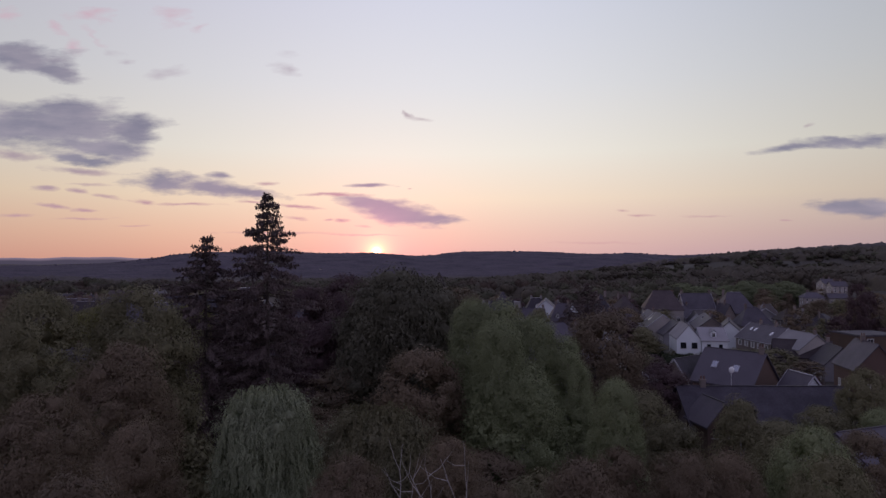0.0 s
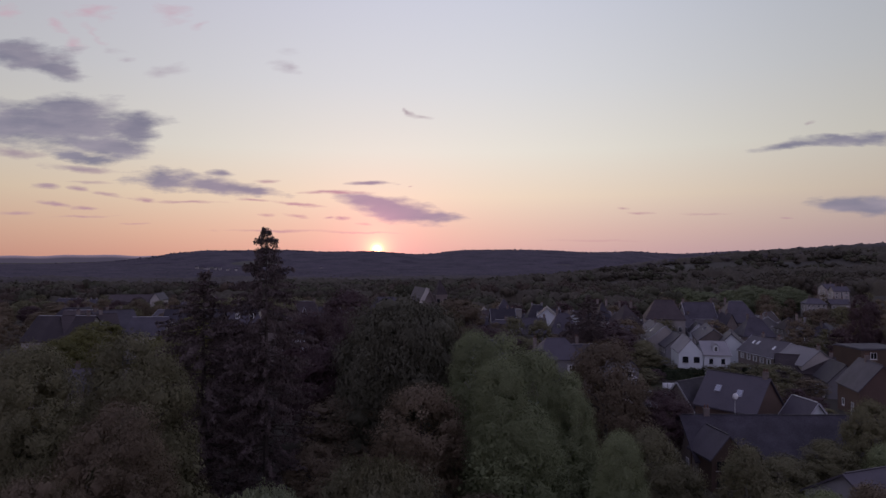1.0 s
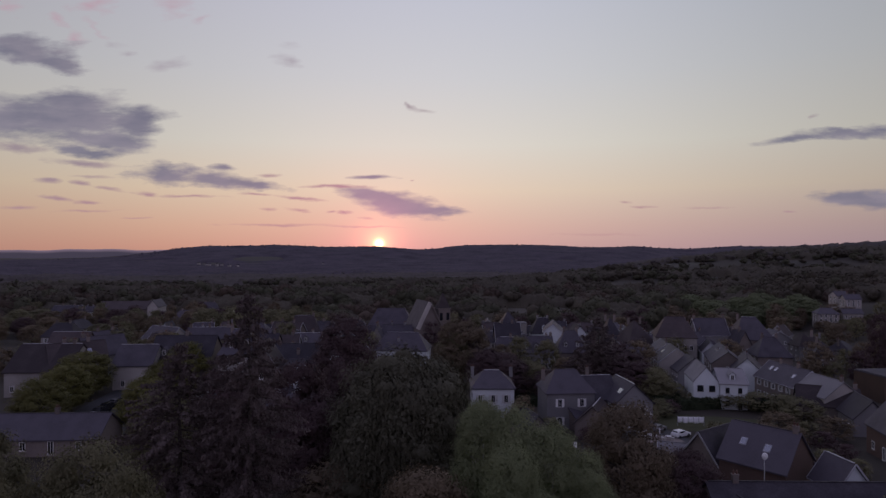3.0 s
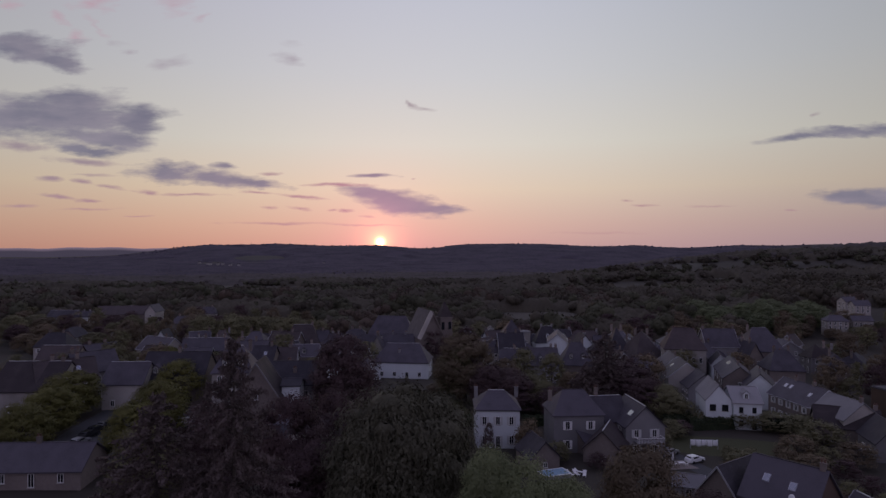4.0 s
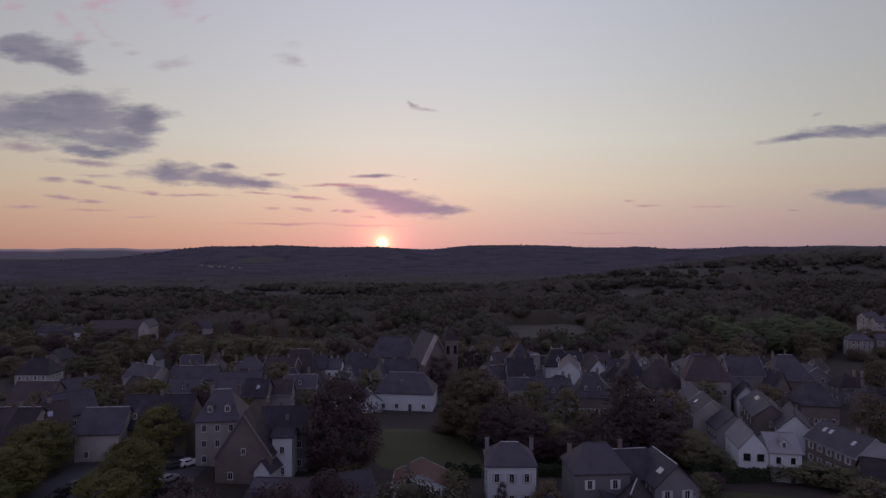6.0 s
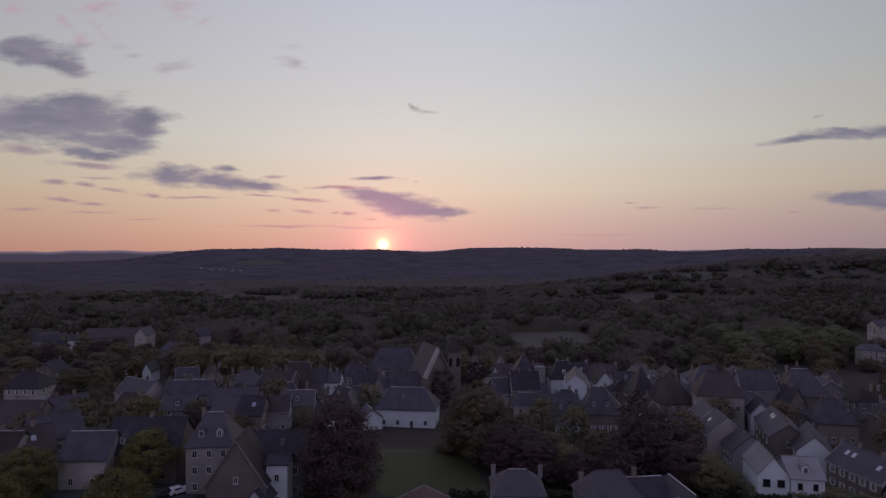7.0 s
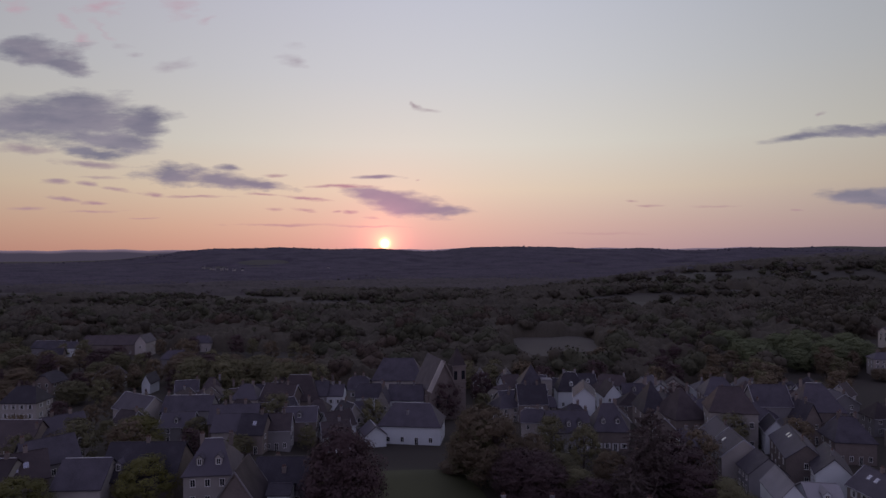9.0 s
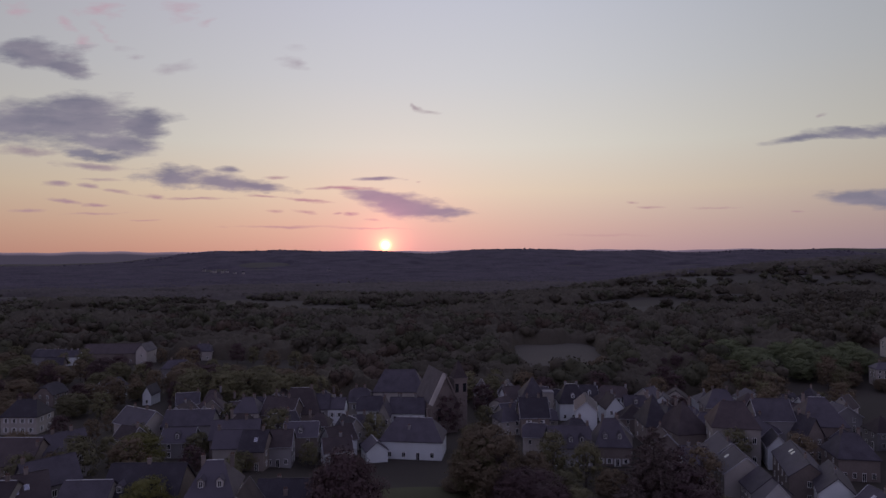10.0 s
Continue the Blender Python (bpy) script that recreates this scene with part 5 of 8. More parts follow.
house("pale flat-topped stair turret of the pyramid-roofed house", 31.2, 271.0, 0, 3.6, 4.0, 10.8, 0.0, "flat", wall=CREAM, cover=GREY, front=(1, 2), side=(0, 0), chimneys=(), category="turret")
house("white gabled cottage behind the slate street house", 87.0, 218.5, -16, 5.2, 9.0, 6.2, 3.0, "cross", wall=WHITE, front=(1, 2), side=(0, 0), chimneys=(), trim=ZINC)
# ---- houses of the east streets ----
house("cream townhouse row with five tall windows", 77.8, 224.9, -12, 12.8, 11.0, 10.6, 6.0, "hip", wall=CREAM, cover=SLATE_BROWN, front=(5, 2), win=(1.1, 1.8), chimneys=((-0.3, 0.2), (0.55, 0.2)))
house("slate-roofed house with bright zinc ridge", 93.5, 234.8, -2, 10.7, 9.7, 10.0, 5.3, "gable", wall=GREY, front=(4, 1), chimneys=((0.95, 0), (-0.95, 0)), trim=ZINC)
house("large house with hipped slate roof", 107.9, 234.9, -6, 12.7, 13.0, 8.6, 7.0, "hip", wall=STONE, front=(4, 1), chimneys=((-0.6, 0.0),))
house("grey gabled house with cream gable wall", 87.3, 230.2, 35, 9.6, 9.5, 6.6, 4.2, "gable", wall=GREY, front=(3, 2), side=(1, 2), trim=ZINC)
house("brown stone house with gabled front", 100.5, 228.5, 10, 5.4, 9.5, 7.1, 4.7, "cross", wall=STONE, front=(2, 2))
house("dark hipped house with white window frames", 102.8, 210.5, -8, 10.0, 10.5, 6.0, 5.2, "hip", wall=STONE, front=(4, 1))
house("white stepped house with slate roof by the trees", 58.4, 203.0, -10, 6.0, 9.0, 6.2, 3.6, "gable", wall=WHITE, front=(2, 2))
house("large slate pyramid roof house", 60.7, 243.8, 0, 8.0, 12.6, 6.6, 8.4, "pyramid", wall=STONE, cover=SLATE, front=(3, 1), trim=None)
house("broad slate pavilion roof house", 67.2, 235.4, 10, 10.6, 13.7, 6.6, 7.9, "pyramid", wall=STONE, cover=SLATE_BROWN, front=(3, 1))
house("slate house with curved zinc hip", 93.7, 271.3, -10, 11.7, 11.9, 5.9, 5.4, "hip", wall=STONE, front=(3, 1), trim=ZINC)
# ---- villas on the east hill ----
VZ = 0.9
house("pale hillside villa with hipped roof", 187.0, 321.0, -14, 9.6, 8.0, 4.0, 2.4, "hip", floor_z=VZ, sink=9.0, wall=CREAM, front=(4, 2))
house("cream gabled hillside house with slate roof", 224.0, 370.0, 6, 7.6, 7.0, 4.4, 2.4, "gable", floor_z=VZ + 4.6, sink=9.0, wall=CREAM, front=(3, 2))
house("long white hillside house", 203.0, 327.0, -12, 9.0, 7.0, 3.4, 2.0, "gable", floor_z=VZ, sink=9.0, wall=CREAM, front=(4, 1))
house("small cream hillside house with slate roof", 221.5, 356.0, -8, 8.0, 7.0, 3.8, 2.4, "gable", floor_z=VZ + 4.4, sink=9.0, wall=CREAM, front=(3, 2))
# ---- close-set houses of the old centre ----
house("rough stone pyramid-roofed town house with slate roof", -79.1, 267.9, -8, 8.5, 6.0, 4.6, 3.4, "pyramid", wall=STONE, cover=SLATE_BROWN, front=(2, 2), side=(2, 2), chimneys=((-0.9, 0),), trim=ZINC)
house("grey gabled town house with slate roof", -80.9, 217.9, 5, 8.7, 7.0, 4.6, 3.1, "gable", wall=GREY, cover=SLATE, front=(2, 2), side=(2, 2), chimneys=((-0.9, 0),), dormers=1, trim=ZINC)
house("rough stone pyramid-roofed town house with slate roof", -51.8, 276.9, 5, 7.6, 8.0, 5.0, 3.4, "pyramid", wall=STONE, cover=SLATE, front=(2, 2), side=(2, 2), chimneys=((0.9, 0),))
house("cream rendered hipped town house with slate roof", 134.0, 223.6, 40, 7.2, 7.8, 5.4, 2.8, "hip", wall=CREAM, cover=SLATE, front=(2, 2), side=(2, 2), chimneys=((-0.9, 0),), trim=ZINC)
house("cream gabled town house with slate roof", 46.6, 232.8, 85, 7.1, 7.5, 5.6, 3.7, "gable", wall=CREAM, cover=SLATE, front=(2, 2), side=(2, 2), chimneys=((0.9, 0),), trim=ZINC)
house("cream gabled town house with slate roof", 116.0, 274.2, 0, 6.5, 7.1, 4.7, 3.0, "gable", wall=CREAM, cover=SLATE, front=(2, 2), side=(2, 2), chimneys=((-0.9, 0),), trim=ZINC)
house("whitewashed gabled town house with slate roof", 53.7, 268.7, 95, 8.5, 6.6, 6.1, 4.0, "gable", wall=WHITE, cover=SLATE_BROWN, front=(2, 2), side=(2, 2), chimneys=((-0.9, 0),))
house("grey pyramid-roofed town house with slate roof", 127.8, 235.6, 0, 6.6, 7.2, 5.6, 4.0, "pyramid", wall=GREY, cover=SLATE_BROWN, front=(2, 2), side=(2, 2), chimneys=((0.9, 0),), trim=ZINC)
house("cream pyramid-roofed town house with slate roof", 131.9, 281.1, 40, 6.6, 7.2, 5.8, 3.6, "pyramid", wall=CREAM, cover=SLATE, front=(2, 2), side=(2, 2), chimneys=((0.3, 0),), trim=ZINC)
house("white hipped town house with slate roof", -92.8, 273.6, 20, 6.0, 7.4, 5.6, 3.4, "hip", wall=WHITE, cover=SLATE_BROWN, front=(2, 2), side=(2, 2), chimneys=((0.9, 0),), trim=ZINC)
house("white gabled town house with slate roof", -37.4, 226.1, 40, 8.5, 7.0, 4.7, 3.8, "gable", wall=WHITE, cover=SLATE_BROWN, front=(2, 2), side=(2, 2), chimneys=((0.3, 0),), trim=ZINC)
house("white gabled town house with slate roof", 19.3, 289.1, 20, 7.2, 7.6, 5.4, 4.0, "gable", wall=WHITE, cover=SLATE_BROWN, front=(2, 2), side=(2, 2), chimneys=((-0.9, 0),))
house("white gabled town house with slate roof", -94.7, 252.0, 85, 9.0, 7.1, 4.9, 3.3, "gable", wall=WHITE, cover=SLATE_BROWN, front=(2, 2), side=(2, 2), chimneys=((0.3, 0),), trim=ZINC)
house("cream rendered gabled town house with slate roof", 110.1, 221.8, 85, 9.2, 6.6, 5.1, 2.9, "gable", wall=CREAM, cover=SLATE, front=(2, 2), side=(2, 2), chimneys=((0.9, 0),), trim=ZINC)
house("white clip-gabled town house with slate roof", 59.8, 289.5, -20, 10.1, 6.5, 5.9, 3.4, "half", wall=WHITE, cover=SLATE_BROWN, front=(2, 2), side=(2, 2), chimneys=((0.9, 0),), trim=ZINC)
house("whitewashed gable-fronted town house with slate roof", 74.9, 276.9, -20, 9.4, 7.1, 4.9, 3.8, "cross", wall=WHITE, cover=SLATE, front=(2, 2), side=(2, 2), chimneys=((-0.9, 0),))
house("white gabled town house with slate roof", 123.3, 266.3, 5, 7.5, 7.6, 5.8, 3.3, "gable", wall=WHITE, cover=SLATE, front=(2, 2), side=(2, 2), chimneys=((0.9, 0),), trim=ZINC)
house("grey gable-fronted town house with slate roof", 128.6, 257.1, 0, 10.2, 7.6, 5.2, 3.3, "cross", wall=GREY, cover=SLATE, front=(2, 2), side=(2, 2), chimneys=((-0.9, 0),), trim=ZINC)
house("rough stone hipped town house with slate roof", -67.9, 232.5, -8, 8.1, 7.2, 4.9, 3.9, "hip", wall=STONE, cover=SLATE_BROWN, front=(2, 2), side=(2, 2), chimneys=((-0.9, 0),), trim=ZINC)
house("cream rendered gabled town house with slate roof", 16.4, 265.1, 20, 7.0, 7.6, 4.7, 3.1, "gable", wall=CREAM, cover=SLATE, front=(2, 2), side=(2, 2), chimneys=((0.3, 0),), trim=ZINC)
house("whitewashed hipped town house with slate roof", 115.1, 260.4, -8, 8.9, 7.2, 5.1, 3.1, "hip", wall=WHITE, cover=SLATE_BROWN, front=(2, 2), side=(2, 2), chimneys=((-0.9, 0),))
house("brown stone pyramid-roofed town house with slate roof", 58.6, 258.6, -8, 9.3, 7.7, 4.8, 3.9, "pyramid", wall=STONE, cover=SLATE_BROWN, front=(2, 2), side=(2, 2), chimneys=((0.9, 0),), trim=ZINC)
house("cream gabled town house with slate roof", 73.1, 288.3, 40, 6.6, 7.6, 5.9, 3.1, "gable", wall=CREAM, cover=SLATE, front=(2, 2), side=(2, 2), chimneys=((0.3, 0),), trim=ZINC)
house("grey pyramid-roofed town house with slate roof", -89.4, 263.1, 5, 9.6, 6.6, 5.3, 3.8, "pyramid", wall=GREY, cover=SLATE_BROWN, front=(2, 2), side=(2, 2), chimneys=((0.3, 0),), trim=ZINC)
house("cream gabled town house with slate roof", 136.0, 266.4, 40, 6.5, 6.4, 5.7, 3.7, "gable", wall=CREAM, cover=SLATE_BROWN, front=(2, 2), side=(2, 2), chimneys=((-0.9, 0),), trim=ZINC)
house("cream rendered pyramid-roofed town house with slate roof", 103.6, 270.7, 0, 8.1, 6.8, 6.0, 4.0, "pyramid", wall=CREAM, cover=SLATE_BROWN, front=(2, 2), side=(2, 2), chimneys=((-0.9, 0),), trim=ZINC)
house("whitewashed hipped town house with slate roof", 92.1, 241.0, 0, 7.6, 7.5, 5.0, 3.4, "hip", wall=WHITE, cover=SLATE, front=(2, 2), side=(2, 2), chimneys=((-0.9, 0),))
house("brown stone gabled town house with slate roof", -47.3, 222.1, 5, 9.4, 7.3, 6.0, 3.2, "gable", wall=STONE, cover=SLATE, front=(2, 2), side=(2, 2), chimneys=((-0.9, 0),), dormers=1, trim=ZINC)
house("cream rendered hipped town house with slate roof", -45.7, 239.0, 0, 6.7, 7.1, 5.4, 2.8, "hip", wall=CREAM, cover=SLATE_BROWN, front=(2, 2), side=(2, 2), chimneys=((-0.9, 0),), trim=ZINC)
house("white clip-gabled town house with slate roof", 77.5, 260.2, 0, 6.7, 7.8, 4.7, 2.8, "half", wall=WHITE, cover=SLATE, front=(2, 2), side=(2, 2), chimneys=((0.3, 0),), trim=ZINC)
house("whitewashed clip-gabled town house with slate roof", -32.9, 266.7, 5, 9.8, 6.6, 5.9, 4.0, "half", wall=WHITE, cover=SLATE, front=(2, 2), side=(2, 2), chimneys=((0.9, 0),), trim=ZINC)
house("brown stone gabled town house with slate roof", 56.5, 220.9, 85, 8.1, 7.5, 5.6, 3.8, "gable", wall=STONE, cover=SLATE_BROWN, front=(2, 2), side=(2, 2), chimneys=((0.9, 0),), trim=ZINC)
house("cream rendered clip-gabled town house with slate roof", 28.2, 256.2, 5, 6.8, 6.2, 4.8, 2.8, "half", wall=CREAM, cover=SLATE, front=(2, 2), side=(2, 2), chimneys=((-0.9, 0),))
house("white pyramid-roofed town house with slate roof", 134.6, 242.0, 0, 6.3, 7.0, 5.0, 3.0, "pyramid", wall=WHITE, cover=SLATE_BROWN, front=(2, 2), side=(2, 2), chimneys=((0.9, 0),), trim=ZINC)
house("whitewashed hipped town house with slate roof", 53.7, 280.1, 20, 7.6, 7.6, 5.6, 2.8, "hip", wall=WHITE, cover=SLATE_BROWN, front=(2, 2), side=(2, 2), chimneys=((0.9, 0),))
house("white hipped town house with slate roof", -24.1, 273.4, 85, 7.1, 7.8, 4.8, 3.0, "hip", wall=WHITE, cover=SLATE, front=(2, 2), side=(2, 2), chimneys=((0.9, 0),), trim=ZINC)
house("rough stone gabled town house with slate roof", -84.7, 248.0, 95, 8.1, 6.6, 5.9, 3.2, "gable", wall=STONE, cover=SLATE_BROWN, front=(2, 2), side=(2, 2), chimneys=((-0.9, 0),), trim=ZINC)
house("brown stone clip-gabled town house with slate roof", 38.7, 291.4, -20, 6.8, 7.2, 4.6, 3.0, "half", wall=STONE, cover=SLATE, front=(2, 2), side=(2, 2), chimneys=((-0.9, 0),), trim=ZINC)
house("cream rendered gabled town house with slate roof", 122.5, 280.1, 20, 6.9, 6.9, 4.6, 2.9, "gable", wall=CREAM, cover=SLATE, front=(2, 2), side=(2, 2), chimneys=((0.3, 0),), dormers=1)
house("whitewashed pyramid-roofed town house with slate roof", 93.2, 283.7, 85, 8.6, 7.4, 5.1, 2.8, "pyramid", wall=WHITE, cover=SLATE, front=(2, 2), side=(2, 2), chimneys=((0.3, 0),), trim=ZINC)
house("cream gable-fronted town house with slate roof", -68.3, 275.9, -8, 8.9, 7.0, 5.1, 3.2, "cross", wall=CREAM, cover=SLATE_BROWN, front=(2, 2), side=(2, 2), chimneys=((-0.9, 0),), trim=ZINC)
house("rough stone pyramid-roofed town house with slate roof", 123.9, 218.1, 85, 7.2, 7.1, 5.2, 3.7, "pyramid", wall=STONE, cover=SLATE, front=(2, 2), side=(2, 2), chimneys=((0.9, 0),), trim=ZINC)
house("grey gabled town house with slate roof", -61.0, 264.2, 20, 6.5, 7.8, 4.6, 3.8, "gable", wall=GREY, cover=SLATE, front=(2, 2), side=(2, 2), chimneys=((-0.9, 0),), dormers=1)
house("cream gable-fronted town house with slate roof", -35.6, 234.8, 40, 6.2, 7.6, 5.9, 3.7, "cross", wall=CREAM, cover=SLATE, front=(2, 2), side=(2, 2), chimneys=((0.3, 0),), trim=ZINC)
house("white gabled town house with slate roof", -77.8, 258.5, 20, 6.0, 7.5, 4.9, 2.8, "gable", wall=WHITE, cover=SLATE_BROWN, front=(2, 2), side=(2, 2), chimneys=((0.9, 0),), trim=ZINC)
house("cream clip-gabled town house with slate roof", 15.4, 277.5, 40, 7.1, 8.0, 4.9, 2.8, "half", wall=CREAM, cover=SLATE_BROWN, front=(2, 2), side=(2, 2), chimneys=((0.3, 0),), trim=ZINC)
house("cream hipped town house with slate roof", -33.5, 245.5, 20, 7.2, 6.6, 5.0, 2.9, "hip", wall=CREAM, cover=SLATE, front=(2, 2), side=(2, 2), chimneys=((0.3, 0),))
house("white gabled town house with slate roof", -36.2, 216.1, 20, 7.7, 6.5, 4.7, 3.1, "gable", wall=WHITE, cover=SLATE_BROWN, front=(2, 2), side=(2, 2), chimneys=((0.3, 0),), trim=ZINC)
house("grey gabled town house with slate roof", -94.1, 215.6, -20, 6.0, 6.2, 6.0, 2.8, "gable", wall=GREY, cover=SLATE_BROWN, front=(2, 2), side=(2, 2), chimneys=((0.9, 0),), trim=ZINC)
house("cream rendered gabled town house with slate roof", 63.3, 272.2, -8, 8.1, 6.5, 5.9, 3.1, "gable", wall=CREAM, cover=SLATE, front=(2, 2), side=(2, 2), chimneys=((0.9, 0),), dormers=1)
house("whitewashed gabled town house with slate roof", 49.2, 287.7, 5, 6.6, 6.7, 6.1, 4.0, "gable", wall=WHITE, cover=SLATE, front=(2, 2), side=(2, 2), chimneys=((0.9, 0),), dormers=1, trim=ZINC)
house("cream hipped town house with slate roof", 35.2, 239.4, 5, 8.1, 8.0, 5.3, 3.0, "hip", wall=CREAM, cover=SLATE, front=(2, 2), side=(2, 2), chimneys=((0.3, 0),))
house("grey clip-gabled town house with slate roof", 68.3, 253.2, 95, 6.2, 8.0, 5.2, 4.0, "half", wall=GREY, cover=SLATE, front=(2, 2), side=(2, 2), chimneys=((0.9, 0),), trim=ZINC)
house("cream rendered pyramid-roofed town house with slate roof", 72.3, 266.1, 85, 6.4, 7.8, 5.2, 2.8, "pyramid", wall=CREAM, cover=SLATE_BROWN, front=(2, 2), side=(2, 2), chimneys=((-0.9, 0),), trim=ZINC)
house("white hipped town house with slate roof", 79.4, 248.7, -20, 7.3, 8.0, 4.6, 3.3, "hip", wall=WHITE, cover=SLATE, front=(2, 2), side=(2, 2), chimneys=((-0.9, 0),), trim=ZINC)
house("whitewashed gable-fronted town house with slate roof", 109.9, 282.3, 0, 9.9, 7.3, 5.9, 2.8, "cross", wall=WHITE, cover=SLATE, front=(2, 2), side=(2, 2), chimneys=((-0.9, 0),))
house("cream clip-gabled town house with slate roof", 21.2, 229.0, -8, 7.3, 6.4, 6.2, 3.1, "half", wall=CREAM, cover=SLATE, front=(2, 2), side=(2, 2), chimneys=((0.3, 0),), trim=ZINC)
house("brown stone clip-gabled town house with slate roof", -70.3, 259.8, 0, 5.9, 6.2, 5.7, 3.2, "half", wall=STONE, cover=SLATE, front=(2, 2), side=(2, 2), chimneys=((0.3, 0),), trim=ZINC)
house("brown stone gabled town house with slate roof", 29.8, 287.3, -20, 7.3, 8.4, 5.9, 3.9, "gable", wall=STONE, cover=SLATE, front=(2, 2), side=(2, 2), chimneys=((0.3, 0),), trim=ZINC)
house("cream gable-fronted town house with slate roof", 83.4, 287.5, -20, 8.2, 6.9, 5.6, 3.0, "cross", wall=CREAM, cover=SLATE_BROWN, front=(2, 2), side=(2, 2), chimneys=((0.3, 0),))
house("cream rendered hipped town house with slate roof", 14.9, 254.9, 20, 7.6, 8.1, 5.0, 3.3, "hip", wall=CREAM, cover=SLATE, front=(2, 2), side=(2, 2), chimneys=((0.3, 0),), trim=ZINC)
house("grey gabled town house with slate roof", -99.5, 267.4, 20, 7.5, 6.3, 5.9, 3.2, "gable", wall=GREY, cover=SLATE, front=(2, 2), side=(2, 2), chimneys=((0.9, 0),), trim=ZINC)
tree("round", "rust", -178.6, 293.0, 10.3, 13.5, 7, "mid", 47)
house("brown stone gabled house among garden trees", -212.0, 368.5, 15, 9.0, 8.0, 4.6, 3.6, "gable", wall=STONE, front=(3, 2), side=(2, 2), chimneys=((0.9, 0),))
tree("round", "rust", -136.5, 283.7, 12.9, 12.0, 3, "mid", 141)
tree("round", "oak", -213.3, 297.4, 9.0, 13.5, 7, "mid", 188)
house("brown stone clip-gabled house among garden trees", -164.3, 290.9, 80, 8.1, 8.0, 5.1, 3.6, "half", wall=STONE, front=(3, 2), side=(2, 2), chimneys=((0.9, 0),))
tree("round", "oak", -159.5, 332.8, 11.6, 12.0, 3, "mid", 282)
tree("round", "rust", -124.6, 323.6, 12.9, 13.5, 7, "mid", 329)
tree("round", "oak", -227.8, 362.0, 9.0, 15.0, 8, "mid", 16)
tree("round", "rust", -189.8, 272.1, 10.3, 12.0, 3, "mid", 63)
tree("round", "oak", -243.1, 297.3, 11.6, 13.5, 7, "mid", 110)
tree("round", "rust", -233.5, 271.5, 12.9, 15.0, 8, "mid", 157)
tree("round", "oak", -142.8, 269.1, 9.0, 12.0, 3, "mid", 204)
house("grey farmhouse on the far hill", 535.9, 993.0, 10, 15.5, 9.0, 6.0, 3.5, "gable", wall=GREY, front=(3, 2), chimneys=((0.8, 0),))
house("low grey barn on the far hill", 532.3, 1052.0, -5, 18.1, 9.0, 4.0, 3.0, "gable", wall=GREY, front=(2, 1), chimneys=())
house("small grey farm on the far ridge field", 411.2, 1143.2, 10, 10.0, 9.0, 6.0, 3.5, "gable", wall=GREY, front=(3, 2), chimneys=())
house("stone outhouse with steep slate gable", 31.2, 140.6, -24, 7.4, 8.4, 2.9, 3.6, "cross", wall=STONE, cover=SLATE_BROWN, front=(1, 1), side=(0, 0), win=(0.8, 1.0), chimneys=(), category="outhouse")
house("small stone garden outhouse with slate gable", 16.7, 135.2, 15, 5.7, 7.4, 2.7, 2.9, "cross", wall=STONE, cover=SLATE, front=(1, 1), side=(0, 0), win=(0.8, 1.0), chimneys=(), category="outhouse")
house("low pale house with dark open windows", -26.1, 134.9, 0, 8.1, 7.0, 4.5, 2.2, "gable", wall=CREAM, cover=SLATE_BROWN, front=(4, 1), win=(1.3, 1.5), side=(1, 1), chimneys=(), frame_mat=TIMBER)
house("timber carport with dark slate roof", -33.3, 135.7, 0, 5.5, 6.0, 2.8, 1.2, "gable", wall=TIMBER, cover=SLATE, front=(0, 0), side=(0, 0), chimneys=(), category="carport")
house("small white gabled lean-to", -36.7, 149.1, -10, 3.2, 5.0, 3.0, 2.0, "cross", wall=WHITE, front=(0, 0), side=(0, 0), chimneys=())
for hx, hy, hr, hw in ((-1048, 2812, 10, 14), (-1020, 2830, -20, 11), (-1075, 2850, 30, 10), (-985, 2790, 5, 12), (-900, 2640, -10, 12), (-870, 2655, 20, 10), (-1130, 2900, 0, 13), (-560, 2900, 15, 12)):
    house("pale farmhouse of a far hamlet on the wooded ridge", hx, hy, hr, hw, 9.0, 6.0, 4.0, "gable", wall=CREAM, front=(2, 1), side=(0, 0), chimneys=(), floor_z=gz(hx, hy) + 8.5, sink=12)
# ---- shrubs round the barn and the gardens ----
tree("round", "copper", 74.8, 112.4, 2.5, 2.8, 3, "low", 110, name="shrub", label="leafy garden shrub beside the houses")
tree("round", "oak", 56.1, 59.7, 2.2, 2.6, 7, "low", 158, name="shrub", label="leafy garden shrub beside the houses")
tree("round", "copper", 57.4, 105.8, 4.4, 5.0, 7, "low", 10, name="shrub", label="leafy garden shrub beside the houses")
tree("round", "copper", 65.1, 80.8, 4.0, 4.7, 7, "low", 176, name="shrub", label="leafy garden shrub beside the houses")
tree("round", "copper", 56.8, 120.1, 3.9, 4.4, 7, "low", 177, name="shrub", label="leafy garden shrub beside the houses")
tree("round", "oak", 66.1, 110.1, 3.1, 3.6, 7, "low", 220, name="shrub", label="leafy garden shrub beside the houses")
tree("round", "rust", 61.3, 113.2, 2.2, 2.5, 8, "low", 336, name="shrub", label="leafy garden shrub beside the houses")
tree("round", "oak", 59.6, 65.6, 4.8, 5.5, 3, "low", 277, name="shrub", label="leafy garden shrub beside the houses")
tree("round", "oak", 83.2, 61.0, 3.9, 4.4, 7, "low", 171, name="shrub", label="leafy garden shrub beside the houses")
tree("round", "oak", 81.0, 67.7, 4.4, 5.1, 3, "low", 263, name="shrub", label="leafy garden shrub beside the houses")
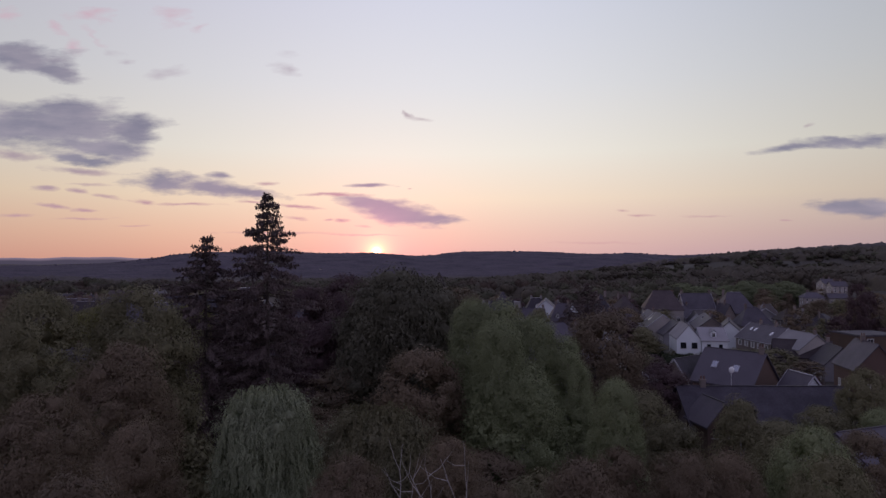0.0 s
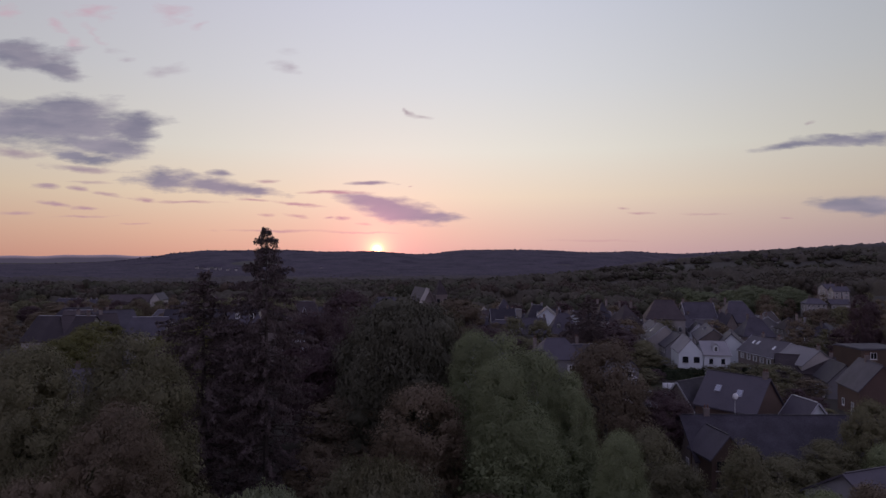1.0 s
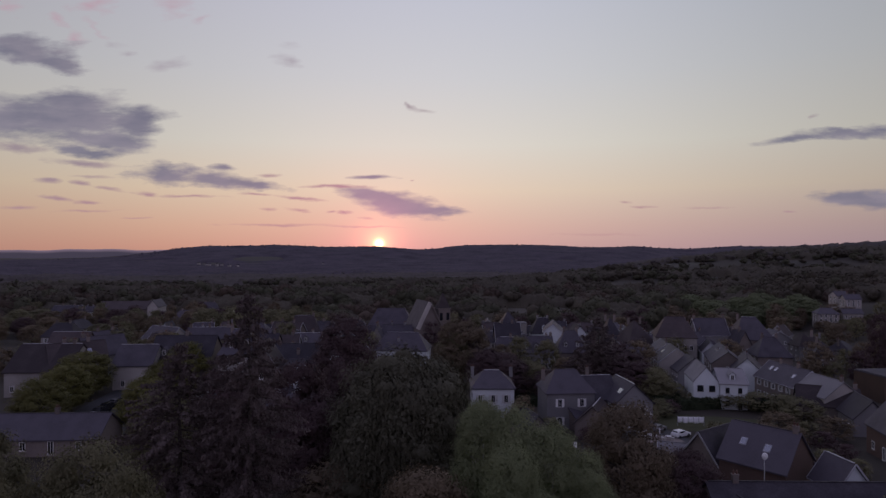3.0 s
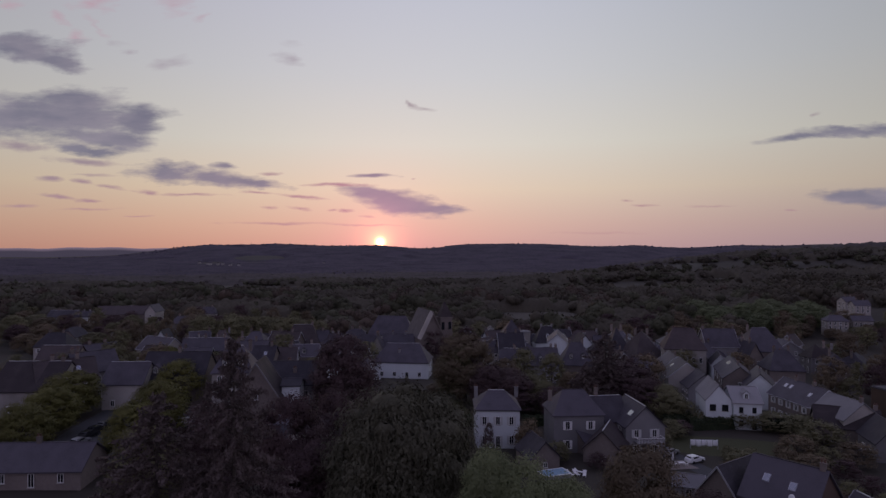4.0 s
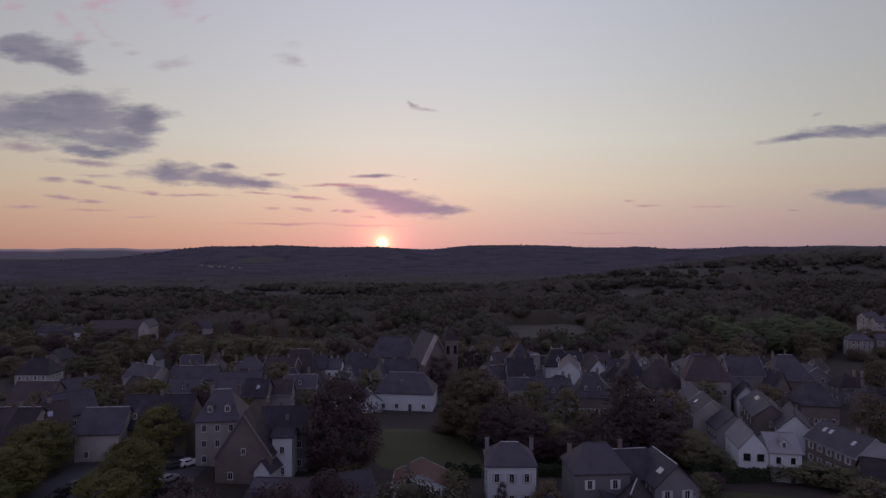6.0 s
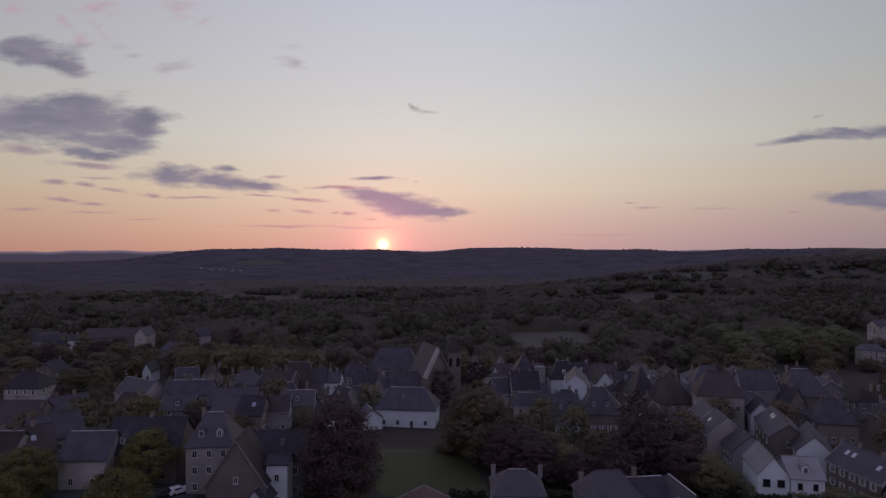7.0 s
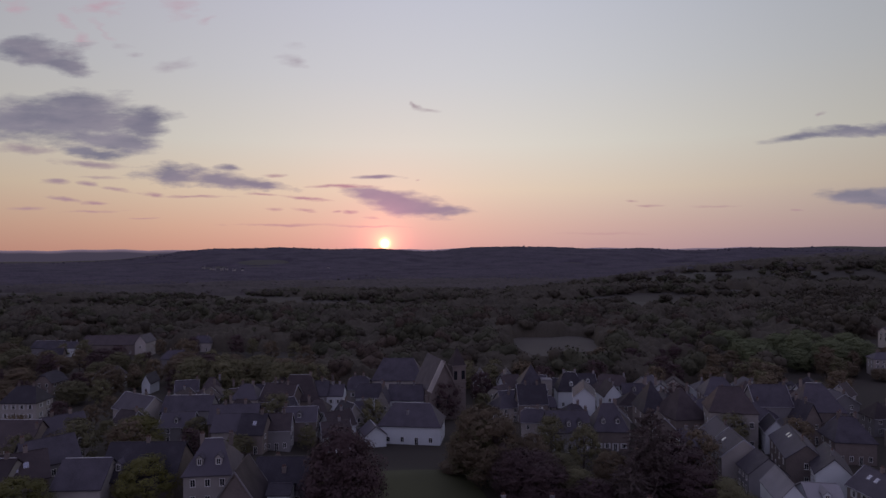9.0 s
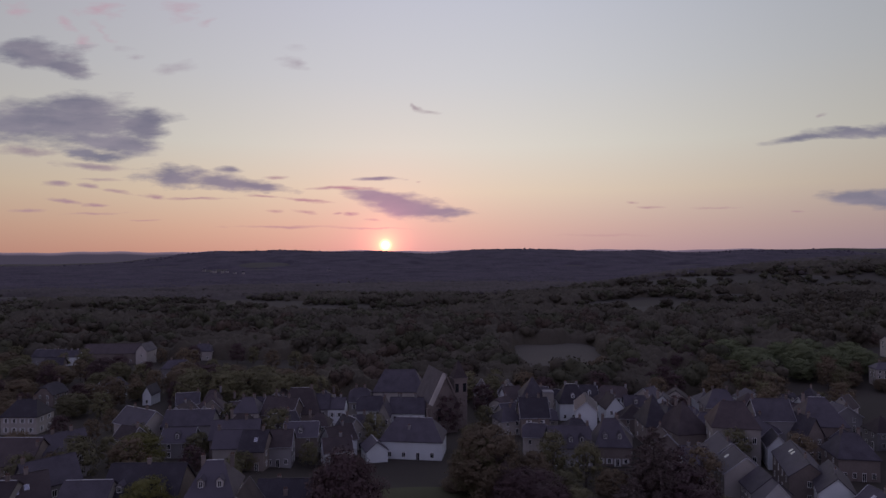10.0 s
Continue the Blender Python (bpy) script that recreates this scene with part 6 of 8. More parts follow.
tree("round", "oak", 76.6, 108.2, 3.9, 4.5, 8, "low", 356, name="shrub", label="leafy garden shrub beside the houses")
tree("round", "copper", 71.2, 79.8, 3.3, 3.7, 7, "low", 204, name="shrub", label="leafy garden shrub beside the houses")
tree("round", "copper", 68.1, 123.4, 4.4, 5.1, 3, "low", 108, name="shrub", label="leafy garden shrub beside the houses")
tree("round", "rust", 26.2, 100.1, 4.6, 5.3, 3, "low", 71, name="shrub", label="leafy garden shrub beside the houses")
tree("round", "oak", 78.5, 87.9, 3.8, 4.4, 7, "low", 343, name="shrub", label="leafy garden shrub beside the houses")
tree("round", "copper", 68.9, 74.1, 4.7, 5.4, 7, "low", 202, name="shrub", label="leafy garden shrub beside the houses")
tree("round", "oak", 76.6, 91.2, 4.2, 4.9, 3, "low", 258, name="shrub", label="leafy garden shrub beside the houses")
tree("round", "rust", 27.8, 116.0, 2.2, 2.6, 7, "low", 206, name="shrub", label="leafy garden shrub beside the houses")
tree("round", "oak", 79.1, 103.3, 2.3, 2.6, 8, "low", 316, name="shrub", label="leafy garden shrub beside the houses")
tree("round", "oak", 86.1, 69.8, 3.2, 3.7, 8, "low", 189, name="shrub", label="leafy garden shrub beside the houses")
tree("round", "oak", 85.9, 99.0, 4.4, 5.1, 8, "low", 309, name="shrub", label="leafy garden shrub beside the houses")
tree("round", "copper", 24.1, 77.3, 2.9, 3.3, 3, "low", 161, name="shrub", label="leafy garden shrub beside the houses")
tree("round", "oak", 24.1, 95.7, 3.7, 4.2, 3, "low", 219, name="shrub", label="leafy garden shrub beside the houses")
tree("round", "oak", 78.8, 74.6, 4.7, 5.4, 3, "low", 272, name="shrub", label="leafy garden shrub beside the houses")
tree("round", "oak", 65.9, 86.4, 2.9, 3.3, 8, "low", 322, name="shrub", label="leafy garden shrub beside the houses")
tree("round", "copper", 33.6, 113.4, 2.8, 3.3, 3, "low", 156, name="shrub", label="leafy garden shrub beside the houses")
tree("round", "copper", 77.4, 60.7, 3.2, 3.7, 8, "low", 134, name="shrub", label="leafy garden shrub beside the houses")
tree("round", "oak", 67.7, 62.1, 3.3, 3.8, 3, "low", 132, name="shrub", label="leafy garden shrub beside the houses")
tree("round", "rust", 72.2, 66.0, 3.4, 3.9, 7, "low", 186, name="shrub", label="leafy garden shrub beside the houses")
tree("round", "oak", 58.5, 60.6, 3.6, 4.1, 7, "low", 298, name="shrub", label="leafy garden shrub beside the houses")
tree("round", "copper", 87.0, 72.5, 4.8, 5.5, 8, "low", 0, name="shrub", label="leafy garden shrub beside the houses")
tree("round", "oak", 79.8, 110.3, 2.9, 3.3, 8, "low", 73, name="shrub", label="leafy garden shrub beside the houses")
tree("round", "oak", 63.4, 114.8, 3.3, 3.8, 7, "low", 279, name="shrub", label="leafy garden shrub beside the houses")
tree("round", "copper", 50.0, 72.0, 3.4, 3.9, 3, "low", 26, name="shrub", label="leafy garden shrub beside the houses")
tree("round", "oak", 86.4, 127.3, 2.9, 3.3, 7, "low", 103, name="shrub", label="leafy garden shrub beside the houses")
tree("round", "rust", 40.6, 75.0, 2.4, 2.7, 8, "low", 314, name="shrub", label="leafy garden shrub beside the houses")
tree("round", "copper", 67.7, 116.3, 3.8, 4.3, 7, "low", 272, name="shrub", label="leafy garden shrub beside the houses")
tree("round", "oak", 36.7, 103.8, 4.8, 5.5, 7, "low", 228, name="shrub", label="leafy garden shrub beside the houses")
tree("round", "rust", 74.2, 61.7, 2.9, 3.3, 7, "low", 342, name="shrub", label="leafy garden shrub beside the houses")
tree("round", "oak", 70.3, 59.5, 3.8, 4.4, 3, "low", 121, name="shrub", label="leafy garden shrub beside the houses")
tree("round", "rust", 59.6, 98.9, 2.9, 3.4, 8, "low", 353, name="shrub", label="leafy garden shrub beside the houses")
tree("round", "copper", 85.7, 79.8, 3.0, 3.4, 8, "low", 287, name="shrub", label="leafy garden shrub beside the houses")
tree("round", "rust", 63.2, 92.8, 4.4, 5.1, 3, "low", 99, name="shrub", label="leafy garden shrub beside the houses")
tree("round", "rust", 33.3, 110.5, 2.4, 2.7, 3, "low", 236, name="shrub", label="leafy garden shrub beside the houses")
tree("round", "rust", 26.5, 113.1, 3.8, 4.4, 3, "low", 208, name="shrub", label="leafy garden shrub beside the houses")
tree("round", "rust", 27.5, 77.4, 4.0, 4.6, 8, "low", 225, name="shrub", label="leafy garden shrub beside the houses")
tree("round", "rust", 46.4, 152.0, 3.2, 3.7, 3, "low", 205, name="shrub", label="leafy garden shrub beside the houses")
tree("round", "oak", 49.6, 156.5, 4.0, 4.9, 8, "low", 184, name="shrub", label="leafy garden shrub beside the houses")
tree("round", "copper", 52.7, 158.0, 3.3, 5.2, 3, "low", 328, name="shrub", label="leafy garden shrub beside the houses")
tree("round", "oak", 43.4, 146.6, 4.7, 6.6, 8, "low", 190, name="shrub", label="leafy garden shrub beside the houses")
tree("round", "oak", 55.3, 140.0, 2.8, 3.4, 7, "low", 143, name="shrub", label="leafy garden shrub beside the houses")
tree("round", "oak", 59.0, 138.6, 2.8, 4.1, 7, "low", 260, name="shrub", label="leafy garden shrub beside the houses")
tree("round", "rust", 65.2, 138.9, 3.1, 3.7, 7, "low", 132, name="shrub", label="leafy garden shrub beside the houses")
tree("round", "rust", 69.2, 140.9, 4.7, 7.5, 8, "low", 273, name="shrub", label="leafy garden shrub beside the houses")
tree("round", "oak", 74.3, 146.3, 4.3, 4.9, 3, "low", 325, name="shrub", label="leafy garden shrub beside the houses")
tree("round", "oak", 53.4, 130.9, 4.2, 5.9, 8, "low", 285, name="shrub", label="leafy garden shrub beside the houses")
tree("round", "oak", 58.2, 127.1, 3.1, 3.8, 8, "low", 315, name="shrub", label="leafy garden shrub beside the houses")
tree("round", "rust", 63.7, 125.4, 4.8, 6.4, 3, "low", 182, name="shrub", label="leafy garden shrub beside the houses")
tree("round", "oak", 70.5, 131.9, 4.4, 4.9, 7, "low", 164, name="shrub", label="leafy garden shrub beside the houses")
tree("round", "rust", 76.7, 133.7, 5.1, 7.4, 3, "low", 150, name="shrub", label="leafy garden shrub beside the houses")
tree("round", "rust", 49.6, 123.5, 4.2, 5.9, 3, "low", 169, name="shrub", label="leafy garden shrub beside the houses")
tree("round", "oak", 55.1, 120.3, 4.1, 6.1, 7, "low", 148, name="shrub", label="leafy garden shrub beside the houses")
tree("round", "rust", 63.0, 132.8, 4.1, 4.9, 3, "low", 31, name="shrub", label="leafy garden shrub beside the houses")
tree("round", "copper", 47.2, 119.9, 2.7, 3.9, 8, "low", 251, name="shrub", label="leafy garden shrub beside the houses")
tree("round", "oak", 21.0, 138.2, 4.1, 5.6, 7, "low", 333, name="shrub", label="leafy garden shrub beside the houses")
tree("round", "rust", 16.4, 142.9, 5.2, 7.0, 3, "low", 215, name="shrub", label="leafy garden shrub beside the houses")
tree("round", "rust", 33.7, 136.0, 3.8, 4.2, 7, "low", 129, name="shrub", label="leafy garden shrub beside the houses")
tree("round", "copper", 27.5, 132.8, 3.2, 4.0, 7, "low", 26, name="shrub", label="leafy garden shrub beside the houses")
# ---- trees round the hillside villas and the western gardens ----
tree("round", "rust", 180, 311, 5.5, 9, 3, "mid", 180)
tree("round", "oak", 192, 313, 5, 8, 7, "mid", 192)
tree("round", "rust", 201, 318, 4.5, 8, 8, "mid", 201)
tree("round", "oak", 211, 322, 5, 9, 3, "mid", 211)
tree("round", "rust", 214, 346, 5, 9, 7, "mid", 214)
tree("round", "oak", 206, 340, 4.5, 8, 8, "mid", 206)
tree("round", "rust", 172, 322, 7, 10, 3, "mid", 172)
tree("round", "rust", -123, 316, 11, 15, 3, "mid", 0)
tree("round", "copper", -112, 322, 12, 16, 7, "mid", 67)
tree("round", "rust", -99, 314, 12.5, 17, 8, "mid", 134)
tree("round", "oak", -88, 318, 12, 16, 3, "mid", 201)
tree("round", "rust", -78, 314, 11, 15, 7, "mid", 268)
tree("round", "copper", -106, 306, 9, 12, 8, "mid", 335)
tree("round", "rust", -70, 322, 10, 14, 3, "mid", 42)
tree("round", "oak", -160, 318, 9, 12, 7, "mid", 109)
tree("round", "rust", -186, 330, 10, 14, 8, "mid", 176)
tree("round", "copper", -170, 340, 9, 13, 3, "mid", 243)
tree("round", "rust", -205, 335, 10, 14, 7, "mid", 310)
tree("round", "oak", -228, 345, 10, 14, 8, "mid", 17)
tree("round", "rust", -246, 380, 10, 14, 3, "mid", 84)
tree("round", "copper", -236, 330, 11, 15, 7, "mid", 151)
tree("round", "rust", -150, 292, 8, 11, 8, "mid", 218)
tree("round", "oak", -134, 300, 7, 9, 3, "mid", 285)
tree("round", "rust", -175, 275, 8, 11, 7, "mid", 352)
tree("round", "copper", -195, 300, 9, 12, 8, "mid", 59)
tree("round", "rust", -160, 262, 8, 10, 3, "mid", 126)
tree("round", "oak", -212, 310, 9, 12, 7, "mid", 193)
tree("round", "rust", -130, 340, 9, 12, 8, "mid", 260)
tree("round", "copper", -185, 365, 9, 13, 3, "mid", 327)


# ---- garden trees in front ----
tree("fir", "fir", -19.1, 69.0, 32.8, 11.8, 1, "fine", 152)
tree("fir", "fir", -25.8, 69.0, 27.9, 14.6, 2, "fine", 214)
tree("dome", "shade", -5.8, 90.0, 24.2, 19.5, 6, "close", 47, name="willow_tree", label="huge dark weeping willow in full leaf")
tree("tall", "light", 7.1, 75.0, 20.5, 10.6, 4, "close", 104)
tree("tall", "light", 3.7, 77.0, 20.6, 9.0, 5, "close", 336)
tree("tall", "light", 10.8, 74.0, 18.8, 9.0, 5, "close", 195)
tree("tall", "light", 14.0, 72.0, 16.6, 7.4, 4, "close", 352)
tree("tall", "light", 8.3, 66.0, 14.5, 10.5, 4, "close", 167)
tree("tall", "light", 13.6, 50.0, 16.0, 5.2, 5, "close", 109)
tree("willow", "willow", -7.2, 26.0, 20.6, 5.0, 6, "close", 339)
tree("round", "oak", -26.2, 54.5, 23.3, 10.4, 7, "close", 127)
tree("round", "oak", -30.6, 48.0, 22.8, 7.7, 8, "close", 118)
tree("round", "rust", -22.3, 44.0, 19.8, 7.8, 7, "close", 286)
tree("round", "rust", -20.2, 32.0, 18.8, 5.7, 3, "close", 349)
tree("round", "rust", -12.1, 25.0, 19.0, 3.5, 8, "close", 331)
tree("round", "rust", -11.8, 20.0, 18.9, 4.9, 7, "close", 275)
tree("round", "rust", -3.0, 20.0, 19.3, 2.8, 3, "close", 194)
tree("willow", "oak", -5.0, 49.0, 14.7, 10.6, 9, "close", 125)
tree("round", "rust", 21.1, 84.0, 18.5, 11.8, 8, "fine", 200)
tree("tall", "oak", 27.2, 58.0, 12.7, 6.0, 5, "fine", 325)
tree("round", "light", 24.5, 42.0, 14.4, 5.9, 3, "close", 200)
tree("round", "rust", 14.4, 38.0, 14.1, 5.0, 7, "close", 187)
tree("round", "rust", 6.6, 30.0, 15.9, 5.6, 8, "close", 137)
tree("round", "oak", 22.2, 70.0, 10.8, 7.9, 7, "fine", 217)
tree("tall", "light", 5.8, 66.0, 19.1, 7.9, 5, "close", 99)
tree("round", "oak", 53.2, 80.0, 11.5, 6.8, 7, "fine", 313)
tree("round", "rust", -2.5, 70.0, 15.4, 11.0, 8, "fine", 136)
tree("round", "copper", -21.3, 98.0, 20.5, 10.6, 8, "fine", 159)
tree("round", "copper", -33.1, 102.0, 18.0, 11.5, 8, "fine", 45)
tree("round", "oak", -39.7, 96.0, 16.7, 9.9, 8, "fine", 126)
tree("round", "copper", -16.8, 108.0, 18.6, 10.1, 7, "fine", 117)
tree("round", "rust", 4.1, 60.0, 7.0, 9.0, 8, "fine", 330)
tree("round", "oak", 6.6, 45.0, 10.5, 6.3, 3, "fine", 20)
tree("round", "copper", 31.7, 92.0, 10.3, 9.5, 7, "fine", 33)
tree("round", "oak", 23.1, 64.0, 9.2, 6.6, 3, "fine", 286)
tree("round", "rust", -11.3, 88.0, 10.7, 16.5, 3, "fine", 277)
tree("round", "copper", -18.1, 95.0, 16.1, 11.6, 3, "fine", 350)
tree("round", "copper", -29.2, 90.0, 13.2, 10.1, 7, "fine", 354)
tree("round", "oak", -48.5, 74.0, 17.6, 10.5, 7, "fine", 52)
tree("round", "rust", -25.1, 62.0, 8.5, 6.4, 7, "fine", 359)
tree("round", "rust", 18.0, 40.0, 13.2, 5.3, 8, "close", 319)
tree("round", "oak", 26.5, 50.0, 11.4, 6.1, 7, "fine", 57)
tree("round", "oak", 22.0, 36.0, 14.4, 5.1, 3, "close", 171)
tree("round", "rust", 0.2, 34.0, 15.9, 4.1, 3, "close", 191)
tree("round", "rust", 2.0, 24.0, 17.0, 3.2, 3, "close", 304)
tree("round", "rust", 12.9, 46.0, 11.8, 4.7, 3, "fine", 117)
tree("round", "rust", -14.0, 70.0, 8.8, 7.2, 7, "fine", 10)
tree("round", "copper", -30.8, 78.0, 8.7, 6.6, 8, "fine", 151)
tree("round", "rust", 33.2, 50.0, 11.9, 5.6, 8, "fine", 71)
tree("round", "oak", 45.5, 76.0, 7.6, 7.0, 7, "fine", 40)
tree("round", "light", 50.0, 72.0, 8.4, 6.0, 3, "fine", 160)
tree("round", "oak", 38.5, 72.5, 6.8, 7.2, 8, "fine", 250)
tree("round", "rust", 57.5, 77.0, 7.4, 7.8, 3, "fine", 80)
tree("column", "copper", 131.0, 200.0, 20.5, 10.0, 4, "mid", 30, label="dark red-brown upright tree in full leaf")
tree("column", "copper", 137.0, 204.0, 17.5, 9.0, 7, "mid", 130, label="dark red-brown upright tree in full leaf")
# ---- trees among the houses ----
tree("round", "copper", -23.2, 155.0, 19.6, 16.0, 8, "mid", 9)
tree("round", "oak", 3.3, 192.9, 15.1, 14.3, 3, "mid", 256)
tree("column", "fir", 7.5, 187.7, 15.3, 6.1, 4, "mid", 246)
tree("round", "copper", 14.4, 182.4, 10.7, 16.4, 8, "mid", 32)
tree("fir", "fir", 41.6, 182.4, 20.5, 14.1, 1, "mid", 59)
tree("fir", "fir", 32.7, 166.7, 14.4, 9.3, 2, "mid", 302)
tree("round", "copper", 47.0, 185.6, 11.6, 19.7, 3, "mid", 355)
tree("fir", "fir", 47.6, 171.9, 5.2, 8.3, 2, "mid", 22)
tree("round", "oak", 52.7, 177.2, 6.5, 12.9, 7, "mid", 316)
tree("round", "rust", 4.5, 189.8, 19.2, 17.2, 7, "mid", 60)
tree("round", "copper", 11.0, 179.2, 12.0, 12.0, 3, "mid", 55)
tree("round", "copper", 16.7, 175.1, 10.1, 11.7, 7, "mid", 115)
tree("round", "oak", 23.9, 177.2, 8.3, 9.2, 8, "mid", 33)
tree("round", "copper", 26.7, 173.0, 7.8, 10.2, 3, "mid", 146)
tree("column", "fir", 8.2, 183.5, 12.1, 4.6, 7, "mid", 207)
tree("fir", "fir", 42.0, 179.2, 15.3, 8.0, 8, "mid", 227)
tree("fir", "fir", 31.9, 171.9, 11.1, 7.6, 8, "mid", 341)
tree("round", "copper", 49.7, 173.0, 9.7, 11.4, 8, "mid", 267)
tree("round", "oak", 53.1, 169.8, 8.8, 10.0, 8, "mid", 103)
tree("round", "rust", 15.9, 194.0, 11.6, 10.3, 3, "mid", 232)
tree("round", "oak", 23.2, 191.8, 7.2, 8.7, 8, "mid", 9)
tree("round", "rust", 34.4, 189.8, 8.5, 8.6, 7, "mid", 81)
tree("round", "rust", -2.3, 198.2, 3.0, 9.0, 3, "mid", 142)
tree("round", "copper", -25.1, 178.0, 8.1, 10.6, 8, "mid", 299)
tree("round", "oak", -31.4, 172.0, 5.7, 8.9, 3, "mid", 265)
tree("round", "lime", -57.0, 137.5, 11.2, 11.0, 3, "mid", 163)
tree("round", "lime", -54.8, 124.5, 10.6, 11.0, 7, "mid", 96)
tree("round", "lime", -62.5, 160.0, 10.6, 11.5, 8, "mid", 299)
tree("round", "lime", -81.0, 149.5, 10.2, 12.6, 3, "mid", 30)
tree("round", "lime", -77.5, 136.5, 9.8, 10.5, 7, "mid", 332)
tree("round", "lime", -75.6, 125.5, 9.4, 10.0, 8, "mid", 71)
tree("round", "lime", -84.0, 200.0, 10.4, 12.9, 7, "mid", 171)
tree("round", "oak", -74.8, 215.0, 7.1, 7.5, 7, "mid", 318)
tree("round", "oak", -57.9, 205.0, 6.0, 9.4, 3, "mid", 74)
tree("column", "fir", 8.0, 143.6, 6.5, 2.9, 4, "mid", 286, name='cypress_tree')
tree("round", "oak", -21.0, 150.0, 4.8, 7.1, 8, "low", 166, label='leafy garden shrub beside the houses', name='shrub')
tree("round", "rust", -15.3, 140.0, 4.2, 6.5, 3, "low", 27, label='leafy garden shrub beside the houses', name='shrub')
tree("round", "oak", -29.9, 160.0, 4.9, 10.2, 7, "low", 115, label='leafy garden shrub beside the houses', name='shrub')
tree("round", "oak", -0.8, 145.7, 7.7, 6.8, 8, "low", 169, label='leafy garden shrub beside the houses', name='shrub')
tree("round", "rust", 15.8, 140.4, 8.1, 5.5, 3, "low", 251, label='leafy garden shrub beside the houses', name='shrub')
tree("round", "oak", 57.4, 171.9, 4.2, 11.1, 8, "low", 349, label='leafy garden shrub beside the houses', name='shrub')
tree("round", "oak", 63.0, 166.7, 3.2, 10.7, 3, "low", 15, label='leafy garden shrub beside the houses', name='shrub')
tree("round", "oak", 69.5, 164.6, 3.8, 11.9, 8, "low", 183, label='leafy garden shrub beside the houses', name='shrub')
tree("round", "oak", 75.2, 161.4, 4.2, 11.7, 7, "low", 220, label='leafy garden shrub beside the houses', name='shrub')
tree("round", "oak", 79.3, 156.2, 5.0, 9.9, 7, "low", 276, label='leafy garden shrub beside the houses', name='shrub')
tree("round", "oak", 77.2, 145.7, 6.5, 9.1, 8, "low", 92, label='leafy garden shrub beside the houses', name='shrub')
tree("round", "oak", 50.0, 156.2, 2.9, 7.5, 8, "low", 166, label='leafy garden shrub beside the houses', name='shrub')
tree("round", "meadow", 139.9, 373.1, 13.4, 17.0, 8, "mid", 167)
tree("round", "meadow", 145.6, 351.6, 10.9, 13.8, 7, "mid", 116)
tree("round", "meadow", 138.1, 342.9, 14.8, 18.7, 7, "mid", 247)
tree("round", "meadow", 164.8, 349.5, 10.7, 13.7, 3, "mid", 100)
tree("round", "meadow", 158.9, 337.3, 10.9, 13.8, 3, "mid", 60)
tree("round", "meadow", 174.2, 337.9, 13.7, 17.5, 8, "mid", 346)
tree("round", "meadow", 141.7, 355.2, 10.9, 13.8, 8, "mid", 298)
tree("round", "meadow", 168.6, 374.2, 12.1, 15.3, 7, "mid", 316)
tree("round", "meadow", 150.9, 361.1, 12.1, 15.4, 8, "mid", 46)
tree("round", "meadow", 145.3, 362.8, 12.5, 15.9, 7, "mid", 3)
tree("round", "meadow", 176.6, 364.5, 14.7, 18.5, 7, "mid", 63)
tree("round", "meadow", 140.8, 339.0, 13.7, 17.5, 3, "mid", 95)
tree("round", "meadow", 187.7, 339.4, 13.5, 17.1, 3, "mid", 76)
tree("round", "meadow", 142.6, 377.8, 14.3, 18.1, 8, "mid", 204)
tree("round", "meadow", 167.3, 352.4, 14.3, 18.1, 8, "mid", 103)
tree("round", "meadow", 191.0, 353.3, 13.6, 17.2, 3, "mid", 230)
tree("round", "rust", 128.4, 366.9, 8.1, 7.7, 8, "low", 0)
tree("round", "copper", 107.6, 388.5, 7.0, 6.7, 8, "low", 32)
tree("round", "oak", 132.8, 327.3, 7.4, 7.0, 7, "low", 344)
tree("round", "copper", 122.2, 413.9, 9.5, 9.0, 3, "low", 165)
tree("round", "rust", 131.5, 303.8, 10.4, 9.9, 7, "low", 201)
tree("round", "copper", 114.0, 422.7, 8.1, 7.7, 7, "low", 77)
tree("round", "oak", 91.0, 363.8, 6.2, 5.9, 3, "low", 197)
tree("round", "oak", 95.4, 336.4, 7.9, 7.5, 8, "low", 184)
tree("round", "rust", 133.4, 345.1, 7.8, 7.4, 3, "low", 86)
tree("round", "copper", 133.2, 342.4, 7.7, 7.3, 3, "low", 184)
tree("round", "oak", 144.1, 393.6, 10.4, 9.9, 7, "low", 305)
tree("round", "copper", 113.6, 372.3, 7.3, 7.0, 8, "low", 142)
tree("round", "copper", 146.2, 349.2, 6.8, 6.5, 7, "low", 335)
tree("round", "oak", 76.4, 364.6, 7.5, 7.2, 7, "low", 98)
tree("round", "rust", 146.5, 404.0, 10.5, 10.0, 3, "low", 75)
tree("round", "oak", 139.6, 405.9, 11.0, 10.5, 7, "low", 275)
tree("round", "oak", 101.4, 419.8, 8.3, 7.9, 3, "low", 38)
tree("round", "rust", 118.8, 333.0, 10.5, 10.0, 8, "low", 354)
tree("round", "copper", 69.6, 334.6, 9.9, 9.4, 8, "low", 153)
tree("round", "rust", 63.1, 339.7, 10.9, 10.4, 7, "low", 86)
tree("round", "rust", 147.2, 421.4, 7.2, 6.9, 8, "low", 2)
tree("round", "copper", 90.2, 308.2, 11.2, 10.7, 3, "low", 167)
tree("round", "copper", 126.6, 393.2, 10.4, 9.9, 8, "low", 208)
tree("round", "copper", 119.3, 396.2, 8.5, 8.0, 7, "low", 182)
tree("round", "oak", 117.3, 389.2, 7.7, 7.3, 7, "low", 5)
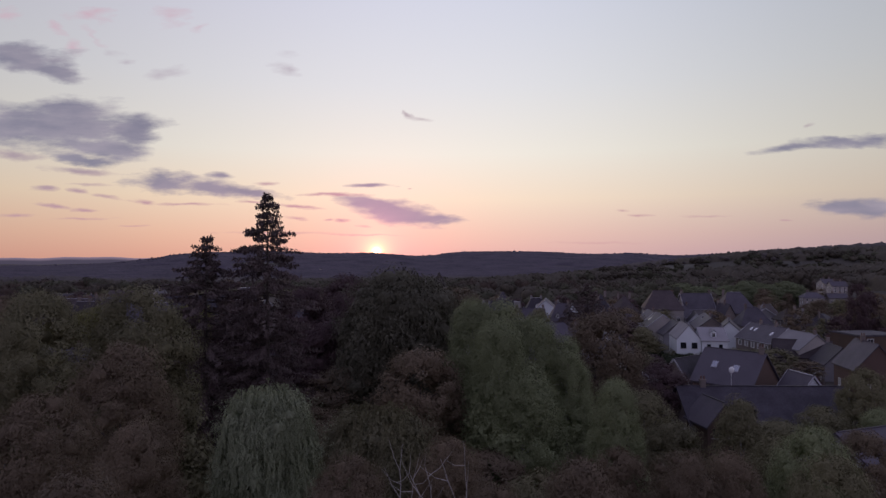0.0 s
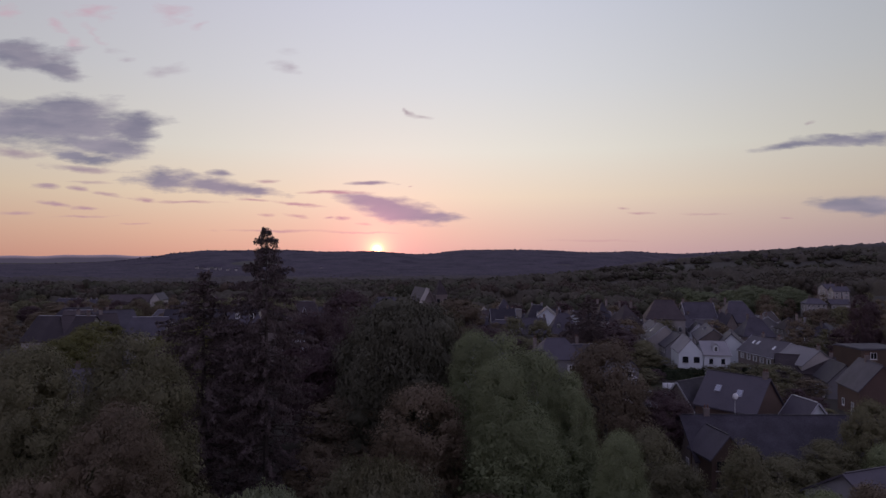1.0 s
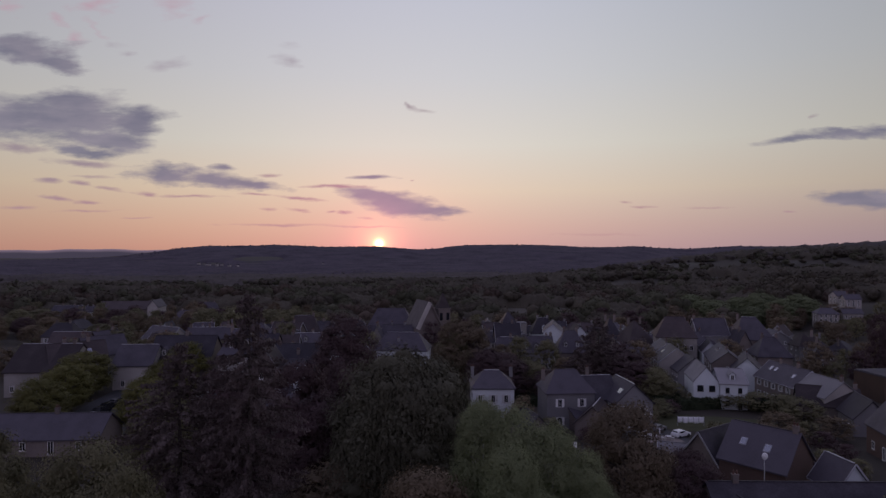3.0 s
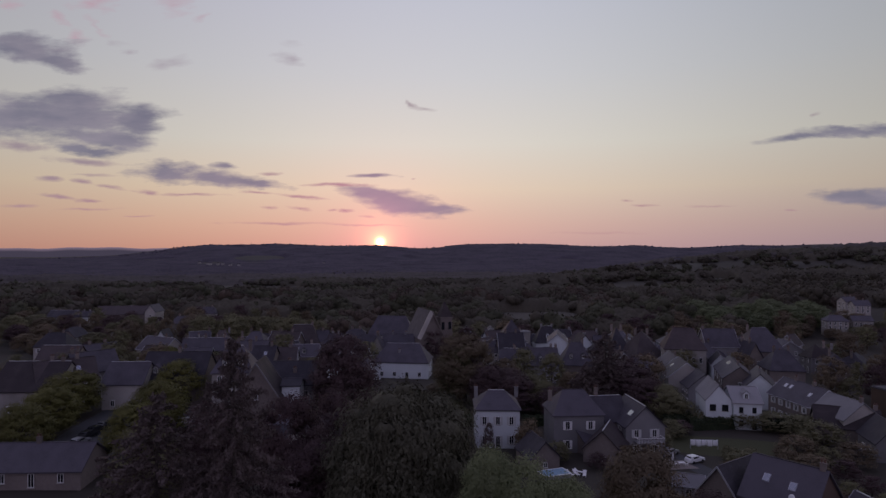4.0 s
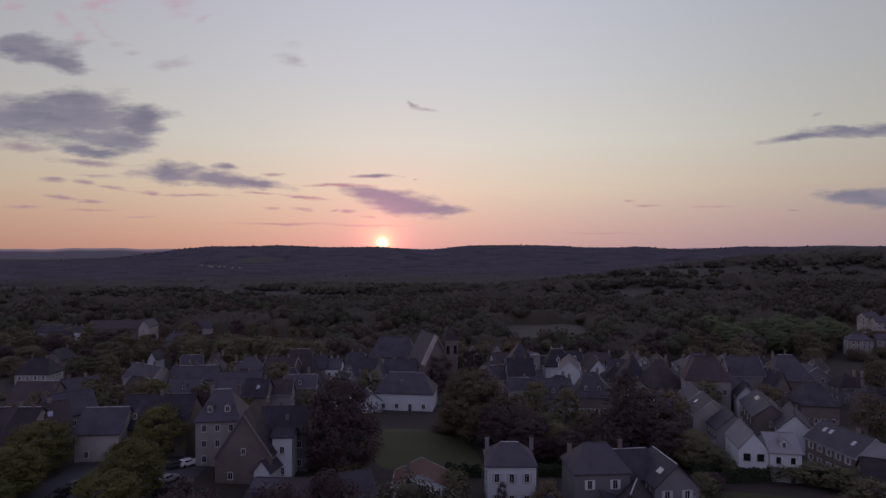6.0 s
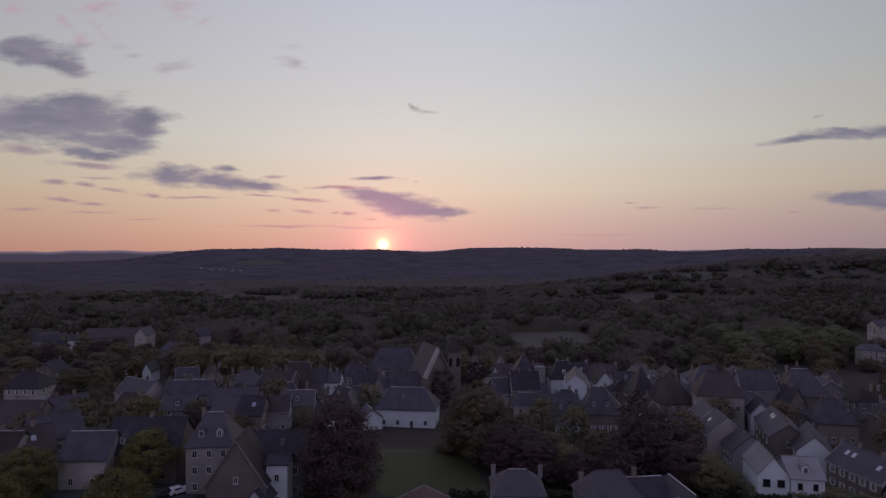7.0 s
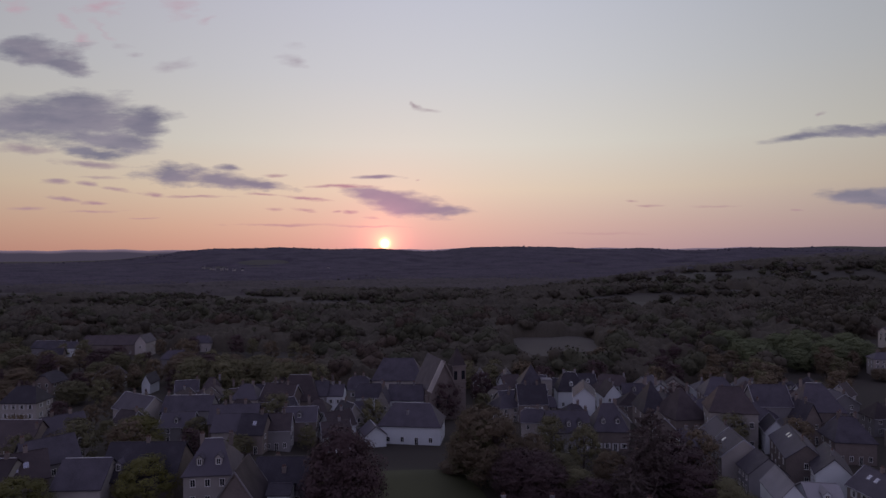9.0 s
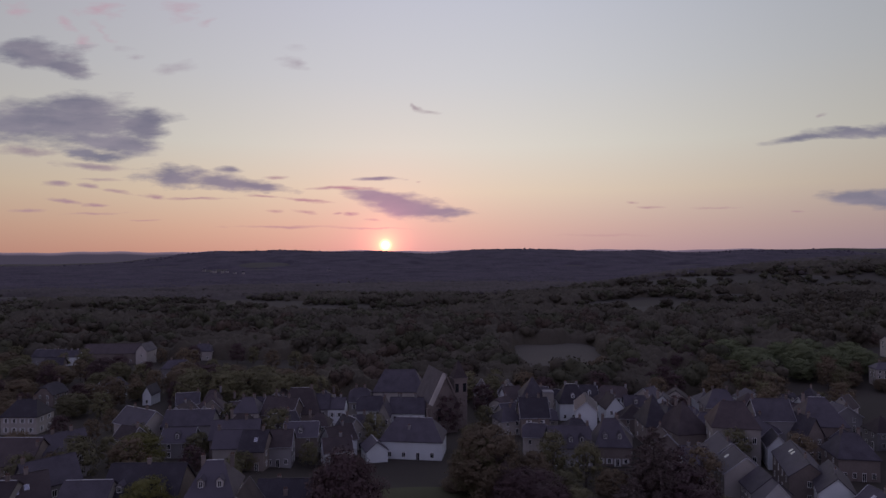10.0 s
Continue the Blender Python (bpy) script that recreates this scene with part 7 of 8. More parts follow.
tree("round", "copper", 132.4, 381.2, 9.5, 9.1, 8, "low", 267)
tree("round", "rust", 95.2, 424.8, 11.3, 10.7, 7, "low", 337)
tree("round", "rust", 124.1, 421.6, 6.5, 6.2, 3, "low", 162)
tree("round", "copper", 132.5, 379.5, 7.2, 6.8, 3, "low", 114)
tree("round", "oak", 99.8, 419.5, 8.4, 8.0, 8, "low", 148)
tree("round", "oak", 91.6, 403.7, 8.8, 8.4, 8, "low", 16)
tree("round", "oak", 121.2, 312.7, 9.9, 9.4, 8, "low", 320)
tree("round", "copper", 140.3, 424.6, 7.5, 7.2, 8, "low", 191)
tree("round", "oak", 107.1, 324.5, 8.2, 7.7, 3, "low", 188)
tree("round", "oak", 58.3, 323.1, 7.6, 7.2, 8, "low", 131)
tree("round", "copper", 84.1, 348.9, 11.3, 10.7, 7, "low", 277)
tree("round", "copper", 107.0, 372.8, 6.3, 6.0, 7, "low", 55)
tree("round", "rust", 72.3, 362.8, 9.5, 9.0, 8, "low", 259)
tree("round", "rust", 87.7, 352.2, 6.7, 6.4, 8, "low", 63)
tree("round", "rust", 125.9, 357.9, 10.6, 10.1, 3, "low", 299)
tree("round", "copper", 88.6, 376.6, 8.9, 8.5, 3, "low", 214)
tree("round", "rust", 104.8, 305.0, 10.2, 9.7, 8, "low", 284)
tree("round", "copper", 121.4, 373.9, 8.4, 8.0, 3, "low", 199)
tree("round", "copper", 114.0, 373.5, 8.2, 7.8, 3, "low", 354)
tree("round", "copper", 126.6, 365.1, 8.9, 8.5, 8, "low", 261)
tree("round", "rust", 130.8, 341.6, 10.5, 10.0, 8, "low", 10)
tree("round", "rust", 125.9, 306.1, 11.6, 11.1, 7, "low", 142)
tree("round", "copper", 78.7, 364.3, 6.6, 6.3, 3, "low", 147)
tree("round", "copper", 142.9, 403.5, 11.6, 11.0, 3, "low", 242)
tree("round", "oak", 133.4, 314.5, 9.7, 9.3, 7, "low", 10)
tree("round", "copper", 90.3, 385.9, 8.3, 7.9, 7, "low", 63)
tree("round", "rust", 71.7, 316.9, 7.4, 7.1, 7, "low", 321)
tree("round", "copper", 92.4, 343.9, 6.9, 6.6, 3, "low", 56)
tree("round", "oak", -105.9, 284.0, 14.1, 13.4, 7, "low", 331)
tree("round", "oak", -64.8, 284.8, 13.8, 13.1, 3, "low", 43)
tree("round", "oak", -94.0, 287.5, 13.2, 12.5, 8, "low", 110)
tree("round", "oak", -78.8, 295.4, 13.2, 12.6, 8, "low", 281)
tree("round", "oak", -92.9, 291.8, 13.9, 13.2, 8, "low", 179)
tree("round", "oak", -74.6, 292.2, 12.8, 12.2, 8, "low", 99)
tree("round", "oak", -56.4, 285.1, 13.0, 12.3, 7, "low", 208)
tree("round", "oak", -67.9, 280.3, 14.2, 13.5, 8, "low", 358)
tree("round", "oak", -110.1, 305.4, 11.9, 11.3, 8, "low", 269)
tree("round", "oak", -109.3, 291.6, 11.7, 11.2, 3, "low", 213)
tree("round", "oak", -74.4, 291.7, 11.7, 11.1, 7, "low", 241)
tree("round", "oak", -110.2, 298.8, 13.8, 13.1, 8, "low", 41)
tree("round", "oak", -100.2, 305.7, 14.3, 13.6, 3, "low", 302)
tree("round", "oak", -87.5, 294.1, 13.5, 12.9, 8, "low", 145)
tree("round", "rust", -184.9, 345.2, 11.0, 8.4, 8, "low", 64)
tree("round", "rust", 90.9, 213.3, 10.8, 9.3, 3, "low", 19)
tree("round", "rust", 167.2, 329.6, 12.6, 10.0, 7, "low", 103)
tree("round", "oak", -209.4, 183.7, 11.0, 8.2, 8, "low", 114)
tree("round", "oak", -200.8, 376.5, 12.3, 9.7, 3, "low", 339)
tree("round", "oak", 177.2, 282.6, 9.9, 8.0, 8, "low", 128)
tree("round", "rust", -100.6, 320.9, 10.7, 8.7, 8, "low", 88)
tree("round", "copper", -165.7, 187.9, 12.2, 10.4, 8, "low", 15)
tree("round", "oak", -116.9, 398.1, 10.3, 7.4, 8, "low", 198)
tree("round", "oak", 2.5, 304.3, 13.2, 11.1, 3, "low", 248)
tree("round", "rust", 152.4, 182.5, 9.1, 7.9, 7, "low", 59)
tree("round", "copper", 125.8, 180.4, 7.8, 5.8, 7, "low", 91)
tree("round", "copper", 212.2, 199.3, 9.7, 7.6, 3, "low", 342)
tree("round", "rust", 182.5, 242.6, 7.2, 6.0, 8, "low", 25)
tree("round", "oak", -190.2, 303.0, 7.2, 6.1, 8, "low", 55)
tree("round", "rust", 148.0, 214.7, 12.7, 10.6, 3, "low", 78)
tree("round", "oak", -79.0, 251.9, 8.6, 6.4, 7, "low", 144)
tree("round", "rust", -42.6, 325.6, 8.0, 6.8, 7, "low", 349)
tree("round", "oak", -214.0, 250.7, 7.5, 6.4, 3, "low", 204)
tree("round", "oak", 220.9, 179.1, 8.8, 6.2, 8, "low", 104)
tree("round", "copper", -155.8, 353.0, 8.8, 7.3, 8, "low", 19)
tree("round", "rust", -3.1, 312.3, 9.7, 7.4, 8, "low", 135)
tree("round", "oak", -70.8, 316.0, 7.1, 5.2, 7, "low", 26)
tree("round", "oak", -162.1, 261.6, 7.2, 5.5, 3, "low", 160)
tree("round", "oak", 108.3, 185.7, 7.6, 5.8, 8, "low", 245)
tree("round", "copper", 190.3, 292.1, 7.7, 5.8, 8, "low", 165)
tree("round", "oak", 167.7, 204.3, 9.6, 8.6, 3, "low", 60)
tree("round", "rust", -133.6, 190.4, 11.5, 10.2, 7, "low", 206)
tree("round", "oak", 116.7, 287.1, 11.7, 9.9, 3, "low", 89)
tree("round", "oak", -81.8, 278.3, 8.5, 7.1, 8, "low", 147)
tree("round", "rust", -146.0, 382.8, 10.9, 9.6, 8, "low", 2)
tree("round", "rust", 149.2, 224.6, 12.8, 9.2, 8, "low", 30)
tree("round", "rust", -150.2, 196.0, 9.2, 7.2, 3, "low", 114)
tree("round", "oak", -191.3, 189.1, 11.7, 9.2, 8, "low", 282)
tree("round", "rust", -205.5, 294.8, 11.4, 10.0, 7, "low", 23)
tree("round", "copper", -210.7, 197.4, 12.0, 10.5, 7, "low", 164)
tree("round", "copper", -113.0, 287.9, 10.1, 7.4, 7, "low", 183)
tree("round", "copper", -167.5, 212.0, 8.6, 6.4, 3, "low", 318)
tree("round", "rust", -120.1, 179.7, 9.1, 7.4, 3, "low", 129)
tree("round", "rust", -231.0, 217.6, 9.2, 6.8, 8, "low", 150)
tree("round", "rust", 142.4, 279.3, 12.3, 10.1, 7, "low", 280)
tree("round", "oak", 30.3, 201.0, 12.0, 8.7, 8, "low", 244)
tree("round", "oak", -199.8, 256.4, 9.5, 8.5, 7, "low", 166)
tree("round", "oak", -184.3, 206.4, 9.5, 8.2, 7, "low", 116)
tree("round", "copper", -10.2, 317.2, 9.1, 7.9, 8, "low", 231)
tree("round", "rust", -172.0, 201.2, 9.9, 7.9, 8, "low", 163)
tree("round", "copper", -173.1, 335.9, 10.5, 8.7, 7, "low", 70)
tree("round", "oak", 217.6, 326.1, 9.8, 6.9, 8, "low", 288)
tree("round", "rust", 106.5, 191.3, 12.7, 9.5, 3, "low", 16)
tree("round", "rust", 166.2, 279.8, 8.7, 7.2, 8, "low", 189)
tree("round", "rust", -201.7, 343.4, 10.2, 7.5, 7, "low", 109)
tree("round", "copper", 34.2, 298.3, 12.1, 10.5, 8, "low", 149)
tree("round", "oak", 71.4, 315.9, 8.1, 7.1, 3, "low", 175)
tree("round", "copper", 181.5, 287.7, 8.8, 6.8, 3, "low", 162)
tree("round", "oak", 107.9, 317.8, 7.4, 6.5, 8, "low", 25)
tree("round", "oak", 23.3, 209.5, 12.2, 8.9, 8, "low", 27)
tree("round", "oak", -190.2, 205.1, 9.7, 7.5, 8, "low", 240)
tree("round", "copper", -203.7, 187.3, 9.8, 7.9, 3, "low", 343)
tree("round", "oak", -213.7, 378.8, 9.8, 7.2, 3, "low", 292)
tree("round", "rust", 146.4, 180.5, 11.9, 10.2, 7, "low", 340)
tree("round", "copper", -150.8, 398.1, 11.1, 8.8, 8, "low", 90)
tree("round", "oak", -27.9, 235.3, 11.1, 8.8, 7, "low", 181)
tree("round", "oak", -236.0, 380.8, 8.2, 6.7, 7, "low", 196)
tree("round", "rust", 160.6, 318.1, 12.2, 9.1, 7, "low", 302)
tree("round", "oak", -94.6, 221.8, 8.4, 7.3, 8, "low", 102)
tree("round", "rust", -133.9, 298.8, 9.7, 7.6, 3, "low", 357)
tree("round", "oak", -206.7, 356.0, 9.3, 8.3, 8, "low", 176)
tree("round", "oak", 224.5, 207.7, 7.2, 5.2, 3, "low", 44)
tree("round", "oak", 219.3, 287.2, 7.5, 5.3, 3, "low", 107)
tree("round", "copper", 7.8, 282.4, 12.4, 9.6, 3, "low", 181)
tree("round", "rust", -224.6, 231.0, 7.6, 5.7, 7, "low", 295)
tree("round", "rust", -52.1, 295.3, 7.4, 6.0, 7, "low", 58)
tree("round", "copper", -69.0, 196.8, 8.1, 6.7, 3, "low", 50)
tree("round", "copper", -183.9, 224.0, 7.8, 7.0, 8, "low", 217)
tree("round", "oak", 204.0, 223.1, 8.0, 5.8, 8, "low", 105)
tree("round", "rust", -100.4, 190.6, 8.2, 6.0, 3, "low", 350)
tree("round", "rust", 179.3, 232.2, 12.2, 10.4, 3, "low", 335)
tree("round", "rust", 216.1, 264.7, 11.0, 9.0, 8, "low", 70)
tree("round", "oak", -135.1, 211.2, 7.7, 6.6, 3, "low", 339)
tree("round", "copper", 77.5, 269.6, 10.0, 8.8, 3, "low", 50)
tree("round", "rust", -97.5, 366.4, 12.7, 9.2, 7, "low", 70)
tree("round", "copper", -218.7, 174.0, 7.7, 6.6, 8, "low", 124)
tree("round", "rust", 205.1, 196.1, 7.5, 5.6, 8, "low", 295)
tree("round", "rust", 198.0, 227.2, 10.3, 9.1, 8, "low", 332)
tree("round", "oak", -246.7, 200.9, 10.8, 9.1, 7, "low", 225)
tree("round", "copper", -183.3, 319.0, 12.7, 10.7, 3, "low", 323)
tree("round", "oak", 138.4, 243.9, 9.0, 7.2, 3, "low", 81)
tree("round", "rust", 145.3, 244.4, 12.6, 11.0, 7, "low", 266)
tree("round", "oak", 1.4, 231.5, 8.7, 6.3, 8, "low", 218)
tree("round", "oak", 137.2, 284.4, 7.4, 6.6, 8, "low", 323)
tree("round", "copper", 217.4, 297.1, 9.9, 7.1, 7, "low", 56)
tree("round", "rust", 202.3, 244.5, 12.2, 10.7, 3, "low", 175)
tree("round", "rust", -62.9, 297.1, 12.0, 9.7, 7, "low", 111)
tree("round", "oak", -55.1, 224.1, 12.5, 9.7, 8, "low", 6)
tree("round", "oak", -74.9, 316.9, 7.3, 5.4, 7, "low", 290)
tree("round", "rust", 208.0, 301.7, 9.5, 8.5, 7, "low", 158)
tree("round", "oak", -90.0, 385.6, 9.4, 8.2, 7, "low", 106)
tree("round", "rust", -169.5, 195.1, 11.1, 9.0, 3, "low", 224)
tree("round", "rust", -146.9, 375.1, 12.8, 9.1, 3, "low", 270)
tree("round", "rust", -90.6, 315.0, 8.9, 7.1, 3, "low", 292)
tree("round", "copper", -119.6, 187.2, 7.4, 6.4, 8, "low", 349)
tree("round", "oak", 124.8, 206.6, 8.2, 6.3, 7, "low", 150)
tree("round", "copper", 86.1, 326.8, 8.8, 6.6, 8, "low", 246)
tree("round", "oak", 162.2, 311.6, 11.4, 8.0, 8, "low", 6)
tree("round", "rust", 136.2, 215.1, 9.3, 8.0, 8, "low", 278)
tree("round", "rust", -148.6, 325.8, 7.1, 6.1, 8, "low", 57)
tree("round", "oak", -96.1, 207.8, 8.1, 6.0, 7, "low", 299)
tree("round", "copper", 171.6, 165.4, 7.2, 5.9, 3, "low", 178)
tree("round", "rust", 107.2, 309.4, 8.8, 6.9, 3, "low", 145)
tree("round", "copper", -184.3, 166.2, 9.4, 8.2, 8, "low", 286)
tree("round", "oak", 8.9, 294.0, 8.7, 7.8, 3, "low", 55)
tree("round", "rust", -129.2, 182.2, 10.3, 7.5, 3, "low", 205)
tree("round", "oak", 197.6, 257.7, 8.5, 6.2, 3, "low", 54)
tree("round", "copper", -149.3, 283.3, 10.3, 8.0, 3, "low", 175)
tree("round", "oak", 177.2, 221.5, 9.7, 8.6, 3, "low", 165)
tree("round", "rust", -115.2, 233.5, 7.7, 6.1, 8, "low", 225)
tree("round", "copper", -72.8, 329.7, 7.8, 5.6, 3, "low", 217)
tree("round", "rust", 132.5, 206.9, 8.3, 6.4, 8, "low", 314)
tree("round", "copper", -170.7, 354.7, 11.7, 10.4, 8, "low", 64)
tree("round", "copper", -124.1, 231.9, 9.2, 6.9, 7, "low", 275)
tree("round", "oak", -225.1, 314.7, 11.9, 9.4, 3, "low", 61)
tree("round", "rust", 225.0, 284.4, 9.2, 8.0, 7, "low", 166)
tree("round", "oak", -73.7, 185.9, 7.6, 5.9, 7, "low", 79)
tree("round", "oak", 15.9, 324.7, 10.4, 8.4, 7, "low", 113)
tree("round", "rust", -121.8, 209.4, 9.8, 8.3, 8, "low", 175)
tree("round", "rust", -116.6, 247.5, 7.7, 6.4, 7, "low", 191)
tree("round", "oak", 141.3, 196.8, 12.1, 9.0, 7, "low", 142)
tree("round", "copper", 183.4, 192.3, 7.1, 6.0, 7, "low", 0)
tree("round", "oak", -174.9, 210.8, 9.2, 8.2, 3, "low", 20)
tree("round", "oak", 7.8, 260.5, 8.1, 7.2, 7, "low", 196)
tree("round", "rust", 179.6, 329.8, 9.5, 6.6, 7, "low", 47)
tree("round", "oak", -203.8, 277.0, 7.4, 5.9, 7, "low", 333)
tree("round", "rust", 219.4, 197.2, 12.0, 9.1, 3, "low", 151)
tree("round", "rust", 176.2, 185.8, 7.3, 5.3, 3, "low", 130)
tree("round", "rust", 110.9, 269.0, 12.9, 11.6, 3, "low", 237)
tree("round", "rust", 191.3, 226.1, 12.7, 10.0, 3, "low", 306)
tree("round", "oak", -252.5, 396.6, 11.2, 9.8, 8, "low", 14)
tree("round", "copper", -167.7, 279.5, 7.3, 6.4, 7, "low", 219)
tree("round", "rust", -235.8, 317.7, 12.9, 10.7, 8, "low", 91)
tree("round", "copper", 148.7, 290.9, 8.0, 6.0, 8, "low", 335)
tree("round", "oak", -142.4, 192.2, 9.4, 8.1, 3, "low", 183)
tree("round", "oak", -227.0, 279.6, 11.3, 9.8, 8, "low", 68)
tree("round", "oak", -149.9, 334.2, 10.6, 8.7, 7, "low", 318)
tree("round", "oak", -93.4, 189.0, 12.1, 9.9, 7, "low", 131)
tree("round", "rust", 26.6, 306.7, 12.8, 11.1, 7, "low", 62)
tree("round", "copper", 57.2, 306.4, 13.3, 11.2, 3, "low", 53)
tree("round", "copper", 89.7, 319.8, 12.7, 11.3, 7, "low", 305)
tree("round", "rust", 80.8, 300.0, 11.4, 9.4, 7, "low", 233)
tree("round", "oak", -56.3, 187.8, 7.2, 6.1, 7, "low", 353)
tree("round", "copper", -200.9, 285.7, 9.1, 7.5, 7, "low", 261)
tree("round", "oak", -204.9, 266.4, 7.2, 5.4, 8, "low", 45)
tree("round", "rust", 18.1, 309.6, 8.0, 6.1, 3, "low", 299)
tree("round", "copper", -8.6, 327.9, 9.2, 6.7, 3, "low", 38)
tree("round", "rust", -216.0, 262.0, 11.3, 8.4, 8, "low", 11)
tree("round", "rust", -224.5, 236.1, 7.5, 5.6, 8, "low", 75)
tree("round", "rust", 195.2, 328.6, 11.0, 9.5, 3, "low", 207)
tree("round", "rust", -170.2, 399.4, 9.6, 7.3, 3, "low", 40)
tree("round", "oak", -52.9, 170.0, 8.4, 7.1, 8, "low", 165)
tree("round", "rust", -205.1, 216.8, 7.8, 5.9, 3, "low", 311)
tree("round", "rust", -241.8, 329.9, 11.5, 8.3, 8, "low", 269)
tree("round", "copper", 107.4, 232.0, 8.6, 7.1, 3, "low", 103)
tree("round", "oak", 129.9, 317.5, 11.6, 9.2, 3, "low", 36)
tree("round", "copper", -225.9, 323.4, 11.8, 9.8, 7, "low", 251)
tree("round", "copper", 27.7, 231.0, 7.8, 6.5, 7, "low", 249)
tree("round", "rust", 126.8, 300.3, 8.6, 7.5, 3, "low", 313)
tree("round", "rust", 121.1, 310.9, 7.5, 6.3, 7, "low", 270)
tree("round", "rust", -76.1, 353.2, 12.2, 9.0, 3, "low", 155)
tree("round", "rust", 220.7, 250.7, 8.1, 5.9, 8, "low", 319)
tree("round", "oak", 166.3, 248.8, 11.9, 9.6, 3, "low", 9)
tree("round", "oak", -100.5, 167.9, 10.0, 7.5, 7, "low", 95)
tree("round", "oak", -254.0, 261.2, 11.6, 10.3, 3, "low", 1)
tree("round", "rust", -81.3, 190.0, 11.5, 9.8, 3, "low", 257)
tree("round", "copper", 118.1, 189.9, 10.4, 7.4, 8, "low", 197)
tree("round", "copper", -249.3, 191.8, 10.7, 9.5, 8, "low", 120)
tree("round", "copper", -128.2, 346.1, 9.1, 6.9, 3, "low", 10)
tree("round", "oak", -99.9, 178.8, 10.9, 7.7, 8, "low", 26)
tree("round", "rust", -130.4, 307.3, 11.8, 8.5, 7, "low", 269)
tree("round", "copper", 50.7, 194.0, 12.3, 9.8, 3, "low", 247)
tree("round", "rust", 56.6, 193.6, 12.9, 9.9, 3, "low", 7)
tree("round", "oak", -94.7, 325.2, 9.7, 8.4, 7, "low", 40)
tree("round", "oak", -42.9, 210.7, 7.2, 5.8, 7, "low", 338)
tree("round", "oak", -130.9, 266.0, 10.3, 8.5, 3, "low", 108)
tree("round", "oak", 12.6, 305.3, 11.3, 9.7, 7, "low", 61)
tree("round", "rust", 169.7, 192.7, 7.7, 6.3, 3, "low", 103)
tree("round", "oak", -129.1, 368.1, 7.8, 6.8, 8, "low", 297)
tree("round", "oak", 75.7, 219.2, 11.0, 9.8, 7, "low", 69)
tree("round", "rust", -199.9, 308.8, 9.1, 7.8, 7, "low", 344)
tree("round", "oak", -246.8, 249.4, 12.9, 9.4, 7, "low", 352)
tree("round", "copper", -126.1, 397.7, 12.4, 10.0, 7, "low", 348)
tree("round", "copper", -5.4, 255.4, 13.4, 10.8, 3, "low", 68)
# ---- parked cars, hedges ----
car(CAR_DARK, "dark grey", -69.6, 141.9, 80)
car(CAR_BLACK, "black", -69.7, 138.6, 78)
car(CAR_BLACK, "black", -69.6, 135.6, 82)
car(CAR_SILVER, "silver", -68.9, 131.5, 80)
car(CAR_DARK, "dark grey", -56.3, 153.6, 40)
car(CAR_WHITE, "white", -54.5, 155.2, 50)
car(CAR_SILVER, "silver", -54.6, 146.3, 60)
car(CAR_BLACK, "black", -53.2, 141.0, 60)
car(CAR_WHITE, "white", 47.9, 138.3, 30)
car(CAR_SILVER, "silver", 44.9, 143.3, 40)
hedge(-31.3, 160.8, -19.3, 163.1, 2.2, 2.0)
hedge(-2.4, 163.7, 5.1, 164.3, 2.0, 2.0)
hedge(51.4, 164.7, 58.7, 168.6, 2.2, 2.0)
hedge(56.5, 161.7, 74.2, 164.0, 2.4, 2.4)
hedge(73.0, 161.7, 84.6, 160.8, 2.4, 2.4)
hedge(17.6, 164.9, 22.7, 165.1, 2.0, 2.0)

# ---- the bare tree in front, the washing, the lamp ----
def bare_tree(x, y, height, seed):
    rng = np.random.default_rng(seed)
    top = new("bare_tree")
    top.matrix_basis = pose(x, y, gz(x, y))
    tagged(top, "leafless pale dead tree with forked branches", "tree")
    v, f = tube([[0, 0, -1], [0.1, 0, height * 0.4], [-0.1, 0.1, height * 0.88]], [0.085, 0.06, 0.022], 8)
    mesh_object("trunk", v, f, BIRCH, top, smooth=True)
    for k in range(2):
        z = height * rng.uniform(0.85, 0.88)
        th = rng.uniform(0, 2 * np.pi)
        out = rng.uniform(0.5, 1.5)
        p = np.array([0.0, 0, z])
        path, d = [p], np.array([np.cos(th) * out, np.sin(th) * out, 1.6])
        for j in range(6):
            d = d * 0.86 + rng.normal(size=3) * 0.34 + np.array([0, 0, 0.32])
            p = p + d / np.linalg.norm(d) * (height * 0.98 - z) / 5.2
            path.append(p)
        bits = [tube(path, np.linspace(0.021, 0.004, 7), 6)]
        for j in (2, 3, 4):
            q = path[j]
            w = rng.normal(size=3) + np.array([0, 0, 0.9])
            w /= np.linalg.norm(w)
            w2 = w + np.array([0, 0, 0.5])
            bits.append(tube([q, q + w * 0.45, q + w * 0.45 + w2 * 0.5], [0.013, 0.009, 0.003], 5))
        vv, ff = merge(bits)
        mesh_object("branch", vv, ff, BIRCH, top, smooth=True)
    return top


bare_tree(-0.25, 19.5, 20.1, 4)
bare_tree(-1.25, 19.8, 19.7, 6)
bare_tree(0.75, 20.5, 19.6, 9)


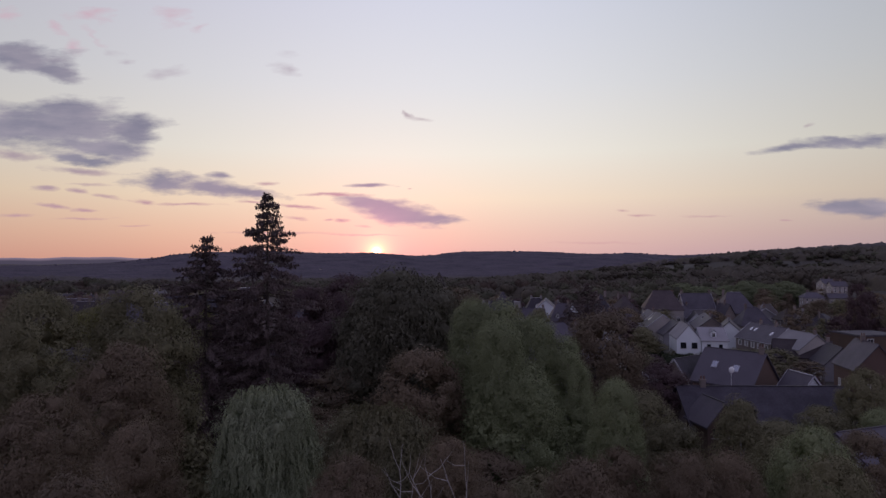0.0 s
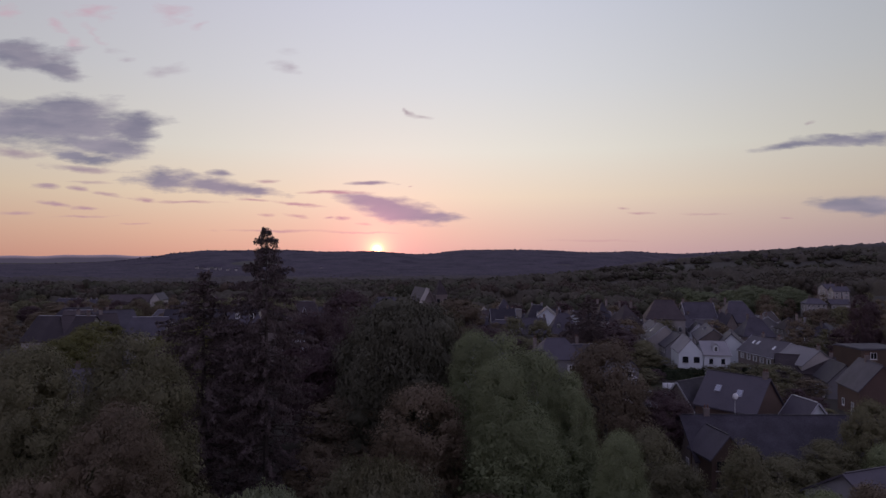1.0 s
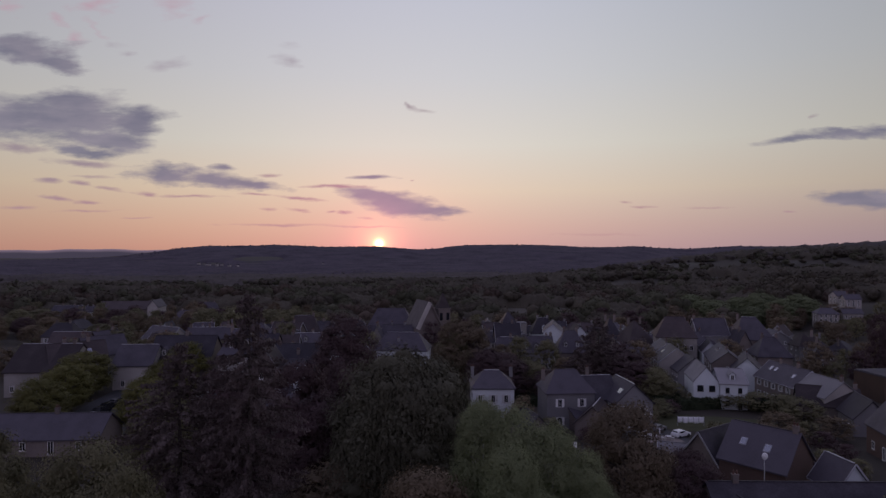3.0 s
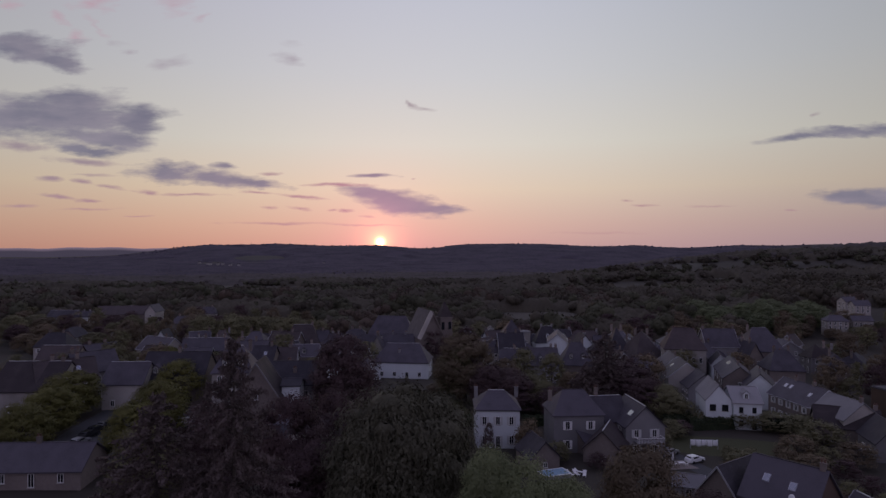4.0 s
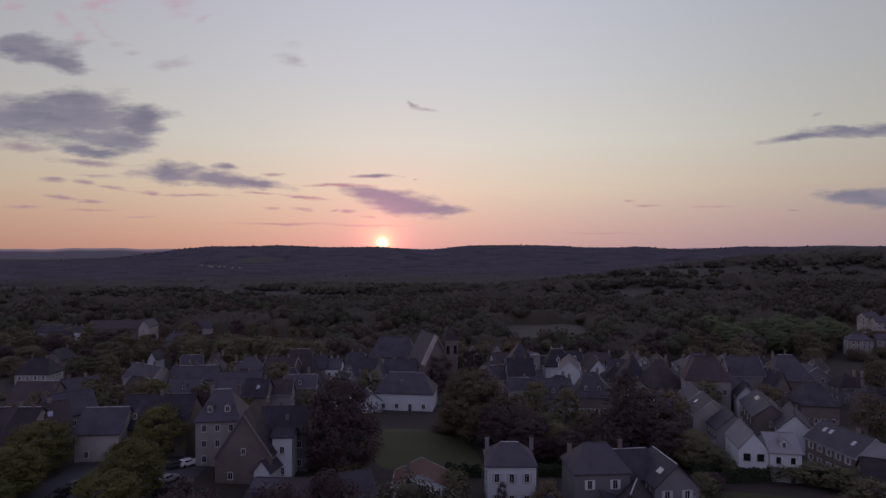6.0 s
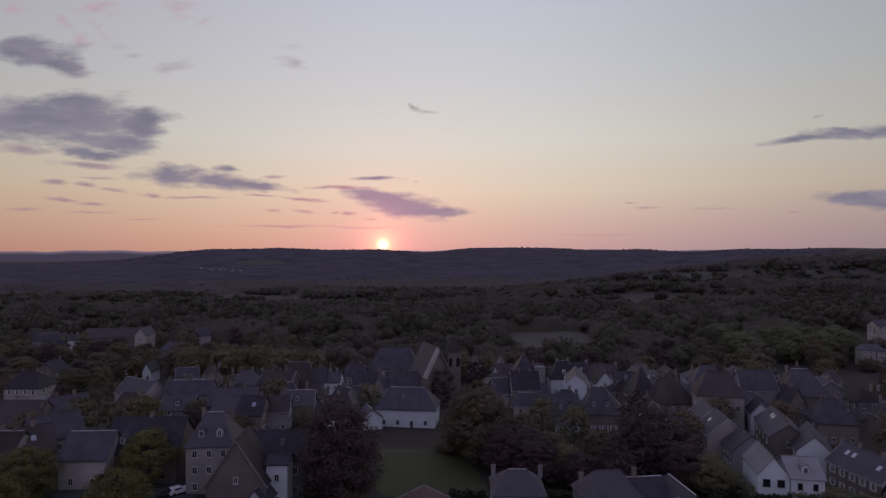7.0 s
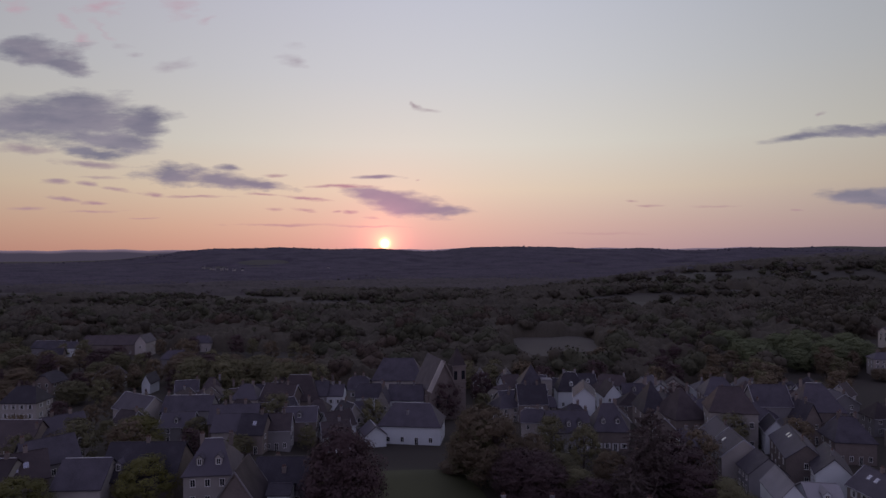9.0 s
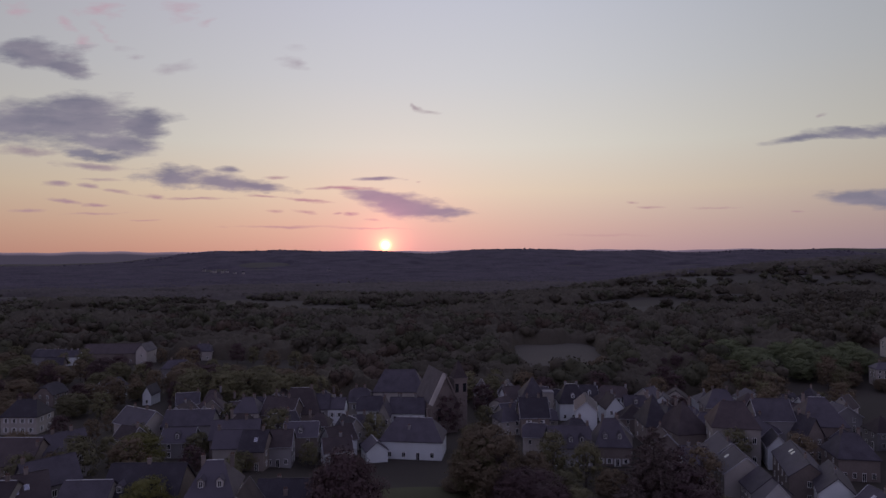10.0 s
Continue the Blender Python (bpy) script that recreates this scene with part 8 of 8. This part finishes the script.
def washing_line(x0, y0, x1, y1):
    z0, z1 = gz(x0, y0), gz(x1, y1)
    top = new("washing_line")
    top.matrix_basis = pose(x0, y0, z0, 0, 0, math.degrees(math.atan2(y1 - y0, x1 - x0)))
    tagged(top, "washing line hung with white sheets over the lawn", "washing line")
    L = math.hypot(x1 - x0, y1 - y0)
    for u in (0, L):
        part("post", box_bm((u, 0, 1.0, 0.09, 0.09, 2.2)), ZINC, top)
    part("line", box_bm((L / 2, 0, 2.0, L, 0.02, 0.02)), ZINC, top)
    n = 5
    for k in range(n):
        a = np.linspace(0, 1, 9)
        P, Q = np.meshgrid(a, np.linspace(0, 1, 5), indexing="ij")
        X = L * (k + 0.04 + 0.92 * P) / n
        Z = 2.0 - Q * (1.25 + 0.15 * (k % 2)) - 0.06 * np.sin(P * np.pi)
        Y = 0.10 * np.sin(P * 9 + k) * Q
        ob = mesh_object("sheet", np.stack([X, Y, Z], -1).reshape(-1, 3), grid_faces(9, 5), LINEN, top, smooth=True)
        m = ob.modifiers.new("thickness", "SOLIDIFY")
        m.thickness = 0.015
    return top


def street_lamp(x, y, height):
    top = new("street_lamp")
    top.matrix_basis = pose(x, y, gz(x, y))
    tagged(top, "slim metal lamp post with round pale head behind the barn", "street lamp")
    v, f = tube([[0, 0, -0.5], [0, 0, 2], [0, 0, height]], [0.09, 0.07, 0.05], 8)
    mesh_object("pole", v, f, SHUTTER, top, smooth=True)
    bm = bmesh.new()
    bmesh.ops.create_uvsphere(bm, u_segments=14, v_segments=8, radius=0.42, matrix=Matrix.Translation((0, -0.1, height + 0.2)) @ Matrix.Diagonal((1, 0.45, 1.15, 1)))
    part("lamp_head", bm, PAINT, top)
    return top


def balcony(x, y, z, rot, w, d):
    top = new("balcony")
    top.matrix_basis = pose(x, y, z, 0, 0, rot)
    tagged(top, "white railed balcony on posts against the grey wing", "balcony")
    part("deck", box_bm((0, 0, 0, w, d, 0.2)), GREY, top)
    part("handrail", box_bm((0, -d / 2 + 0.05, 1.05, w, 0.08, 0.08), (-w / 2 + 0.05, 0, 1.05, 0.08, d, 0.08), (w / 2 - 0.05, 0, 1.05, 0.08, d, 0.08)), PAINT, top)
    me = cached("baluster", lambda: box_bm((0, 0, 0.55, 0.04, 0.04, 1.0)), PAINT)
    n = int(w / 0.3)
    for k in range(n + 1):
        share("baluster", me, top, pose(-w / 2 + 0.05 + k * (w - 0.1) / n, -d / 2 + 0.05, 0))
    for s in (-1, 1):
        part("post", box_bm((s * (w / 2 - 0.1), -d / 2 + 0.1, -1.6, 0.16, 0.16, 3.2)), GREY, top)
    return top


washing_line(50.6, 147.5, 56.2, 147.1)
street_lamp(43.0, 94.6, 8.4)
balcony(40.0, 141.5, 1.2, 6, 5.6, 2.3)



def parasol(x, y, z):
    top = new("parasol")
    top.matrix_basis = pose(x, y, z)
    tagged(top, "closed white parasol standing on the terrace", "parasol")
    v, f = tube([[0, 0, 0], [0, 0, 1], [0, 0, 2.5]], [0.025, 0.025, 0.02], 8)
    mesh_object("pole", v, f, SHUTTER, top, smooth=True)
    v, f = tube([[0, 0, 0.95], [0, 0, 1.1], [0, 0, 1.9], [0, 0, 2.45]], [0.10, 0.17, 0.12, 0.03], 10)
    mesh_object("canopy", v, f, LINEN, top)
    part("base_plate", box_bm((0, 0, 0.04, 0.5, 0.5, 0.08), bevel=0.01), GREY, top)
    return top


def garden_chair(x, y, z, rot):
    top = new("garden_chair")
    top.matrix_basis = pose(x, y, z, 0, 0, rot)
    tagged(top, "white garden chair on the terrace", "chair", group="terrace chairs")
    part("seat", box_bm((0, 0, 0.45, 0.46, 0.46, 0.04), bevel=0.01), PAINT, top)
    part("backrest", box_bm((0, 0.21, 0.70, 0.46, 0.04, 0.46), bevel=0.01), PAINT, top)
    for sx in (-0.2, 0.2):
        for sy in (-0.2, 0.2):
            part("leg", box_bm((sx, sy, 0.22, 0.04, 0.04, 0.44)), PAINT, top)
    return top


def garden_table(x, y, z):
    top = new("garden_table")
    top.matrix_basis = pose(x, y, z)
    tagged(top, "white square garden table on the terrace", "table")
    part("tabletop", box_bm((0, 0, 0.73, 1.3, 0.9, 0.04), bevel=0.01), PAINT, top)
    for sx in (-0.55, 0.55):
        for sy in (-0.36, 0.36):
            part("leg", box_bm((sx, sy, 0.355, 0.06, 0.06, 0.71)), PAINT, top)
    return top


patch("terrace", "pale paved garden terrace behind the grey wing", 42.5, 135.8, 8, 6, 10, STONE, lift=0.12, n=6)
TZ = gz(42.5, 135.8) + 0.16
garden_table(41.0, 136.6, TZ)
for dx, dy, turn in ((-1.1, 0, 90), (1.1, 0, -90), (0.3, 0.9, 0), (-0.2, -0.9, 180)):
    garden_chair(41.0 + dx, 136.6 + dy, TZ, turn)
garden_table(44.2, 135.2, TZ)
for dx, dy, turn in ((-1.0, 0.1, 90), (1.0, 0, -90)):
    garden_chair(44.2 + dx, 135.2 + dy, TZ, turn)
parasol(42.8, 136.0, TZ)
parasol(39.6, 138.2, TZ)


def pool(x, y, rot):
    top = new("pool")
    top.matrix_basis = pose(x, y, gz(x, y), 0, 0, rot)
    tagged(top, "small garden pool under a pale blue cover", "pool")
    part("wall", box_bm((0, 0, 0.35, 5.2, 3.2, 0.9), bevel=0.05), GREY, top)
    part("rim", box_bm((0, 1.55, 0.84, 5.3, 0.22, 0.08), (0, -1.55, 0.84, 5.3, 0.22, 0.08), (2.55, 0, 0.84, 0.22, 2.88, 0.08), (-2.55, 0, 0.84, 0.22, 2.88, 0.08)), PAINT, top)
    part("cover", box_bm((0, 0, 0.84, 4.86, 2.86, 0.06), bevel=0.02), POOL_BLUE, top)
    return top


def sun_lounger(x, y, rot):
    top = new("sun_lounger")
    top.matrix_basis = pose(x, y, gz(x, y), 0, 0, rot)
    tagged(top, "white plastic sun lounger beside the covered pool", "lounger", group="loungers by the pool")
    part("seat", box_bm((0, -0.3, 0.36, 0.64, 1.25, 0.06), bevel=0.015), PAINT, top)
    bm = box_bm((0, 0.36, 0.0, 0.64, 0.72, 0.06), bevel=0.015)
    bm.transform(pose(0, 0.34, 0.38, 38))
    part("backrest", bm, PAINT, top)
    for sx in (-0.26, 0.26):
        for sy in (-0.8, 0.25):
            part("leg", box_bm((sx, sy, 0.17, 0.05, 0.05, 0.34)), PAINT, top)
    return top


POOL_BLUE = material("pale_blue_cover", (0.20, 0.32, 0.42), (0.15, 0.25, 0.34), rough=0.5, bump=0.1)
pool(18.6, 127.6, 20)
for lx, ly, turn in ((21.6, 128.6, 30), (22.8, 129.0, 20), (24.2, 128.4, -15), (23.6, 130.2, 60)):
    sun_lounger(lx, ly, turn)
